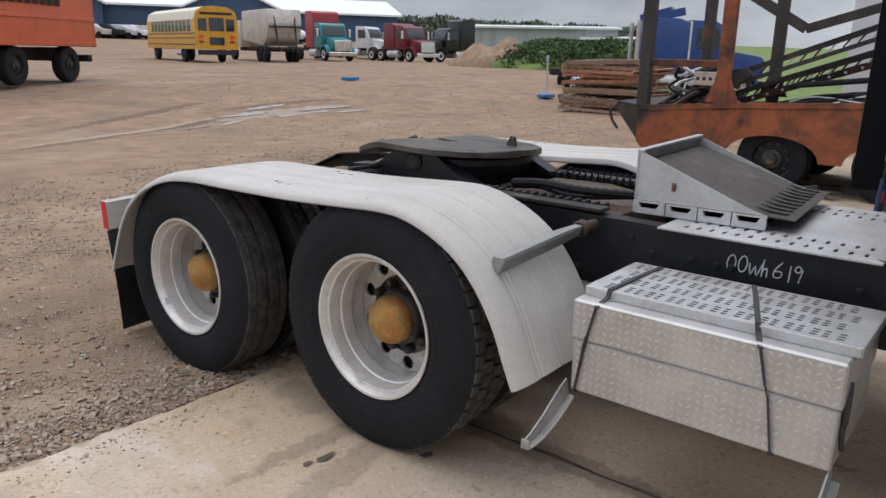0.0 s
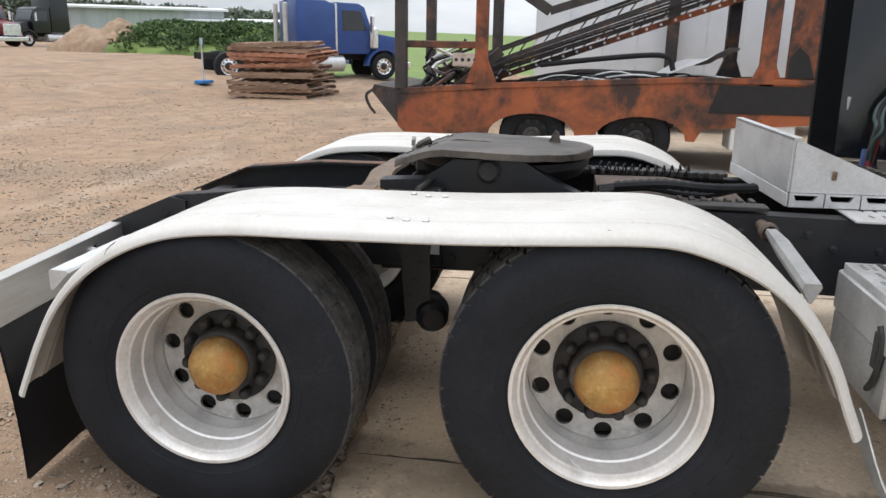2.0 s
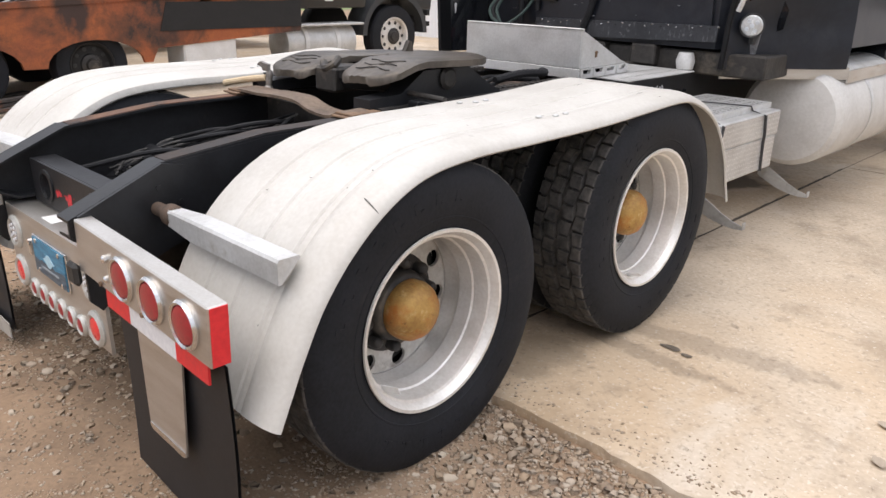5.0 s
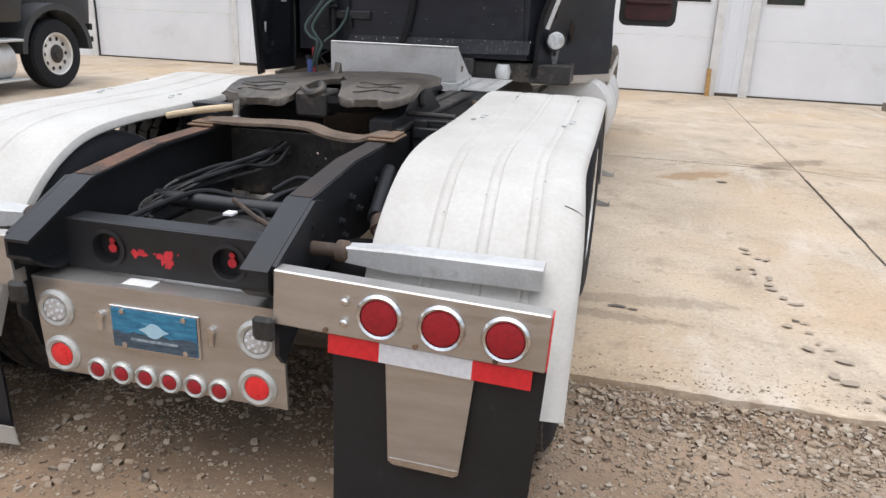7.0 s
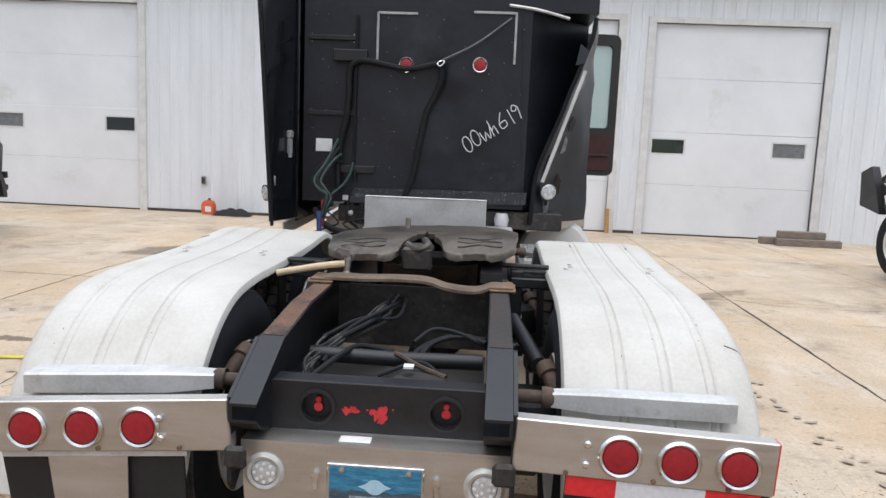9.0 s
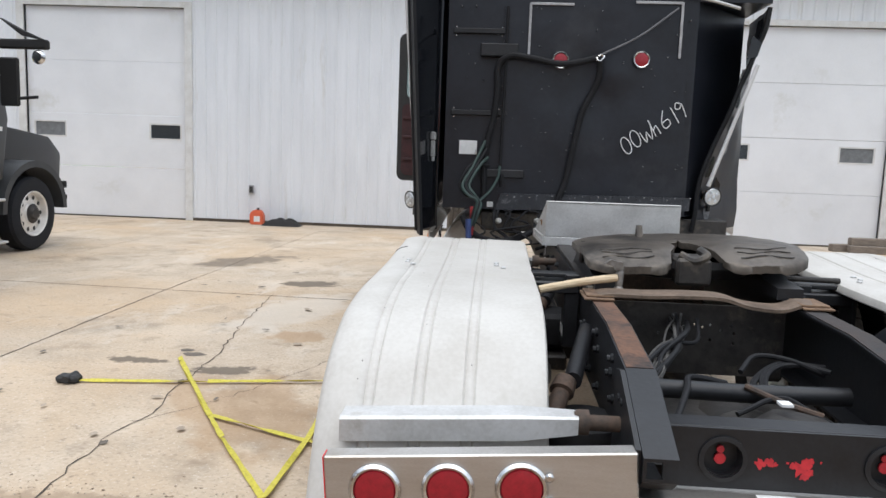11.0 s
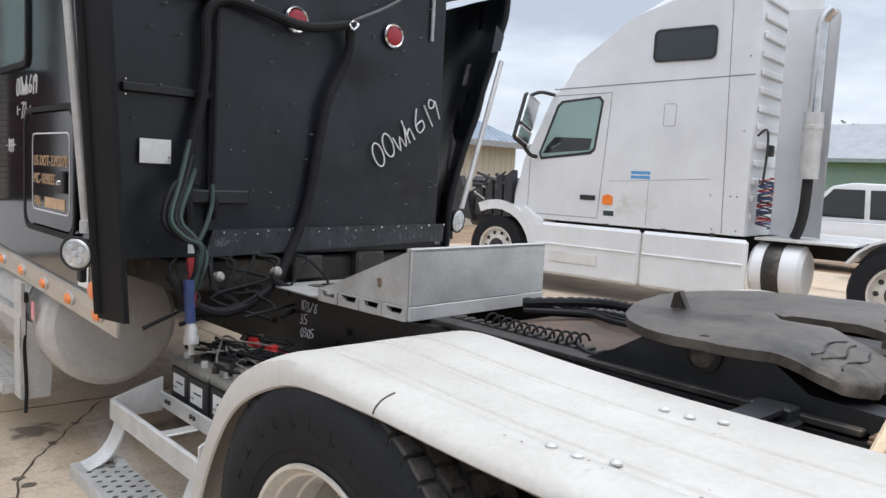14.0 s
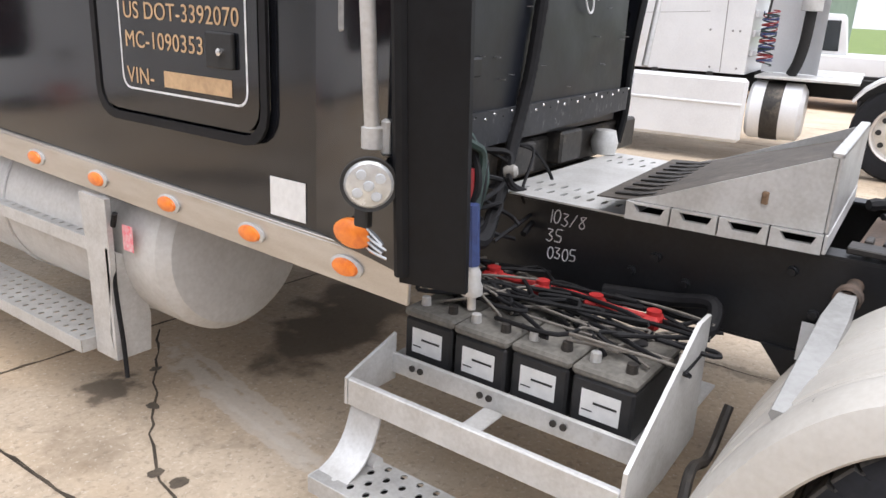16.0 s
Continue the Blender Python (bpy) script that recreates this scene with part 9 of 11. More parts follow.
part("mirror", bm, M_CHAR, bk)
bm = B()
box(bm, KX - 0.02, KX + 0.62, 6.1, 6.2, 2.62, 2.74, 0.02)
prism(bm, [(KX, 3.0), (KX + 0.3, 2.85), (KX + 0.62, 2.72), (KX + 0.3, 2.78)], 6.1, 6.2, "y")
part("mirror_arm", bm, M_CHAR, bk)
bm = B()
revolve(bm, [(0, 0.05), (0.06, 0.045), (0.085, 0.02), (0.09, 0)], (KX + 0.52, 6.1, 2.52), (0, -1, 0), 20)
part("round_mirror", bm, M_CHROME, bk)

# plain white van trailer behind the hauler
wt = thing("van_trailer", "plain white box trailer standing behind the hauler", "trailer", "parked trailers")
slab_part("box_body", mat("white_trailer_skin", (0.74, 0.75, 0.76), (0.66, 0.67, 0.68), 0.45, scale=1.2), wt, [(-0.1, 0.55), (7.5, 0.55), (7.5, 4.1), (-0.1, 4.1)], -13.5, -11.0, "", 0.02)
bm = B()
for k in range(12):
    box(bm, -10.998, -10.985, 0.5 + k * 0.6, 0.53 + k * 0.6, 0.56, 4.05)
part("seam_strip", bm, M_TRIM, wt)
bm = B()
box(bm, -13.3, -11.2, 0.6, 2.4, 0.35, 0.54, 0.02)
part("undercarriage", bm, M_CHAR, wt)
for y in (1.0, 2.2):
    cab_wheel(wt, -11.2, y, 0.48, 0.48, 0.28, 1, M_RIM)
bm = B()
box(bm, -10.86, -10.76, 2.2, 2.4, 0.2, 4.0, 0.01)
part("door_post", bm, M_SOOT, wt)

# stack of broken pallets
M_PAL = mat("weathered_pallet", (0.36, 0.245, 0.165), (0.20, 0.13, 0.09), 0.85, scale=8, bump=0.2, stretch=(1, 1, 6), vary=0.3)
M_PALR = mat("reddish_pallet", (0.46, 0.22, 0.13), (0.30, 0.14, 0.09), 0.85, scale=8, bump=0.2, vary=0.25)
rnd = random.Random(44)


def pallet(at, lx, ly, mt):
    p = thing("pallet", "weathered broken wooden pallet in a stack", "pallet", "stacked pallets", at=at)
    for k in range(3):
        bm = B()
        x = -lx / 2 + k * (lx - 0.05) / 2
        box(bm, x, x + 0.045, -ly / 2, ly / 2, 0.02, 0.10)
        part("stringer", bm, mt, p)
    for lay in (0.0, 0.101):
        n = 9
        for k in range(n):
            if rnd.random() < 0.12:
                continue
            y = -ly / 2 + k * (ly - 0.1) / (n - 1)
            bm = B()
            box(bm, -lx / 2 + rnd.uniform(-0.05, 0.05), lx / 2 + rnd.uniform(-0.12, 0.06), y, y + 0.10, lay, lay + 0.019, m=Matrix.Rotation(rnd.uniform(-0.03, 0.03), 4, "Z"))
            part("board", bm, mt, p)
    return p


for k in range(12):
    ang = radians(8) + rnd.uniform(-0.05, 0.05)
    x, y = -17.9 + rnd.uniform(-0.06, 0.06), -7.55 + rnd.uniform(-0.08, 0.08)
    pallet(Matrix.Translation((x, y, ground_z(x, y) - 0.03 + k * 0.124)) @ Matrix.Rotation(rnd.uniform(-0.035, 0.035), 4, "X") @ Matrix.Rotation(rnd.uniform(-0.03, 0.03) + 0.01, 4, "Y") @ Matrix.Rotation(ang + rnd.uniform(-0.12, 0.12), 4, "Z"), 3.2, 2.2, M_PAL if k not in (7, 8, 9) else M_PALR)
# blue conventional truck beyond the pallets
M_BLUET = paint("blue_truck_paint", (0.018, 0.062, 0.23), 0.25)


def put_vehicle(name, label, x, y, heading, group="parked trucks", cat="truck", dz=0.0):
    """A vehicle whose front axle stands at x, y and whose nose points along heading (degrees from +x)."""
    return thing(name, label, cat, group, at=Matrix.Translation((x, y, ground_z(x, y) - 0.03 + dz)) @ Matrix.Rotation(radians(heading - 90), 4, "Z"))


def conventional(v, mt, sleeper=True, rear=-6.0, w=1.15, sleeper_mt=None, rim=None, hood=True, sleeper_h=3.5):
    rim = rim or M_RIM
    slab_part("cab", mt, v, [(-1.9, 0.95), (-0.55, 0.95), (-0.45, 1.80), (-0.75, 2.65), (-1.0, 2.78), (-1.9, 2.80)], -w + 0.1, w - 0.1, "", 0.05)
    for s in (-1, 1):
        bm = B()
        prism(bm, [(-1.65, 1.78), (-0.68, 1.82), (-0.90, 2.5), (-1.65, 2.52)], s * (w - 0.099), s * (w - 0.09), "x")
        part("side_window", bm, G_DARK, v)
        bm = B()
        box(bm, s * (w + 0.10), s * (w + 0.30), -0.62, -0.52, 1.75, 2.35, 0.03)
        part("mirror", bm, M_CHROME, v)
        cab_wheel(v, s * (w - 0.13), 0, 0.5, 0.5, 0.28, s, rim)
        for yy in (rear, rear + 1.3):
            cab_wheel(v, s * (w - 0.13), yy, 0.5, 0.5, 0.30, s, rim)
        bm = B()
        pts = [((0.62 + t) * math.cos(a), 0.52 + (0.58 + t) * math.sin(a)) for t, rng in ((0.10, range(0, 13)), (0.0, range(12, -1, -1))) for a in [math.pi * q / 12 for q in rng]]
        prism(bm, pts, s * (w - 0.36), s * (w + 0.02), "x")
        part("front_fender", bm, mt, v)
        bm = B()
        revolve(bm, [(0, 0), (0.26, 0.02), (0.30, 0.06), (0.30, 1.3), (0.26, 1.34), (0, 1.36)], (s * (w - 0.30), -2.9, 0.6), (0, 1, 0), 24)
        part("fuel_tank", bm, M_ALU, v)
    bm = B()
    prism(bm, [(-0.42, 1.85), (-0.44, 1.95), (-0.70, 2.55), (-0.66, 2.5)], -w + 0.25, w - 0.25, "x")
    part("windscreen", bm, G_DARK, v)
    if hood:
        slab_part("hood", mt, v, [(-0.5, 0.9), (0.95, 0.8), (1.02, 1.25), (0.9, 1.55), (-0.5, 1.78)], -w + 0.38, w - 0.38, "", 0.06)
        bm = B()
        box(bm, -w + 0.45, w - 0.45, 1.0, 1.05, 0.75, 1.5, 0.02)
        part("grille", bm, M_CHROME, v)
        bm = B()
        box(bm, -w, w, 1.0, 1.15, 0.38, 0.66, 0.03)
        part("bumper", bm, M_CHROME, v)
    if sleeper:
        slab_part("sleeper", sleeper_mt or mt, v, [(-3.4, 0.98), (-1.92, 0.98), (-1.92, sleeper_h - 0.15), (-2.3, sleeper_h), (-3.4, sleeper_h)], -w + 0.05, w - 0.05, "", 0.06)
    bm = B()
    for s in (-1, 1):
        box(bm, s * 0.34, s * 0.43, rear - 0.9, 0.8, 0.72, 0.95, 0.01)
    part("frame_rail", bm, M_CHAR, v)
    bm = B()
    revolve(bm, [(0, 0.0), (0.42, 0), (0.42, 0.05), (0, 0.06)], (0, rear + 0.6, 1.12), (0, 0, 1), 20)
    box(bm, -0.35, 0.35, rear + 0.4, rear + 0.8, 0.95, 1.12)
    part("fifth_wheel", bm, M_GREASE, v)
    return v


bt2 = conventional(put_vehicle("blue_truck", "blue conventional truck with a crumpled sleeper roof on grass", -26.6, -7.15, 127), M_BLUET, True, -5.9, rim=M_CHROME, sleeper_h=2.85)
for sx in (-1, 1):
    part("exhaust_stack", cyl(B(), (sx * 1.0, -1.90, 0.9), (sx * 1.0, -1.90, 2.75), 0.085, n=14), M_CHROME, bt2)
    part("air_cleaner", revolve(B(), [(0, 0), (0.16, 0.01), (0.19, 0.05), (0.19, 0.72), (0.13, 0.80), (0, 0.81)], (sx * 1.1, -0.42, 1.15), (0, 0, 1), 18), M_CHROME, bt2, "chrome air cleaner canister")
    part("rack_panel", box(B(), sx * 0.62 - 0.13, sx * 0.62 + 0.13, -3.75, -3.62, 1.0, 2.75, 0.04), mat("dirty_white_rack", (0.50, 0.48, 0.45), (0.36, 0.34, 0.31), 0.6, scale=3), bt2)
for a, b, w, h in (((0.6, -3.3, 2.85), (0.75, -2.1, 3.10), 0.5, 0.28), ((-0.6, -3.35, 2.9), (-0.1, -2.3, 3.2), 0.55, 0.2), ((0.15, -3.4, 3.0), (0.9, -2.7, 2.75), 0.3, 0.22)):
    part("torn_roof_sheet", bar(B(), a, b, w, h), M_BLUET, bt2, "crumpled blue roof sheet")

# post with blue base, and a blue tray in the yard
M_BLUEPL = mat("blue_plastic", (0.03, 0.20, 0.48), (0.02, 0.15, 0.38), 0.5, scale=5)
for x, y, tall in ((-18.8, -10.5, 1.35), (-16.6, -17.5, 0.0), (-31.5, -51.5, 1.8)):
    ps = thing("sign_post" if tall else "plastic_tray", "thin grey post standing in a blue weighted base" if tall else "blue plastic tray lying on the dirt", "post" if tall else "tray", at=(x, y, ground_z(x, y) - 0.03))
    bm = B()
    prism(bm, [(-0.30, -0.2), (0.30, -0.2), (0.30, 0.2), (-0.30, 0.2)], 0.0, 0.10, "z")
    bmesh.ops.bevel(bm, geom=list(bm.edges), offset=0.03, segments=2, affect="EDGES")
    part("base", bm, M_BLUEPL, ps)
    if tall:
        bm = B()
        cyl(bm, (0, 0, 0.09), (0.03, 0, tall), 0.025, n=10)
        part("pole", bm, M_ALU, ps)
        bm = B()
        box(bm, -0.06, 0.10, -0.02, 0.02, tall - 0.2, tall, 0.01)
        part("head", bm, mat("pale_blue_head", (0.35, 0.45, 0.55), (0.25, 0.35, 0.45), 0.5), ps)

# orange chip truck
M_CHIP = paint("orange_chip_paint", (0.62, 0.115, 0.035), 0.4, stain=(0.42, 0.10, 0.05), stain_scale=1.5, stain_at=0.6)
ch = thing("chip_truck", "faded orange chipper dump truck, rear open", "truck", "parked trucks",
           at=Matrix.Translation((-7.2, -20.7, ground_z(-7.2, -20.7) - 0.03)) @ Matrix.Rotation(radians(-56), 4, "Z"))
bm = B()
box(bm, -1.15, 1.15, 0.2, 4.6, 1.05, 1.18, 0.02)
part("bed_floor", bm, M_CHIP, ch)
for s in (-1, 1):
    bm = B()
    box(bm, s * 1.15, s * 1.22, -0.75, 4.6, 1.0, 3.05, 0.015)
    for z in (1.05, 1.75, 2.55, 2.98):
        box(bm, s * 1.221, s * 1.25, -0.75, 4.6, z - 0.05, z + 0.05, 0.01)
    part("bed_side", bm, M_CHIP, ch)
bm = B()
box(bm, -1.15, 1.15, -0.75, 4.6, 2.98, 3.05, 0.015)
box(bm, -1.15, 1.15, 4.5, 4.6, 1.1, 3.0, 0.01)
part("bed_roof", bm, M_CHIP, ch)
bm = B()
holed(bm, [(-1.22, 0.98), (1.22, 0.98), (1.22, 3.06), (-1.22, 3.06)], [[(-0.95, 1.95), (0.95, 1.95), (1.02, 2.2), (0.92, 2.85), (-0.92, 2.85), (-1.02, 2.2)]], 0.08, plane_m((0, -0.76, 0), (1, 0, 0), (0, 0, 1)))
part("tailgate", bm, M_CHIP, ch, "orange tailgate with an opening")
# near-black wall added across the bed, standing for the shade inside
bm = B()
box(bm, -1.1, 1.1, 0.9, 1.0, 1.2, 2.95)
part("bed_inside", bm, M_DARK, ch)
bm = B()
box(bm, -0.75, -0.45, -0.846, -0.842, 1.35, 1.85)
part("warning_label", bm, mat("blue_white_label", (0.55, 0.66, 0.78), (0.3, 0.42, 0.6), 0.5, scale=20), ch)
bm = B()
for k in range(8):
    box(bm, -1.256, -1.251, 1.0 + k * 0.33, 1.24 + k * 0.33, 2.05, 2.30)
part("name_bar", bm, M_CHAR, ch, "dark lettering bars")
for s in (-1, 1):
    for y in (0.55, 3.0, 5.9):
        cab_wheel(ch, s * 0.98, y, 0.5, 0.5, 0.32, s, M_CHAR)
bm = B()
box(bm, -0.45, 0.45, -0.5, 6.5, 0.62, 0.95, 0.02)
box(bm, -1.1, 1.1, -0.7, -0.5, 0.55, 0.75, 0.02)
part("chassis", bm, M_CHAR, ch)
slab_part("cab", M_CHIP, ch, [(4.75, 0.9), (7.0, 0.9), (7.0, 1.7), (6.2, 1.8), (5.9, 2.6), (4.75, 2.6)], -1.1, 1.1, "", 0.05)

# yellow bus
M_BUS = paint("bus_yellow", (0.66, 0.33, 0.02), 0.35)
M_BUSBLK = mat("bus_black", (0.02, 0.02, 0.021), (0.012, 0.012, 0.013), 0.4)
bs = thing("school_bus", "yellow bus seen from the rear, white roof", "bus", "parked trucks",
           at=Matrix.Translation((-23.2, -35.4, ground_z(-23.2, -35.4) - 0.03)) @ Matrix.Rotation(radians(163), 4, "Z"))
sec = [(-1.2, 0.75), (-1.22, 1.3), (-1.22, 2.35), (-1.1, 2.8), (-0.7, 3.02), (0, 3.08), (0.7, 3.02), (1.1, 2.8), (1.22, 2.35), (1.22, 1.3), (1.2, 0.75)]
bm = B()
prism(bm, sec, -1.0, 9.3, "y")
part("body", bm, M_BUS, bs)
bm = B()
prism(bm, [(x * 1.005, z + 0.012) for x, z in sec[2:9]], -0.9, 9.2, "y")
part("roof_skin", bm, mat("bus_white_roof", (0.74, 0.70, 0.58), (0.66, 0.62, 0.5), 0.5, scale=2), bs)
for s in (-1, 1):
    for k in range(11):
        bm = B()
        box(bm, s * 1.218, s * 1.232, -0.3 + k * 0.78, 0.32 + k * 0.78, 1.72, 2.32, 0.02)
        part("window", bm, G_DARK, bs)
        bm = B()
        box(bm, s * 1.222, s * 1.236, -0.33 + k * 0.78, -0.30 + k * 0.78, 1.68, 2.36)
        part("window_bar", bm, M_TRIM, bs)
    for z in (1.0, 1.35, 1.60):
        bm = B()
        box(bm, s * 1.21, s * 1.235, -1.0, 9.3, z - 0.025, z + 0.025, 0.005)
        part("rub_rail", bm, M_BUSBLK, bs)
    for y in (1.5, 7.6):
        cab_wheel(bs, s * 1.06, y, 0.48, 0.48, 0.28, s, M_CHAR)
for x0, x1, z0, z1, mt in ((-0.42, 0.42, 1.75, 2.45, G_DARK), (-1.02, -0.55, 1.75, 2.4, G_DARK), (0.55, 1.02, 1.75, 2.4, G_DARK), (-0.42, 0.42, 1.0, 1.4, G_DARK), (-1.1, 1.1, 0.45, 0.72, M_BUSBLK),
                           (-1.0, -0.75, 1.35, 1.5, M_REDB), (0.75, 1.0, 1.35, 1.5, M_REDB), (-1.0, -0.75, 1.1, 1.22, M_RED), (0.75, 1.0, 1.1, 1.22, M_RED), (-0.9, 0.9, 2.62, 2.75, M_BUSBLK)):
    bm = B()
    box(bm, x0, x1, -1.03, -1.002, z0, z1, 0.008)
    part("rear_fitting", bm, mt, bs)
bm = B()
prism(bm, [(9.3, 0.7), (10.6, 0.7), (10.6, 1.4), (9.3, 1.6)], -0.95, 0.95, "x")
part("hood", bm, M_BUS, bs)

# white tank truck, teal truck, white cab, red and black tractors
tkr = put_vehicle("tank_truck", "dirty white spreader tank truck seen from behind", -32.3, -44.0, 250)
M_TANKW = mat("dirty_white_paint", (0.62, 0.58, 0.52), (0.44, 0.40, 0.35), 0.5, scale=1.5, stain=(0.30, 0.25, 0.2), stain_scale=1.2, stain_at=0.58)
slab_part("tank_body", M_TANKW, tkr, [(-7.6, 1.5), (-7.9, 2.4), (-7.7, 3.3), (-2.4, 3.3), (-2.4, 1.4), (-6.8, 1.0)], -1.15, 1.15, "", 0.12)
slab_part("cab", M_TANKW, tkr, [(-1.9, 0.9), (0.4, 0.9), (0.4, 1.6), (-0.4, 1.75), (-0.7, 2.7), (-1.9, 2.7)], -1.1, 1.1, "", 0.06)
bm = B()
for z, y in ((1.2, -8.0), (0.9, -8.0), (2.2, -8.05)):
    box(bm, -1.1, 1.1, y - 0.08, y + 0.08, z - 0.06, z + 0.06, 0.01)
for s in (-1, 1):
    box(bm, s * 0.35, s * 0.45, -8.2, 0.5, 0.65, 0.95)
    bar(bm, (s * 0.7, -7.7, 3.0), (s * 0.6, -8.3, 1.0), 0.1, 0.1)
part("rear_gear", bm, M_SOOT, tkr)
for s in (-1, 1):
    for y in (0.0, -5.9, -7.0):
        cab_wheel(tkr, s * 1.0, y, 0.5, 0.5, 0.34, s, M_CHAR)
M_TEAL = paint("teal_paint", (0.02, 0.22, 0.24), 0.3)
M_REDT = paint("red_truck_paint", (0.16, 0.018, 0.026), 0.3)
conventional(put_vehicle("teal_truck", "teal aero truck with a red sleeper box", -37.7, -40.3, 72), M_TEAL, True, -6.0, sleeper_mt=paint("red_box_paint", (0.36, 0.03, 0.04), 0.4), sleeper_h=3.7)
conventional(put_vehicle("white_truck", "small white day-cab truck", -46.6, -44.2, 100), paint("white_truck_paint", (0.70, 0.71, 0.72), 0.35), False, -5.0)
conventional(put_vehicle("red_truck", "dark red tractor with a chrome grille", -44.2, -37.6, 80), M_REDT, True, -5.0, sleeper_h=3.0)
conventional(put_vehicle("black_tractor", "black tractor with a tall sleeper and a long bare frame", -47.6, -38.9, -20), M_BLKTRUCK, True, -6.8, sleeper_h=3.5)

# blue shed with white roof, far
M_BLUEB = mat("blue_steel_wall", (0.045, 0.085, 0.16), (0.035, 0.068, 0.13), 0.5, scale=0.5, stretch=(6, 6, 0.5))
fb = thing("far_barn", "long blue steel barn with a white roof", "barn", "far buildings", at=Matrix.Translation((-57.7, -82.4, ground_z(-57.7, -82.4) - 0.3)) @ Matrix.Rotation(radians(-30), 4, "Z"))
for x0, x1, y0, h, r in ((-24, -4, -1.0, 3.6, 5.6), (-4, 26, 0, 3.8, 6.2)):
    bm = B()
    box(bm, x0, x1, y0 - 14, y0, 0, h)
    part("wall", bm, M_BLUEB, fb)
    bm = B()
    prism(bm, [(y0 + 0.6, h - 0.1), (y0 - 7, r), (y0 - 14.6, h - 0.1), (y0 - 14.6, h + 0.15), (y0 - 7, r + 0.3), (y0 + 0.6, h + 0.15)], x0 - 0.5, x1 + 0.5, "x")
    part("roof", bm, M_ROOFW, fb)
for gx in (-1, 19.5):
    bm = B()
    prism(bm, [(gx - 5.5, 0), (gx + 5.5, 0), (gx + 5.5, 3.8), (gx, 6.3), (gx - 5.5, 3.8)], 0.2, 2.5, "y")
    part("gable", bm, M_BLUEB, fb)
    bm = B()
    prism(bm, [(gx - 6, 3.6), (gx, 6.35), (gx + 6, 3.6), (gx + 6, 3.85), (gx, 6.6), (gx - 6, 3.85)], 0.2, 3.0, "y")
    part("gable_roof", bm, M_ROOFW, fb)
rnd = random.Random(90)
for k in range(26):
    x = -62 + k * 1.25
    y = -66 - 0.55 * (x + 62) * 0.35 + rnd.uniform(-2, 2) - 6
    m = Matrix.Translation((x, y, ground_z(x, y) - 0.05)) @ Matrix.Rotation(rnd.uniform(-0.3, 0.3) + 0.6, 4, "Z")
    c = thing("parked_car", "small pale car parked far off", "car", "far parked cars", at=m)
    slab_part("body", (M_TANKW, M_DOORW, M_ALU, M_CHAR)[k % 4], c, [(-2.1, 0.35), (2.1, 0.35), (2.1, 0.85), (1.1, 0.95), (0.6, 1.4), (-1.0, 1.4), (-1.6, 0.95), (-2.1, 0.9)], -0.85, 0.85, "", 0.08)
    for s in (-1, 1):
        for yy in (-1.3, 1.3):
            bm = B()
            cyl(bm, (s * 0.7, yy, 0.32), (s * 0.9, yy, 0.32), 0.32, n=14)
            part("wheel", bm, M_TYRE, c)
# long low white sheds at the field edge
for x, y, L, h, rot in ((-82, -50, 19, 3.3, -58), (-87, -38.5, 13, 2.6, -63)):
    s = thing("far_shed", "long low pale shed at the field edge", "shed", "far buildings", at=Matrix.Translation((x, y, ground_z(x, y) - 0.3)) @ Matrix.Rotation(radians(rot), 4, "Z"))
    bm = B()
    box(bm, -L / 2, L / 2, -5, 5, 0, h)
    part("wall", bm, mat("pale_shed_wall", (0.40, 0.42, 0.42), (0.28, 0.30, 0.30), 0.6, scale=0.4, stretch=(3, 3, 0.2)), s)
    bm = B()
    prism(bm, [(-5.5, h - 0.1), (0, h + 0.25), (5.5, h - 0.1), (5.5, h + 0.1), (0, h + 0.45), (-5.5, h + 0.1)], -L / 2 - 0.5, L / 2 + 0.5, "x")
    part("roof", bm, mat("pale_shed_roof", (0.66, 0.67, 0.67), (0.55, 0.56, 0.56), 0.5, scale=0.5), s)

# dirt mound with weeds
def hump(cx, cy, rx, ry, h, seed, mt, name, label, cat, n=44, kind="", sink=0.35):
    bm = B()
    g = []
    for j in range(n + 1):
        row = []
        for i in range(n + 1):
            u, v = 2 * i / n - 1, 2 * j / n - 1
            d = math.hypot(u, v)
            k = max(0.0, 1 - d * d)
            z = h * k ** 0.8 * (0.75 + 0.45 * noise.noise((u * 2.3 + seed, v * 2.3, seed))) + 0.25 * k * noise.noise((u * 9, v * 9, seed))
            x, y = cx + rx * u, cy + ry * v
            row.append(bm.verts.new((x, y, ground_z(x, y) - sink * (d > 0.98) - 0.05 + z)))
        g.append(row)
    for a, b in zip(g, g[1:]):
        for i in range(n):
            bm.faces.new((a[i], a[i + 1], b[i + 1], b[i]))
    return single(name, bm, mt, label, cat, kind=kind, angle=60)


hump(-41.0, -24.0, 5.0, 4.2, 2.0, 3, M_GRASS, "mound", "grass-covered mound of dirt at the yard edge", "mound", kind="structure")
hump(-39.5, -18.5, 5.0, 6.2, 1.75, 4, M_GRASS, "mound", "grass-covered mound of dirt at the yard edge", "mound", kind="structure")
hump(-39.4, -26.6, 3.6, 3.4, 2.05, 8, M_DIRT, "mound", "bare brown mound of dirt at the yard edge", "mound", kind="structure")
hump(-26, -1, 7, 3.2, 0.28, 5, M_DIRT, "mound", "low rubble ridge along the grass", "mound", kind="structure")


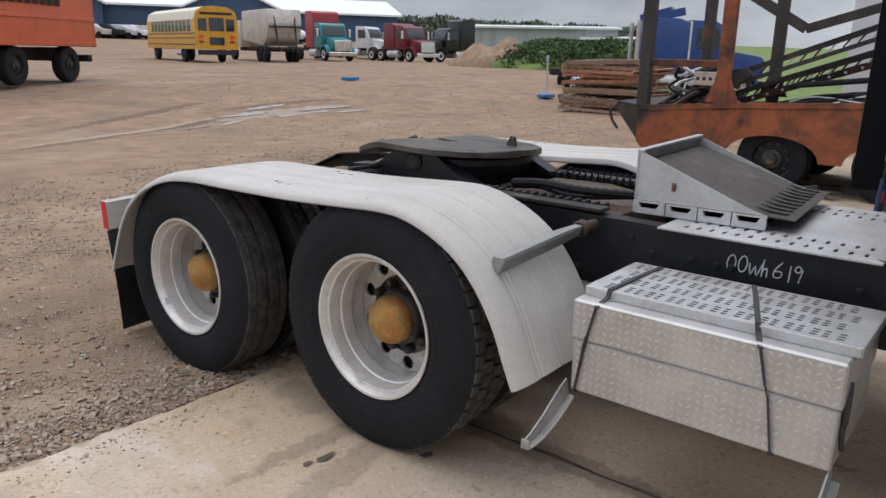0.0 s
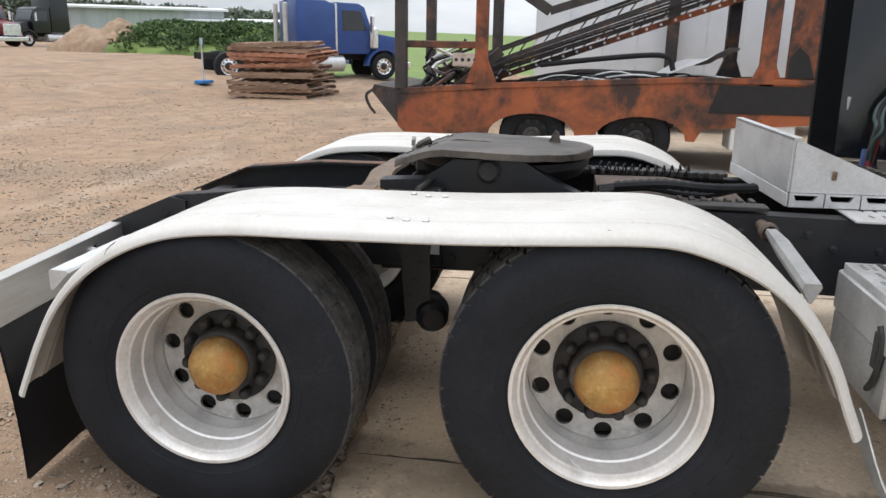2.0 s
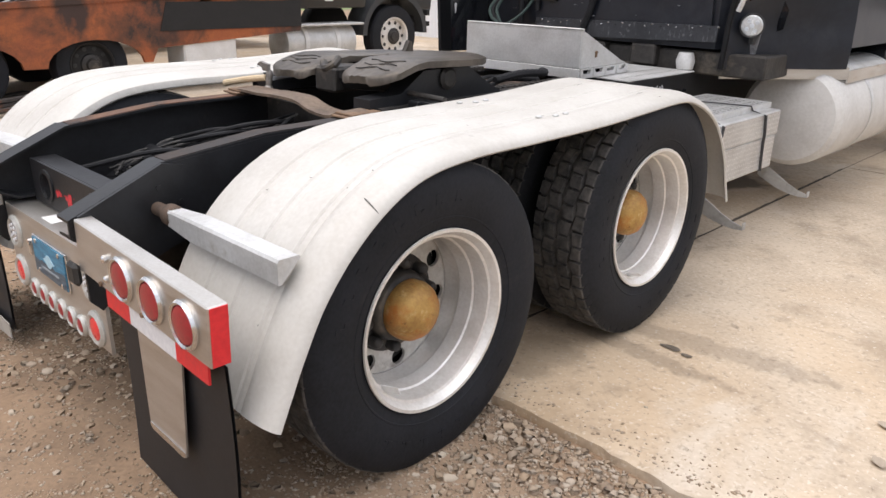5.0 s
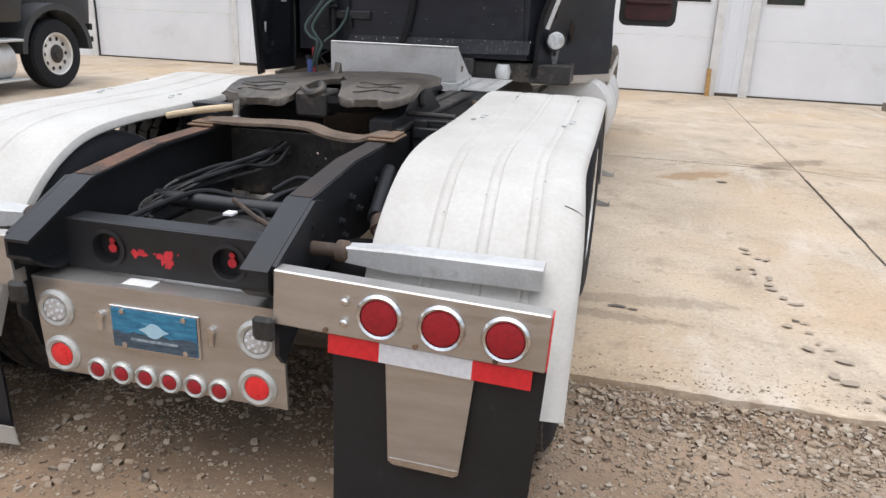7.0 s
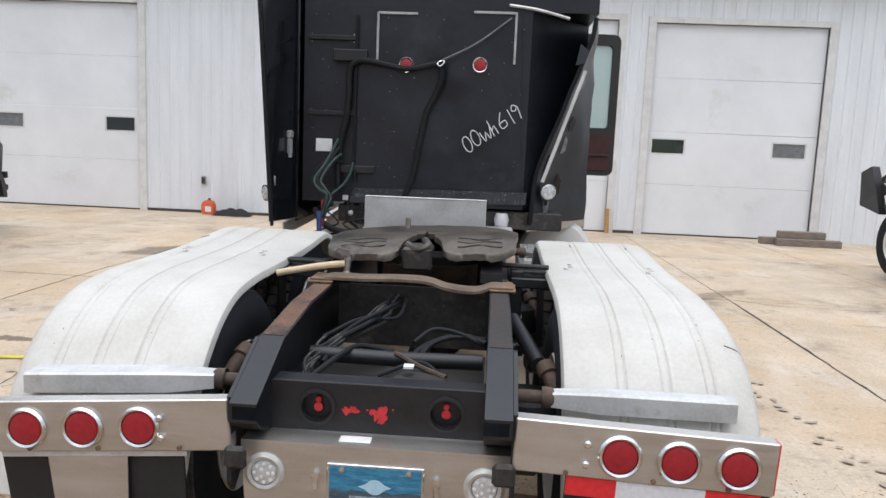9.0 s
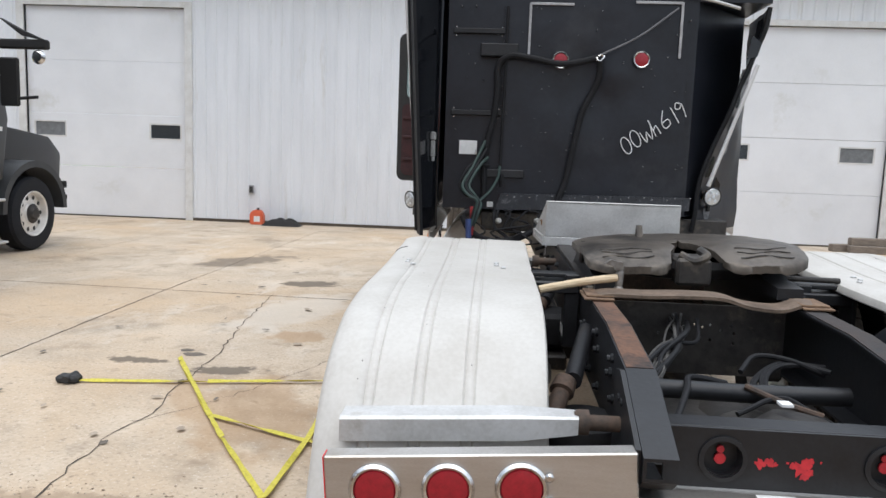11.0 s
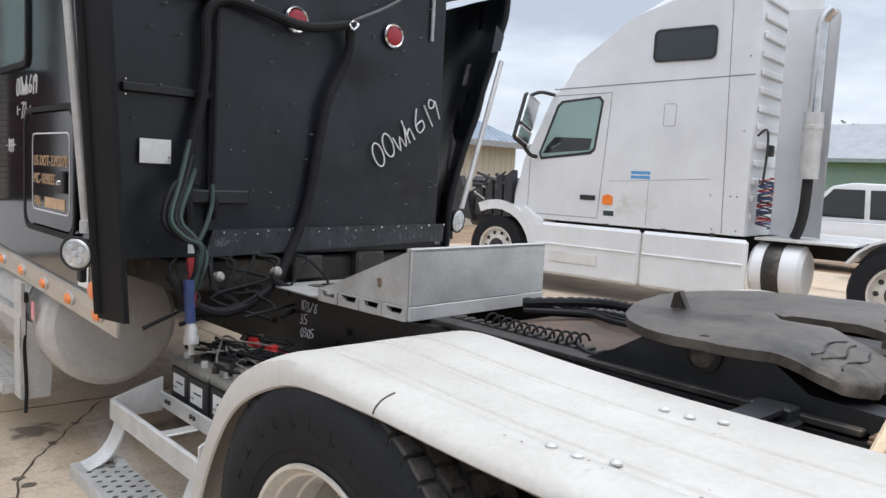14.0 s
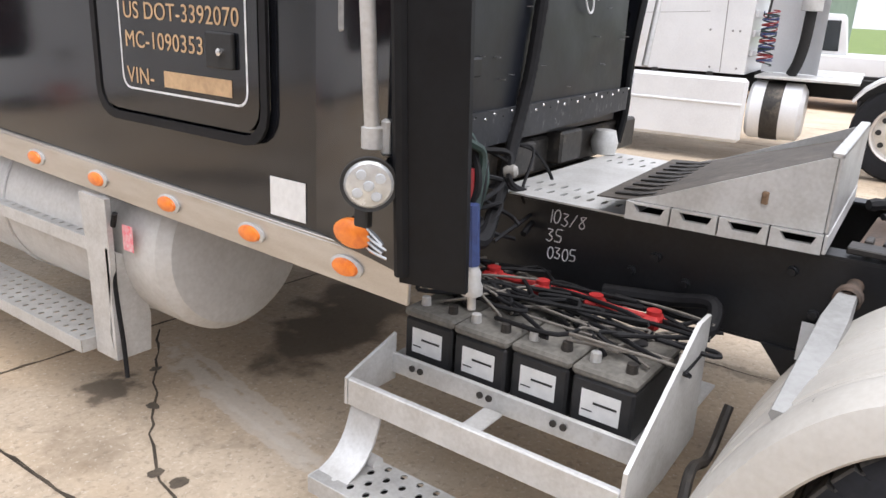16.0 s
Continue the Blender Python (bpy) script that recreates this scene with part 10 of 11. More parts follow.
# leafy clumps: weeds, bushes and the far treeline
def leaf_mat(name, a, b):
    ma = mat(name, a, b, 0.8, scale=1.5, fine=9)
    n, l = ma.node_tree.nodes, ma.node_tree.links
    geo = n.new("ShaderNodeNewGeometry")
    ramp = n.new("ShaderNodeValToRGB")
    ramp.color_ramp.elements[0].color = (*b, 1)
    ramp.color_ramp.elements[1].color = (*a, 1)
    l.new(geo.outputs["Random Per Island"], ramp.inputs["Fac"])
    l.new(ramp.outputs["Color"], n["Principled BSDF"].inputs["Base Color"])
    return ma


M_LEAF = leaf_mat("leaves", (0.085, 0.14, 0.040), (0.030, 0.058, 0.020))
# distance haze is put into the treeline's paler, greyer leaf colour
M_LEAFHAZE = leaf_mat("hazed_leaves", (0.17, 0.195, 0.14), (0.095, 0.115, 0.08))


def leaf_cloud(centres, n, size, seed):
    rnd = random.Random(seed)
    vs, fs = [], []
    for (cx, cy, cz, rx, ry, rz) in centres:
        for _ in range(n):
            while True:
                u, v, w = rnd.uniform(-1, 1), rnd.uniform(-1, 1), rnd.uniform(-1, 1)
                d = u * u + v * v + w * w
                if 0.3 < d < 1:
                    break
            x, y, z = cx + rx * u, cy + ry * v, cz + rz * w
            s = size * rnd.uniform(0.6, 1.4)
            a, b = Vector((rnd.gauss(0, 1), rnd.gauss(0, 1), rnd.gauss(0, 1))).normalized(), Vector((rnd.gauss(0, 1), rnd.gauss(0, 1), rnd.gauss(0, 1))).normalized()
            o = len(vs)
            p = Vector((x, y, z))
            vs += [tuple(p - a * s), tuple(p + b * s * 0.5), tuple(p + a * s), tuple(p - b * s * 0.5)]
            fs.append((o, o + 1, o + 2, o + 3))
    me = bpy.data.meshes.new("leaves")
    me.from_pydata(vs, [], fs)
    return me


rnd = random.Random(101)
cs = []
for k in range(110):
    u = 0.56 + 0.40 * k / 109
    x = -150 + 66 * u + rnd.uniform(-4, 4)
    y = 20 - 118 * u + rnd.uniform(-5, 5)
    h = rnd.uniform(0.9, 1.7)
    z = ground_z(x, y)
    for q in range(2):
        cs.append((x + rnd.uniform(-2, 2), y + rnd.uniform(-2, 2), z + h * (0.7 + 0.9 * q), rnd.uniform(2.0, 3.6), rnd.uniform(2.0, 3.6), h * 0.8))
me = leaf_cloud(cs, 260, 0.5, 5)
me.materials.append(M_LEAFHAZE)
tagged(new("treeline", me), "far green treeline along the field, leaf colour paled for haze", "trees", kind="stuff")
cs = []
for k in range(300):
    a = rnd.uniform(0, 6.28)
    d = rnd.random() ** 0.5
    x, y = (-40.8 + 4.4 * d * math.cos(a), -23.0 + 3.6 * d * math.sin(a)) if k % 2 else (-39.3 + 4.6 * d * math.cos(a), -18.2 + 5.6 * d * math.sin(a))
    cs.append((x, y, ground_z(x, y) + 1.45 * (1 - d * d) ** 0.8 + 0.12, 0.75, 0.75, 0.32))
me = leaf_cloud(cs, 95, 0.13, 6)
me.materials.append(M_LEAF)
tagged(new("weeds", me), "green weeds growing over the mound", "weeds", kind="stuff")


def tree(x, y, h, r, seed, label):
    rnd = random.Random(seed)
    t = thing("tree", label, "tree", "far trees", at=(x, y, ground_z(x, y) - 0.1))
    bm = B()
    tube(bm, [(0, 0, 0), (0.1, 0.05, h * 0.3), (0.0, 0.1, h * 0.62)], 0.16, 8, 4)
    for q in range(5):
        a = q * 1.3
        tube(bm, [(0.05, 0.05, h * 0.3 + 0.1 * q), (r * 0.3 * math.cos(a), r * 0.3 * math.sin(a), h * 0.5 + 0.2 * q), (r * 0.6 * math.cos(a), r * 0.6 * math.sin(a), h * 0.65 + 0.2 * q)], 0.06, 6, 3)
    part("trunk", bm, mat("bark", (0.12, 0.09, 0.065), (0.07, 0.05, 0.04), 0.9, scale=5, bump=0.4), t)
    cs = [(r * 0.55 * math.cos(k * 2.4) * rnd.random(), r * 0.55 * math.sin(k * 2.4) * rnd.random(), h * rnd.uniform(0.45, 0.85), r * 0.5, r * 0.5, h * 0.17) for k in range(14)]
    me = leaf_cloud(cs, 130, 0.13, seed)
    me.materials.append(M_LEAF)
    part("crown", me, None, t)


tree(-62, 14, 3.6, 2.6, 1, "small round green tree out in the field")
tree(-70, 4, 3.0, 2.4, 2, "small round green tree out in the field")
tree(46, 18, 6.5, 3.6, 3, "leafy green tree beyond the white pickup")
tree(50, 13, 5.5, 3.2, 4, "leafy green tree beyond the white pickup")

# ---- right-hand side: white aero truck, pickup, shed ----
M_WHITET = mat("white_truck_gloss", (0.74, 0.755, 0.775), (0.66, 0.67, 0.69), 0.28, scale=1.5, coat=0.3, stain=(0.56, 0.54, 0.50), stain_scale=1.3, stain_at=0.63)
vo = thing("white_semi_truck", "white aerodynamic sleeper truck with its hood removed", "truck", "parked trucks",
           at=Matrix.Translation((6.1, 4.757, 0.009)) @ Matrix.Rotation(0.111, 4, "Z") @ Matrix.Diagonal((0.955, 0.955, 0.955, 1)) @ Matrix.Translation((-6.27, -5.0, 0)))
VX, VX2 = 6.27, 8.70
# cab and sleeper shell as stacked side profiles with a tapering roof
bm = B()
side = [(3.50, 1.02), (6.95, 1.02), (6.98, 1.55), (6.82, 1.90), (6.47, 2.78), (6.32, 2.98), (6.02, 3.24), (5.68, 3.47), (5.15, 3.82), (4.6, 4.12), (4.0, 4.30), (3.50, 4.36)]
prism(bm, side, VX, VX2, "x")
bmesh.ops.bevel(bm, geom=[e for e in bm.edges if abs(e.verts[0].co.x - e.verts[1].co.x) < 0.01 and min(e.verts[0].co.z, e.verts[1].co.z) > 1.5], offset=0.14, segments=4, affect="EDGES", profile=0.5)
part("cab_shell", bm, M_WHITET, vo, "white cab and high-roof sleeper", 40)
M_GAP = mat("panel_gap_grey", (0.30, 0.30, 0.30), (0.20, 0.20, 0.20), 0.7, scale=3)
vm_ = plane_m((VX - 0.004, 0, 0), (0, -1, 0), (0, 0, 1))
def vplate(name, pts, mt, t=0.006, label="", off=0.0):
    bm = B()
    holed(bm, [(-y, z) for y, z in pts], [], -t, plane_m((VX - off, 0, 0), (0, -1, 0), (0, 0, 1)))
    return part(name, bm, mt, vo, label)
win = [(6.53, 1.98), (6.50, 1.93), (5.72, 2.02), (5.66, 2.07), (5.58, 2.70), (5.63, 2.75), (6.20, 2.70), (6.26, 2.64)]
vplate("window_frame", [(6.57, 1.98), (6.53, 1.89), (5.70, 1.98), (5.63, 2.04), (5.545, 2.72), (5.61, 2.785), (6.22, 2.735), (6.30, 2.67)], M_INK, 0.004)
vplate("side_window", win, G_PANE, 0.004, off=0.005)
# dark reflection drawn on the pane as a thin plate
vplate("window_reflection_sill", [(6.51, 1.98), (5.72, 2.04), (5.69, 2.20), (6.30, 2.22), (6.42, 2.10)], G_DARK, 0.002, off=0.0095)
bm = B()
holed(bm, round_rect(-4.86, -4.02, 3.19, 3.61, 0.08), [round_rect(-4.83, -4.05, 3.22, 3.58, 0.06)], -0.012, vm_)
part("window_frame", bm, M_INK, vo)
bm = B()
holed(bm, round_rect(-4.835, -4.045, 3.215, 3.585, 0.065), [], -0.006, vm_)
part("sleeper_window", bm, G_DARK, vo)
for pts in ([(6.72, 1.20), (6.71, 1.20), (6.71, 1.9), (6.72, 1.9)], [(5.54, 1.10), (5.53, 1.10), (5.42, 2.82), (5.43, 2.82)], [(6.71, 1.10), (6.71, 1.09), (5.53, 1.09), (5.53, 1.10)],
            [(5.42, 2.83), (5.42, 2.82), (6.38, 2.80), (6.38, 2.81)], [(3.78, 1.03), (3.77, 1.03), (3.86, 4.0), (3.87, 4.0)], [(6.36, 2.905), (6.36, 2.89), (3.52, 2.97), (3.52, 2.985)],
            [(5.38, 1.62), (5.38, 1.615), (3.98, 1.70), (3.98, 1.705)], [(4.80, 1.04), (4.795, 1.04), (4.795, 1.66), (4.80, 1.66)]):
    vplate("panel_gap", pts, M_GAP, 0.0015, off=0.001)
bm = B()
holed(bm, round_rect(-4.655, -4.485, 2.36, 2.655, 0.03), [round_rect(-4.648, -4.492, 2.367, 2.648, 0.025)], -0.002, plane_m((VX - 0.001, 0, 0), (0, -1, 0), (0, 0, 1)))
part("vent_outline", bm, M_GAP, vo)
vplate("door_handle", [(5.82, 1.34), (5.58, 1.34), (5.58, 1.41), (5.82, 1.41)], M_INK, 0.012)
vplate("amber_marker", [(5.46, 1.30), (5.31, 1.30), (5.31, 1.41), (5.38, 1.44), (5.46, 1.41)], M_ORANGE, 0.015)
vplate("green_label", [(5.44, 1.14), (5.28, 1.14), (5.28, 1.21), (5.44, 1.21)], M_HOSEG, 0.002)
M_BLULAB = mat("blue_white_print", (0.10, 0.33, 0.66), (0.08, 0.28, 0.58), 0.5, scale=20)
for z in (1.67, 1.73):
    vplate("blue_sticker", [(5.06, z), (4.78, z), (4.78, z + 0.04), (5.06, z + 0.04)], M_BLULAB, 0.002)
# fairings below
for y0, y1 in ((4.84, 6.55), (3.43, 4.82)):
    bm = B()
    box(bm, VX - 0.06, VX + 0.05, y0, y1, 0.23, 0.98, 0.04)
    box(bm, VX - 0.075, VX - 0.05, y0 + 0.03, y1 - 0.03, 0.66, 0.69, 0.008)
    part("side_fairing", bm, M_WHITET, vo, "white side fairing")
for y in (3.85, 4.5, 5.35):
    bm = B()
    box(bm, VX - 0.02, VX + 0.03, y, y + 0.07, 0.975, 1.03, 0.006)
    part("fairing_clip", bm, M_INK, vo)
bm = B()
box(bm, VX - 0.072, VX - 0.058, 5.45, 6.25, 0.42, 0.58, 0.01)
part("step_recess", bm, M_TRIM, vo)
pts = [(7.27 + (0.66 + t) * math.cos(a), 0.50 + (0.62 + t) * math.sin(a)) for t, rng in ((0.14, range(5, 15)), (0.0, range(14, 4, -1))) for a in [math.pi * q / 14 for q in rng]]
bm = B()
prism(bm, pts, VX - 0.06, VX + 0.35, "x")
part("front_fender", bm, M_WHITET, vo)
slab_part("fender_rear", M_WHITET, vo, [(6.55, 0.42), (6.62, 0.42), (6.62, 0.75), (6.85, 1.05), (6.75, 1.2), (6.4, 1.0)], VX - 0.055, VX + 0.3, "", 0.02)
for x, s in ((VX + 0.12, -1), (VX2 - 0.12, 1)):
    cab_wheel(vo, x, 7.27, 0.52, 0.52, 0.28, s, M_RIM)
    for y in (1.80, 0.45):
        cab_wheel(vo, x, y, 0.52, 0.52, 0.30, s, M_RIM)
# bare engine bay
M_ENG = mat("engine_dark", (0.035, 0.036, 0.04), (0.018, 0.018, 0.02), 0.4, scale=5, bump=0.2, stain=(0.12, 0.12, 0.13), stain_scale=4, stain_at=0.6)
rnd = random.Random(14)
bm = B()
box(bm, VX + 0.3, VX2 - 0.3, 6.98, 8.1, 0.8, 1.6, 0.06)
part("engine_block", bm, M_ENG, vo)
bm = B()
for k in range(5):
    y = 7.0 + 0.2 * k
    prism(bm, [(y, 1.02), (y + 0.16, 1.0), (y + 0.15, 1.62 - 0.08 * k), (y + 0.02, 1.72 - 0.08 * k)], VX - 0.02 + 0.02 * k, VX + 0.12, "x")
part("engine_shroud", bm, M_ENG, vo, "dark exposed engine-side shroud")
for k in range(12):
    pts = [(VX + rnd.uniform(0.0, 0.4), 7.0 + rnd.uniform(0, 0.9), rnd.uniform(1.0, 1.7)) for _ in range(4)]
    part("engine_hose", tube(B(), pts, rnd.uniform(0.012, 0.035), 7, 5), M_ENG if k % 3 else M_ALU, vo)
bm = B()
prism(bm, [(7.75, 0.9), (8.25, 1.0), (8.3, 1.5), (8.05, 1.6), (7.9, 1.3)], VX - 0.02, VX + 0.1, "x")
part("headlamp_mount", bm, M_ENG, vo)
# mirrors
bm = B()
m_mir = Matrix.Translation((VX - 0.33, 6.6, 2.44)) @ Matrix.Rotation(radians(21), 4, "Y")
box(bm, -0.19, 0.19, -0.03, 0.06, -0.37, 0.37, 0.05, m=m_mir)
mir = part("mirror", bm, M_INK, vo, "black-framed side mirror")
bm = B()
box(bm, -0.16, 0.16, -0.045, -0.032, -0.11, 0.34, 0.02, m=m_mir)
part("mirror_glass", bm, M_CHROME, mir)
bm = B()
box(bm, -0.16, 0.16, -0.045, -0.032, -0.34, -0.14, 0.02, m=m_mir)
part("spot_mirror", bm, M_CHROME, mir)
part("mirror_arm", tube(B(), [(VX - 0.3, 6.6, 2.78), (VX - 0.15, 6.5, 2.85), (VX, 6.35, 2.82)], 0.025, 8, 4), M_INK, mir)
part("mirror_arm", tube(B(), [(VX - 0.33, 6.6, 2.05), (VX - 0.18, 6.6, 1.95), (VX + 0.02, 6.62, 1.93)], 0.03, 8, 4), M_INK, mir)
# behind the sleeper
for k in range(13):
    bm = B()
    box(bm, VX + 0.10, VX2 - 0.3, 3.462, 3.498, 1.22 + 0.22 * k, 1.30 + 0.22 * k, 0.012)
    part("rear_rib", bm, M_WHITET, vo)
for y, z in ((3.62, 1.50), (3.70, 1.50), (3.95, 1.50), (3.60, 2.30), (3.60, 1.08), (3.90, 1.08), (3.60, 3.2)):
    bm = B()
    revolve(bm, [(0.013, 0), (0.010, 0.006), (0, 0.007)], (VX - 0.0005, y, z), (-1, 0, 0), 8)
    part("screw", bm, M_GAP, vo)
part("hanging_line", tube(B(), [(VX + 0.10, 3.47, 2.25), (VX + 0.08, 3.36, 2.32), (VX + 0.07, 3.33, 2.1), (VX + 0.09, 3.36, 1.65)], 0.014, 6, 5), M_INK, vo)
bm = B()
box(bm, VX + 0.42, VX + 0.55, 3.40, 3.46, 2.02, 2.16, 0.01)
part("rear_lamp", bm, M_INK, vo)
bm = B()
cyl(bm, (VX + 0.45, 2.95, 1.76), (VX + 0.45, 2.95, 2.55), 0.115, n=18)
revolve(bm, [(0.117, 0), (0.124, 0.005), (0.124, 0.05), (0.117, 0.055)], (VX + 0.45, 2.95, 2.35), (0, 0, 1), 18)
part("muffler", bm, M_ALU, vo)
bm = B()
tube(bm, [(VX + 0.45, 2.95, 1.755), (VX + 0.45, 2.96, 1.40), (VX + 0.46, 3.00, 1.16), (VX + 0.48, 3.05, 1.03)], 0.062, 12, 4)
part("exhaust_elbow", bm, M_CHAR, vo)
bm = tube(B(), [(VX + 0.45, 2.95, 2.551), (VX + 0.45, 2.95, 2.9), (VX + 0.45, 2.95, 3.5), (VX + 0.45, 2.93, 3.66), (VX + 0.45, 2.84, 3.76)], 0.075, 14, 4)
part("exhaust_pipe", bm, M_CHROME, vo)
bm = B()
sh_in = [(3.40, VX + 0.62), (3.20, VX + 0.70), (3.00, VX + 0.72), (2.85, VX + 0.66), (2.77, VX + 0.52)]
tops = (3.84, 3.84, 3.83, 3.80, 3.70)
cols = [[bm.verts.new(c) for c in ((xa, ya, 1.04), (xa, ya, za), (xa + 0.03, ya + 0.01, za), (xa + 0.03, ya + 0.01, 1.04))] for (ya, xa), za in zip(sh_in, tops)]
for p, q in zip(cols, cols[1:]):
    for k in range(4):
        bm.faces.new((p[k], p[(k + 1) % 4], q[(k + 1) % 4], q[k]))
bm.faces.new(cols[0])
bm.faces.new(cols[-1])
part("stack_shield", bm, M_WHITET, vo, "curved white shield behind the stack", 50)
for k0, mt, turns, r, lab in ((0.0, M_HOSER, 9, 0.085, "coiled red air line"), (2.0, M_HOSEB, 10, 0.095, "coiled blue air line"), (4.1, M_HOSEG, 8, 0.075, "coiled green line")):
    pts = [(VX + 0.14 + r * (1 + 0.2 * math.sin(a * 0.7)) * math.cos(a + k0), 3.33 + 0.085 * math.sin(a + k0), 1.16 + 0.56 * a / (2 * math.pi * turns) + 0.03 * math.sin(a * 0.37 + k0)) for a in [2 * math.pi * turns * q / 110 for q in range(111)]]
    part("coiled_line", tube(B(), pts, 0.008, 5, 1), mt, vo, lab)
bm = B()
revolve(bm, [(0, 0), (0.26, 0.01), (0.33, 0.06), (0.335, 0.58), (0.30, 0.62), (0, 0.63)], (VX + 0.30, 2.80, 0.62), (0, 1, 0), 32)
tk = part("fuel_tank", bm, M_WHITET, vo, "white cylindrical fuel tank")
bm = B()
revolve(bm, [(0.337, 0), (0.342, 0.01), (0.342, 0.19), (0.337, 0.20)], (VX + 0.30, 3.05, 0.62), (0, 1, 0), 32)
part("tank_strap", bm, M_GREASE, tk)
bm = B()
for x in (VX + 0.75, VX2 - 0.85):
    box(bm, x, x + 0.09, -0.5, 7.9, 0.78, 1.02, 0.01)
part("frame_rail", bm, M_CHAR, vo)
bm = B()
box(bm, VX + 0.1, VX2 - 0.1, 2.3, 3.4, 0.99, 1.02, 0.005)
part("deck_plate", bm, M_ALU, vo)
for y in (1.80, 0.45):
    bm = B()
    pts = [(y + (0.60 + t) * math.cos(a), 0.52 + (0.60 + t) * math.sin(a)) for t, rng in ((0.03, range(2, 11)), (0.0, range(10, 1, -1))) for a in [math.pi * q / 12 for q in rng]]
    prism(bm, pts, VX - 0.02, VX + 0.55, "x")
    part("mudguard", bm, M_WHITET, vo)
bm = B()
revolve(bm, [(0, 0.0), (0.45, 0), (0.45, 0.05), (0, 0.06)], (0.5 * (VX + VX2), 1.1, 1.14), (0, 0, 1), 24)
box(bm, VX + 0.8, VX2 - 0.8, 0.8, 1.5, 1.0, 1.14)
part("fifth_wheel", bm, M_GREASE, vo)

# white pickup beyond
pk = thing("pickup_truck", "white crew cab pickup truck", "pickup", at=Matrix.Translation((14.0, 5.4, -0.30)) @ Matrix.Rotation(radians(8), 4, "Z"))
slab_part("body", M_WHITET, pk, [(-3.9, 0.55), (1.9, 0.55), (1.95, 1.05), (1.2, 1.25), (0.3, 1.30), (-3.9, 1.32)], 0.0, 1.9, "", 0.06)
slab_part("cab_top", M_WHITET, pk, [(-1.9, 1.30), (0.6, 1.30), (-0.1, 2.02), (-0.5, 2.10), (-1.75, 2.08)], 0.10, 1.8, "", 0.06)
for y0, y1, y2, y3 in ((-1.72, -0.85, -0.82, -1.68), (-0.75, 0.35, -0.15, -0.72)):
    bm = B()
    prism(bm, [(y0, 1.38), (y1, 1.38), (y2, 1.96), (y3, 1.96)], 0.088, 0.098, "x")
    part("side_window", bm, G_DARK, pk)
for x, s in ((0.12, -1), (1.78, 1)):
    for y in (1.05, -2.65):
        cab_wheel(pk, x, y, 0.40, 0.40, 0.26, s, M_RIM)
for y in (1.05, -2.65):
    bm = B()
    pts = [(y + (0.46 + t) * math.cos(a), 0.46 + (0.46 + t) * math.sin(a)) for t, rng in ((0.05, range(0, 13)), (0.0, range(12, -1, -1))) for a in [math.pi * q / 12 for q in rng]]
    prism(bm, pts, -0.02, 0.2, "x")
    part("wheel_arch", bm, M_INK, pk)
# green-roofed house wall far right
gh = thing("far_house", "pale green house with a grey roof far beyond", "house", "far buildings", at=(40, 15.5, -0.6))
bm = B()
box(bm, 0, 8, -7, 7, 0, 4.0)
part("wall", bm, mat("pale_green_wall", (0.30, 0.37, 0.32), (0.25, 0.31, 0.27), 0.7, scale=1), gh)
bm = B()
prism(bm, [(-0.6, 3.9), (4, 6.0), (8.6, 3.9), (8.6, 4.1), (4, 6.25), (-0.6, 4.1)], -7.5, 7.5, "y")
part("roof", bm, mat("grey_roof", (0.36, 0.38, 0.40), (0.28, 0.30, 0.32), 0.7, scale=2), gh)

# beige shed right of the garage
sh = thing("shed", "beige shed with a blue-grey metal roof", "shed", "far buildings", at=Matrix.Translation((9.6, 18.2, -0.2)) @ Matrix.Rotation(radians(0), 4, "Z"))
M_BEIGE = mat("beige_siding", (0.56, 0.50, 0.40), (0.47, 0.42, 0.33), 0.6, scale=1.5, stretch=(4, 4, 0.4))
bm = B()
m = plane_m((0, 0, 0), (1, 0, 0), (0, 0, 1))
holed(bm, [(0, 0), (9, 0), (9, 3.0), (0, 3.0)], [[(3.95, 1.78), (5.35, 1.78), (5.35, 2.56), (3.95, 2.56)]], 0.12, m)
box(bm, 0, 9, 0.13, 9, 0, 2.9)
part("wall", bm, M_BEIGE, sh)
RIB = mesh_of("wall_rib", box(B(), 0, 0.03, -0.014, 0.0, 0.0, 1.70), M_BEIGE)
RIB_UP = mesh_of("wall_rib", box(B(), 0, 0.03, -0.014, 0.0, 1.72, 2.95), M_BEIGE)
for k in range(30):
    part("wall_rib", RIB, None, sh).matrix_local = Matrix.Translation((0.1 + k * 0.3, 0, 0))
    if not 3.9 < 0.1 + k * 0.3 < 5.4:
        part("wall_rib", RIB_UP, None, sh).matrix_local = Matrix.Translation((0.1 + k * 0.3, 0, 0))
wf = B()
holed(wf, [(3.88, 1.71), (5.42, 1.71), (5.42, 2.63), (3.88, 2.63)], [[(3.97, 1.80), (4.62, 1.80), (4.62, 2.54), (3.97, 2.54)], [(4.68, 1.80), (5.33, 1.80), (5.33, 2.54), (4.68, 2.54)]], 0.05, plane_m((0, -0.02, 0), (1, 0, 0), (0, 0, 1)))
w1 = part("window", wf, M_TRIM, sh, "white-framed sliding window")
bm = B()
box(bm, 3.95, 5.35, 0.03, 0.04, 1.78, 2.56)
part("pane", bm, mat("dim_pane", (0.16, 0.19, 0.17), (0.08, 0.10, 0.09), 0.12, scale=2), w1)
bm = B()
prism(bm, [(-0.5, 2.92), (-0.5, 3.05), (4.6, 4.75), (9.7, 3.05), (9.7, 2.92), (4.6, 4.6)], -0.4, 9.4, "x")
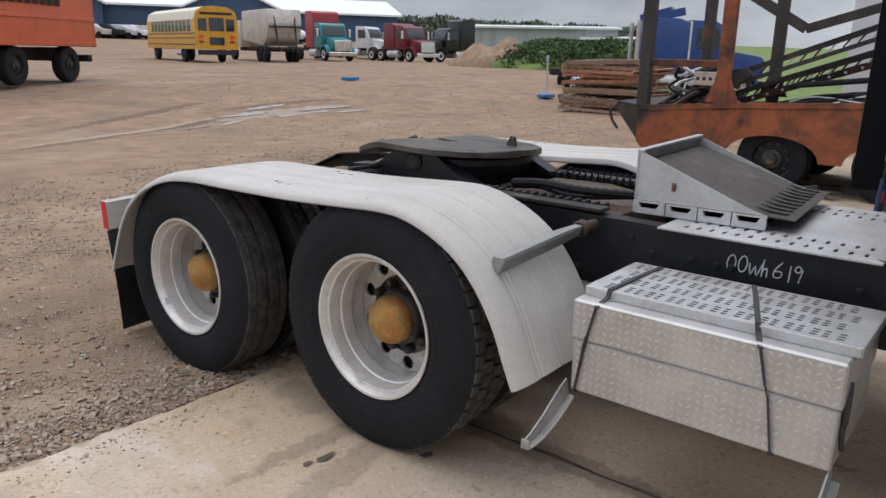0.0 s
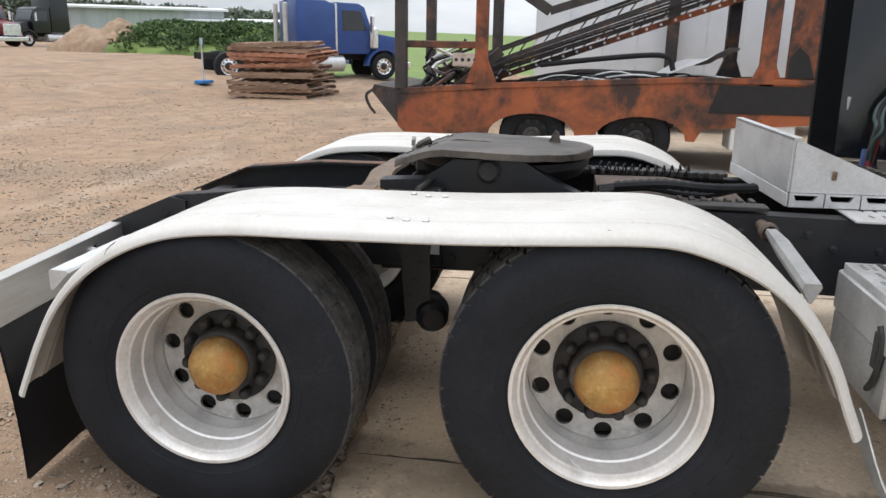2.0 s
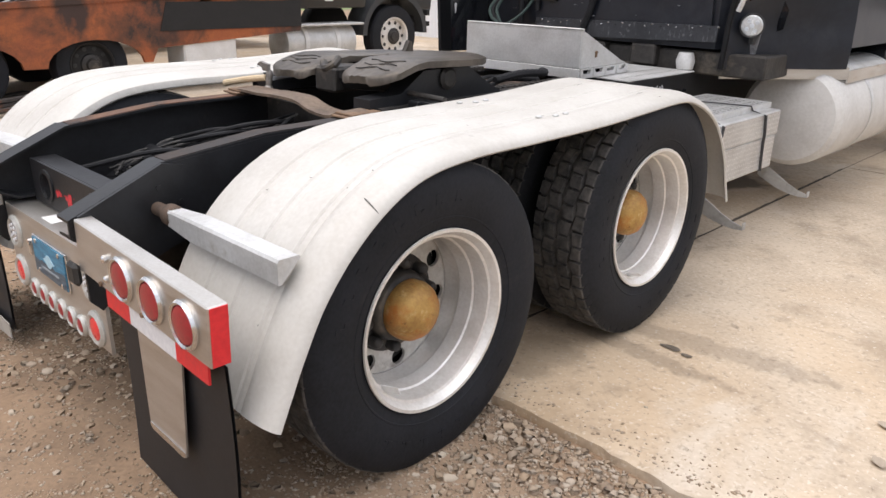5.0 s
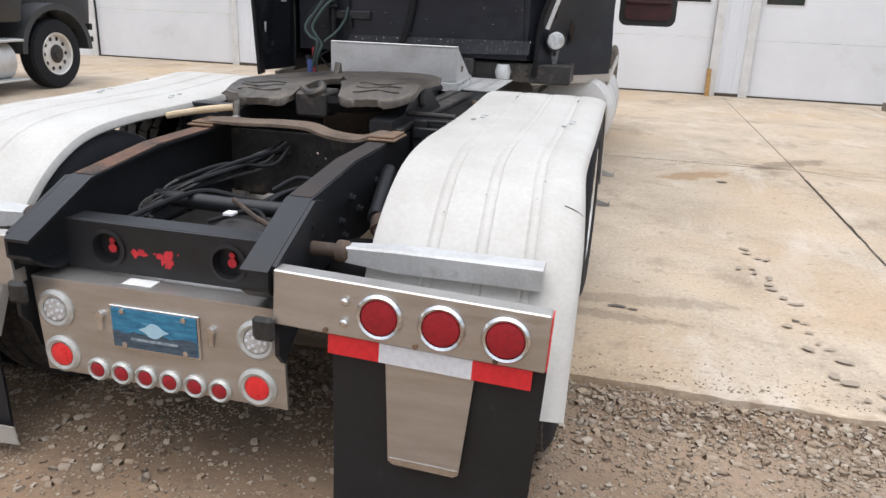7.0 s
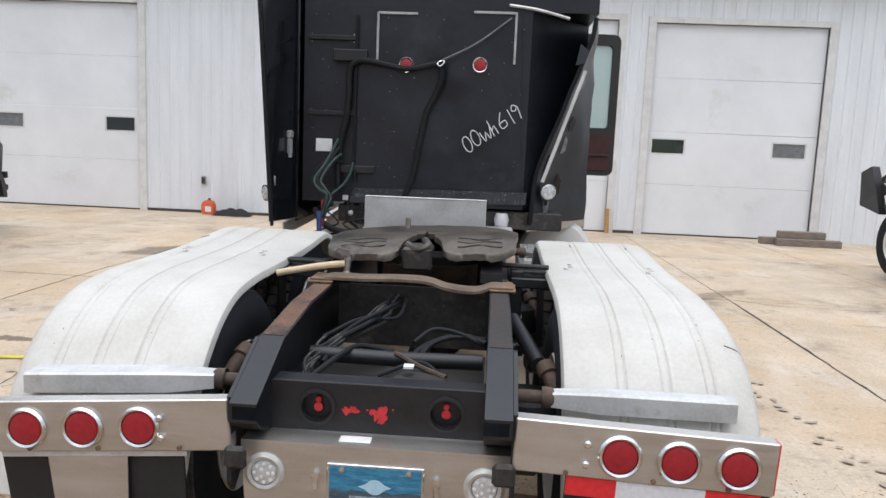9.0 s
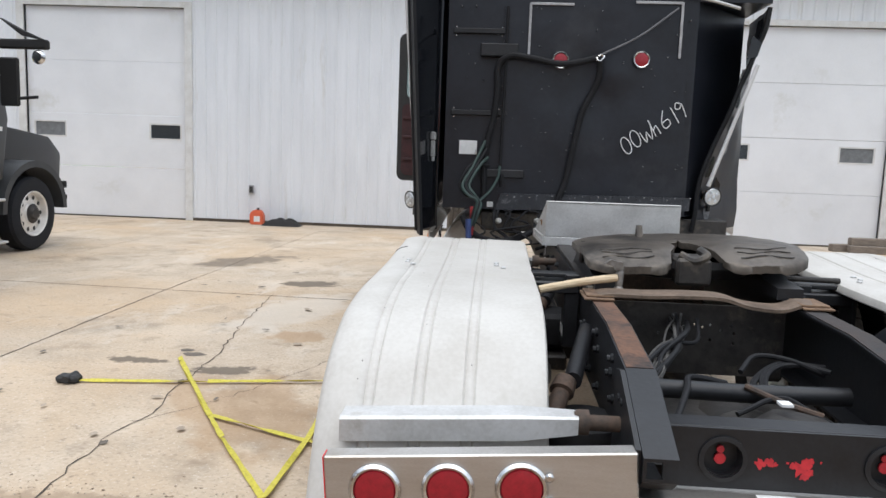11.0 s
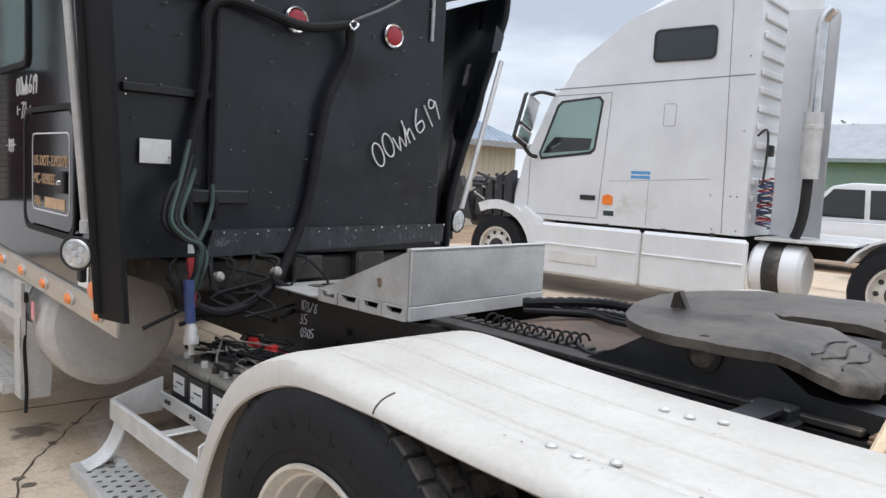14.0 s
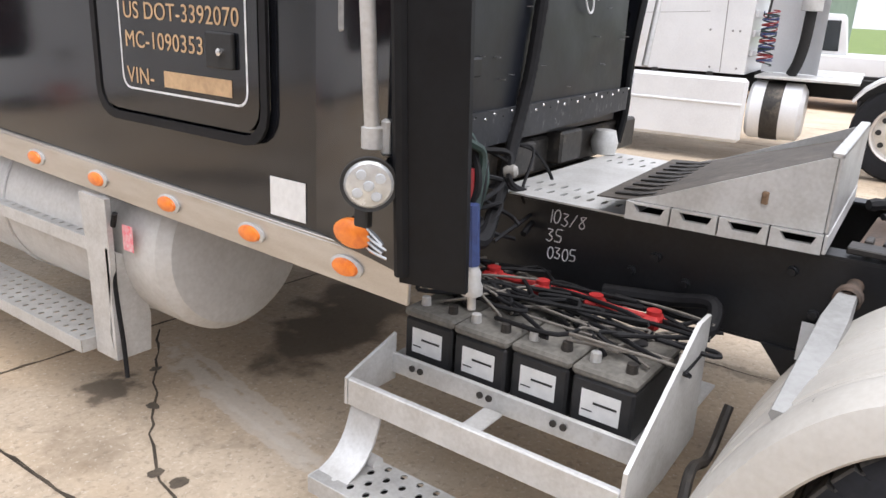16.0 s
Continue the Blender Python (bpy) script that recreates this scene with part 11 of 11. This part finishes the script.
part("roof", bm, mat("blue_grey_roof", (0.36, 0.42, 0.49), (0.29, 0.34, 0.40), 0.4, scale=2), sh)
bm = B()
for k in range(31):
    prism(bm, [(-0.49, 3.055), (-0.49, 3.09), (4.55, 4.775), (4.55, 4.74)], -0.35 + k * 0.31, -0.31 + k * 0.31, "x")
part("roof_ribs", bm, MATS["blue_grey_roof"], sh)
bm = B()
box(bm, -0.42, 9.42, -0.54, -0.502, 2.84, 3.06, 0.01)
part("fascia", bm, mat("grey_fascia", (0.35, 0.35, 0.36), (0.27, 0.27, 0.28), 0.6), sh)

# old wheel on a post, timbers, concrete block, small things along the wall
ws = thing("wheel_post", "old dark wheel rim mounted on a rusty post", "post", at=(7.75, 10.9, ground_z(7.75, 10.9)))
bm = B()
cyl(bm, (0, 0, 0), (0.03, 0, 1.0), 0.04, n=10)
part("pole", bm, M_RUST, ws)
bm = B()
revolve(bm, [(0.17, -0.10), (0.27, -0.10), (0.28, -0.08), (0.24, -0.05), (0.24, 0.05), (0.28, 0.08), (0.27, 0.10), (0.17, 0.10), (0.15, 0.0)], (0.03, -0.02, 1.22), (-0.75, -0.65, 0.0), 32, close=True)
part("rim", bm, M_CHAR, ws)
bm = B()
revolve(bm, [(0.17, 0.02), (0.17, 0.03), (0.06, 0.035), (0.06, 0.02)], (0.03, -0.02, 1.22), (-0.75, -0.65, 0.0), 24, close=True)
part("disc", bm, M_ALU, ws)
for k, (x, y, L, a, z) in enumerate(((6.2, 11.55, 1.1, 4, 0.0), (6.5, 11.3, 1.2, -3, 0.0), (6.4, 11.42, 0.9, 1, 0.14))):
    bm = B()
    box(bm, -L / 2, L / 2, -0.08, 0.08, 0, 0.14, 0.012)
    single("timber", bm, mat("old_grey_timber", (0.26, 0.22, 0.18), (0.16, 0.13, 0.11), 0.9, scale=6, bump=0.3, stretch=(1, 6, 6)), "weathered grey timber block by the wall", "timber", "timbers by the wall",
           at=Matrix.Translation((x, y, flat_z(x, y) + z)) @ Matrix.Rotation(radians(a), 4, "Z"))
bm = B()
box(bm, -0.25, 0.25, -0.2, 0.2, 0, 0.55, 0.03)
single("concrete_block", bm, mat("old_block", (0.36, 0.33, 0.28), (0.22, 0.20, 0.17), 0.9, scale=5, bump=0.5), "old rough concrete block by the shed", "block", at=(9.3, 12.3, -0.12))
jg = thing("jug", "orange plastic jug against the wall", "jug", at=Matrix.Translation((-5.66, 12.0, flat_z(0, 12.0))) @ Matrix.Diagonal((0.8, 0.8, 0.8, 1)))
bm = B()
prism(bm, [(-0.17, 0.0), (0.17, 0.0), (0.18, 0.26), (0.10, 0.38), (-0.08, 0.38), (-0.18, 0.28)], -0.10, 0.10, "y")
bmesh.ops.bevel(bm, geom=list(bm.edges), offset=0.025, segments=2, affect="EDGES")
part("body", bm, M_PLASTORANGE, jg)
bm = B()
cyl(bm, (0.02, 0, 0.37), (0.02, 0, 0.43), 0.035, n=12)
part("cap", bm, M_INK, jg)
bm = B()
box(bm, -0.06, 0.10, -0.104, -0.101, 0.08, 0.22)
part("label", bm, M_PAPER, jg)
hump_b = B()
g = []
for j in range(11):
    row = []
    for i in range(15):
        u, v = i / 7 - 1, j / 5 - 1
        k = max(0, 1 - (u * u + v * v)) ** 0.6
        row.append(hump_b.verts.new((-5.12 + 0.40 * u, 11.95 + 0.22 * v, flat_z(0, 11.95 + 0.22 * v) + 0.001 + 0.17 * k * (0.8 + 0.5 * noise.noise((u * 3, v * 3, 2))))))
    g.append(row)
for a, b in zip(g, g[1:]):
    for i in range(14):
        hump_b.faces.new((a[i], a[i + 1], b[i + 1], b[i]))
single("rubbish_bag", hump_b, M_CHAR, "crumpled black plastic sheet against the wall", "bag", angle=25)
for x, z in ((-5.87, 0.62), (-2.33, 0.60), (8.5, 0.85)):
    ob = thing("outlet_box", "small grey outlet box on the wall", "outlet", "wall outlets", at=(x, WY - 0.02, z))
    bm = B()
    box(bm, -0.05, 0.05, -0.05, 0.0, -0.085, 0.085, 0.01)
    part("housing", bm, mat("grey_box", (0.30, 0.31, 0.32), (0.2, 0.2, 0.21), 0.5), ob)
    bm = B()
    box(bm, -0.035, 0.035, -0.062, -0.0505, -0.06, 0.06, 0.006)
    part("flap", bm, M_INK, ob)
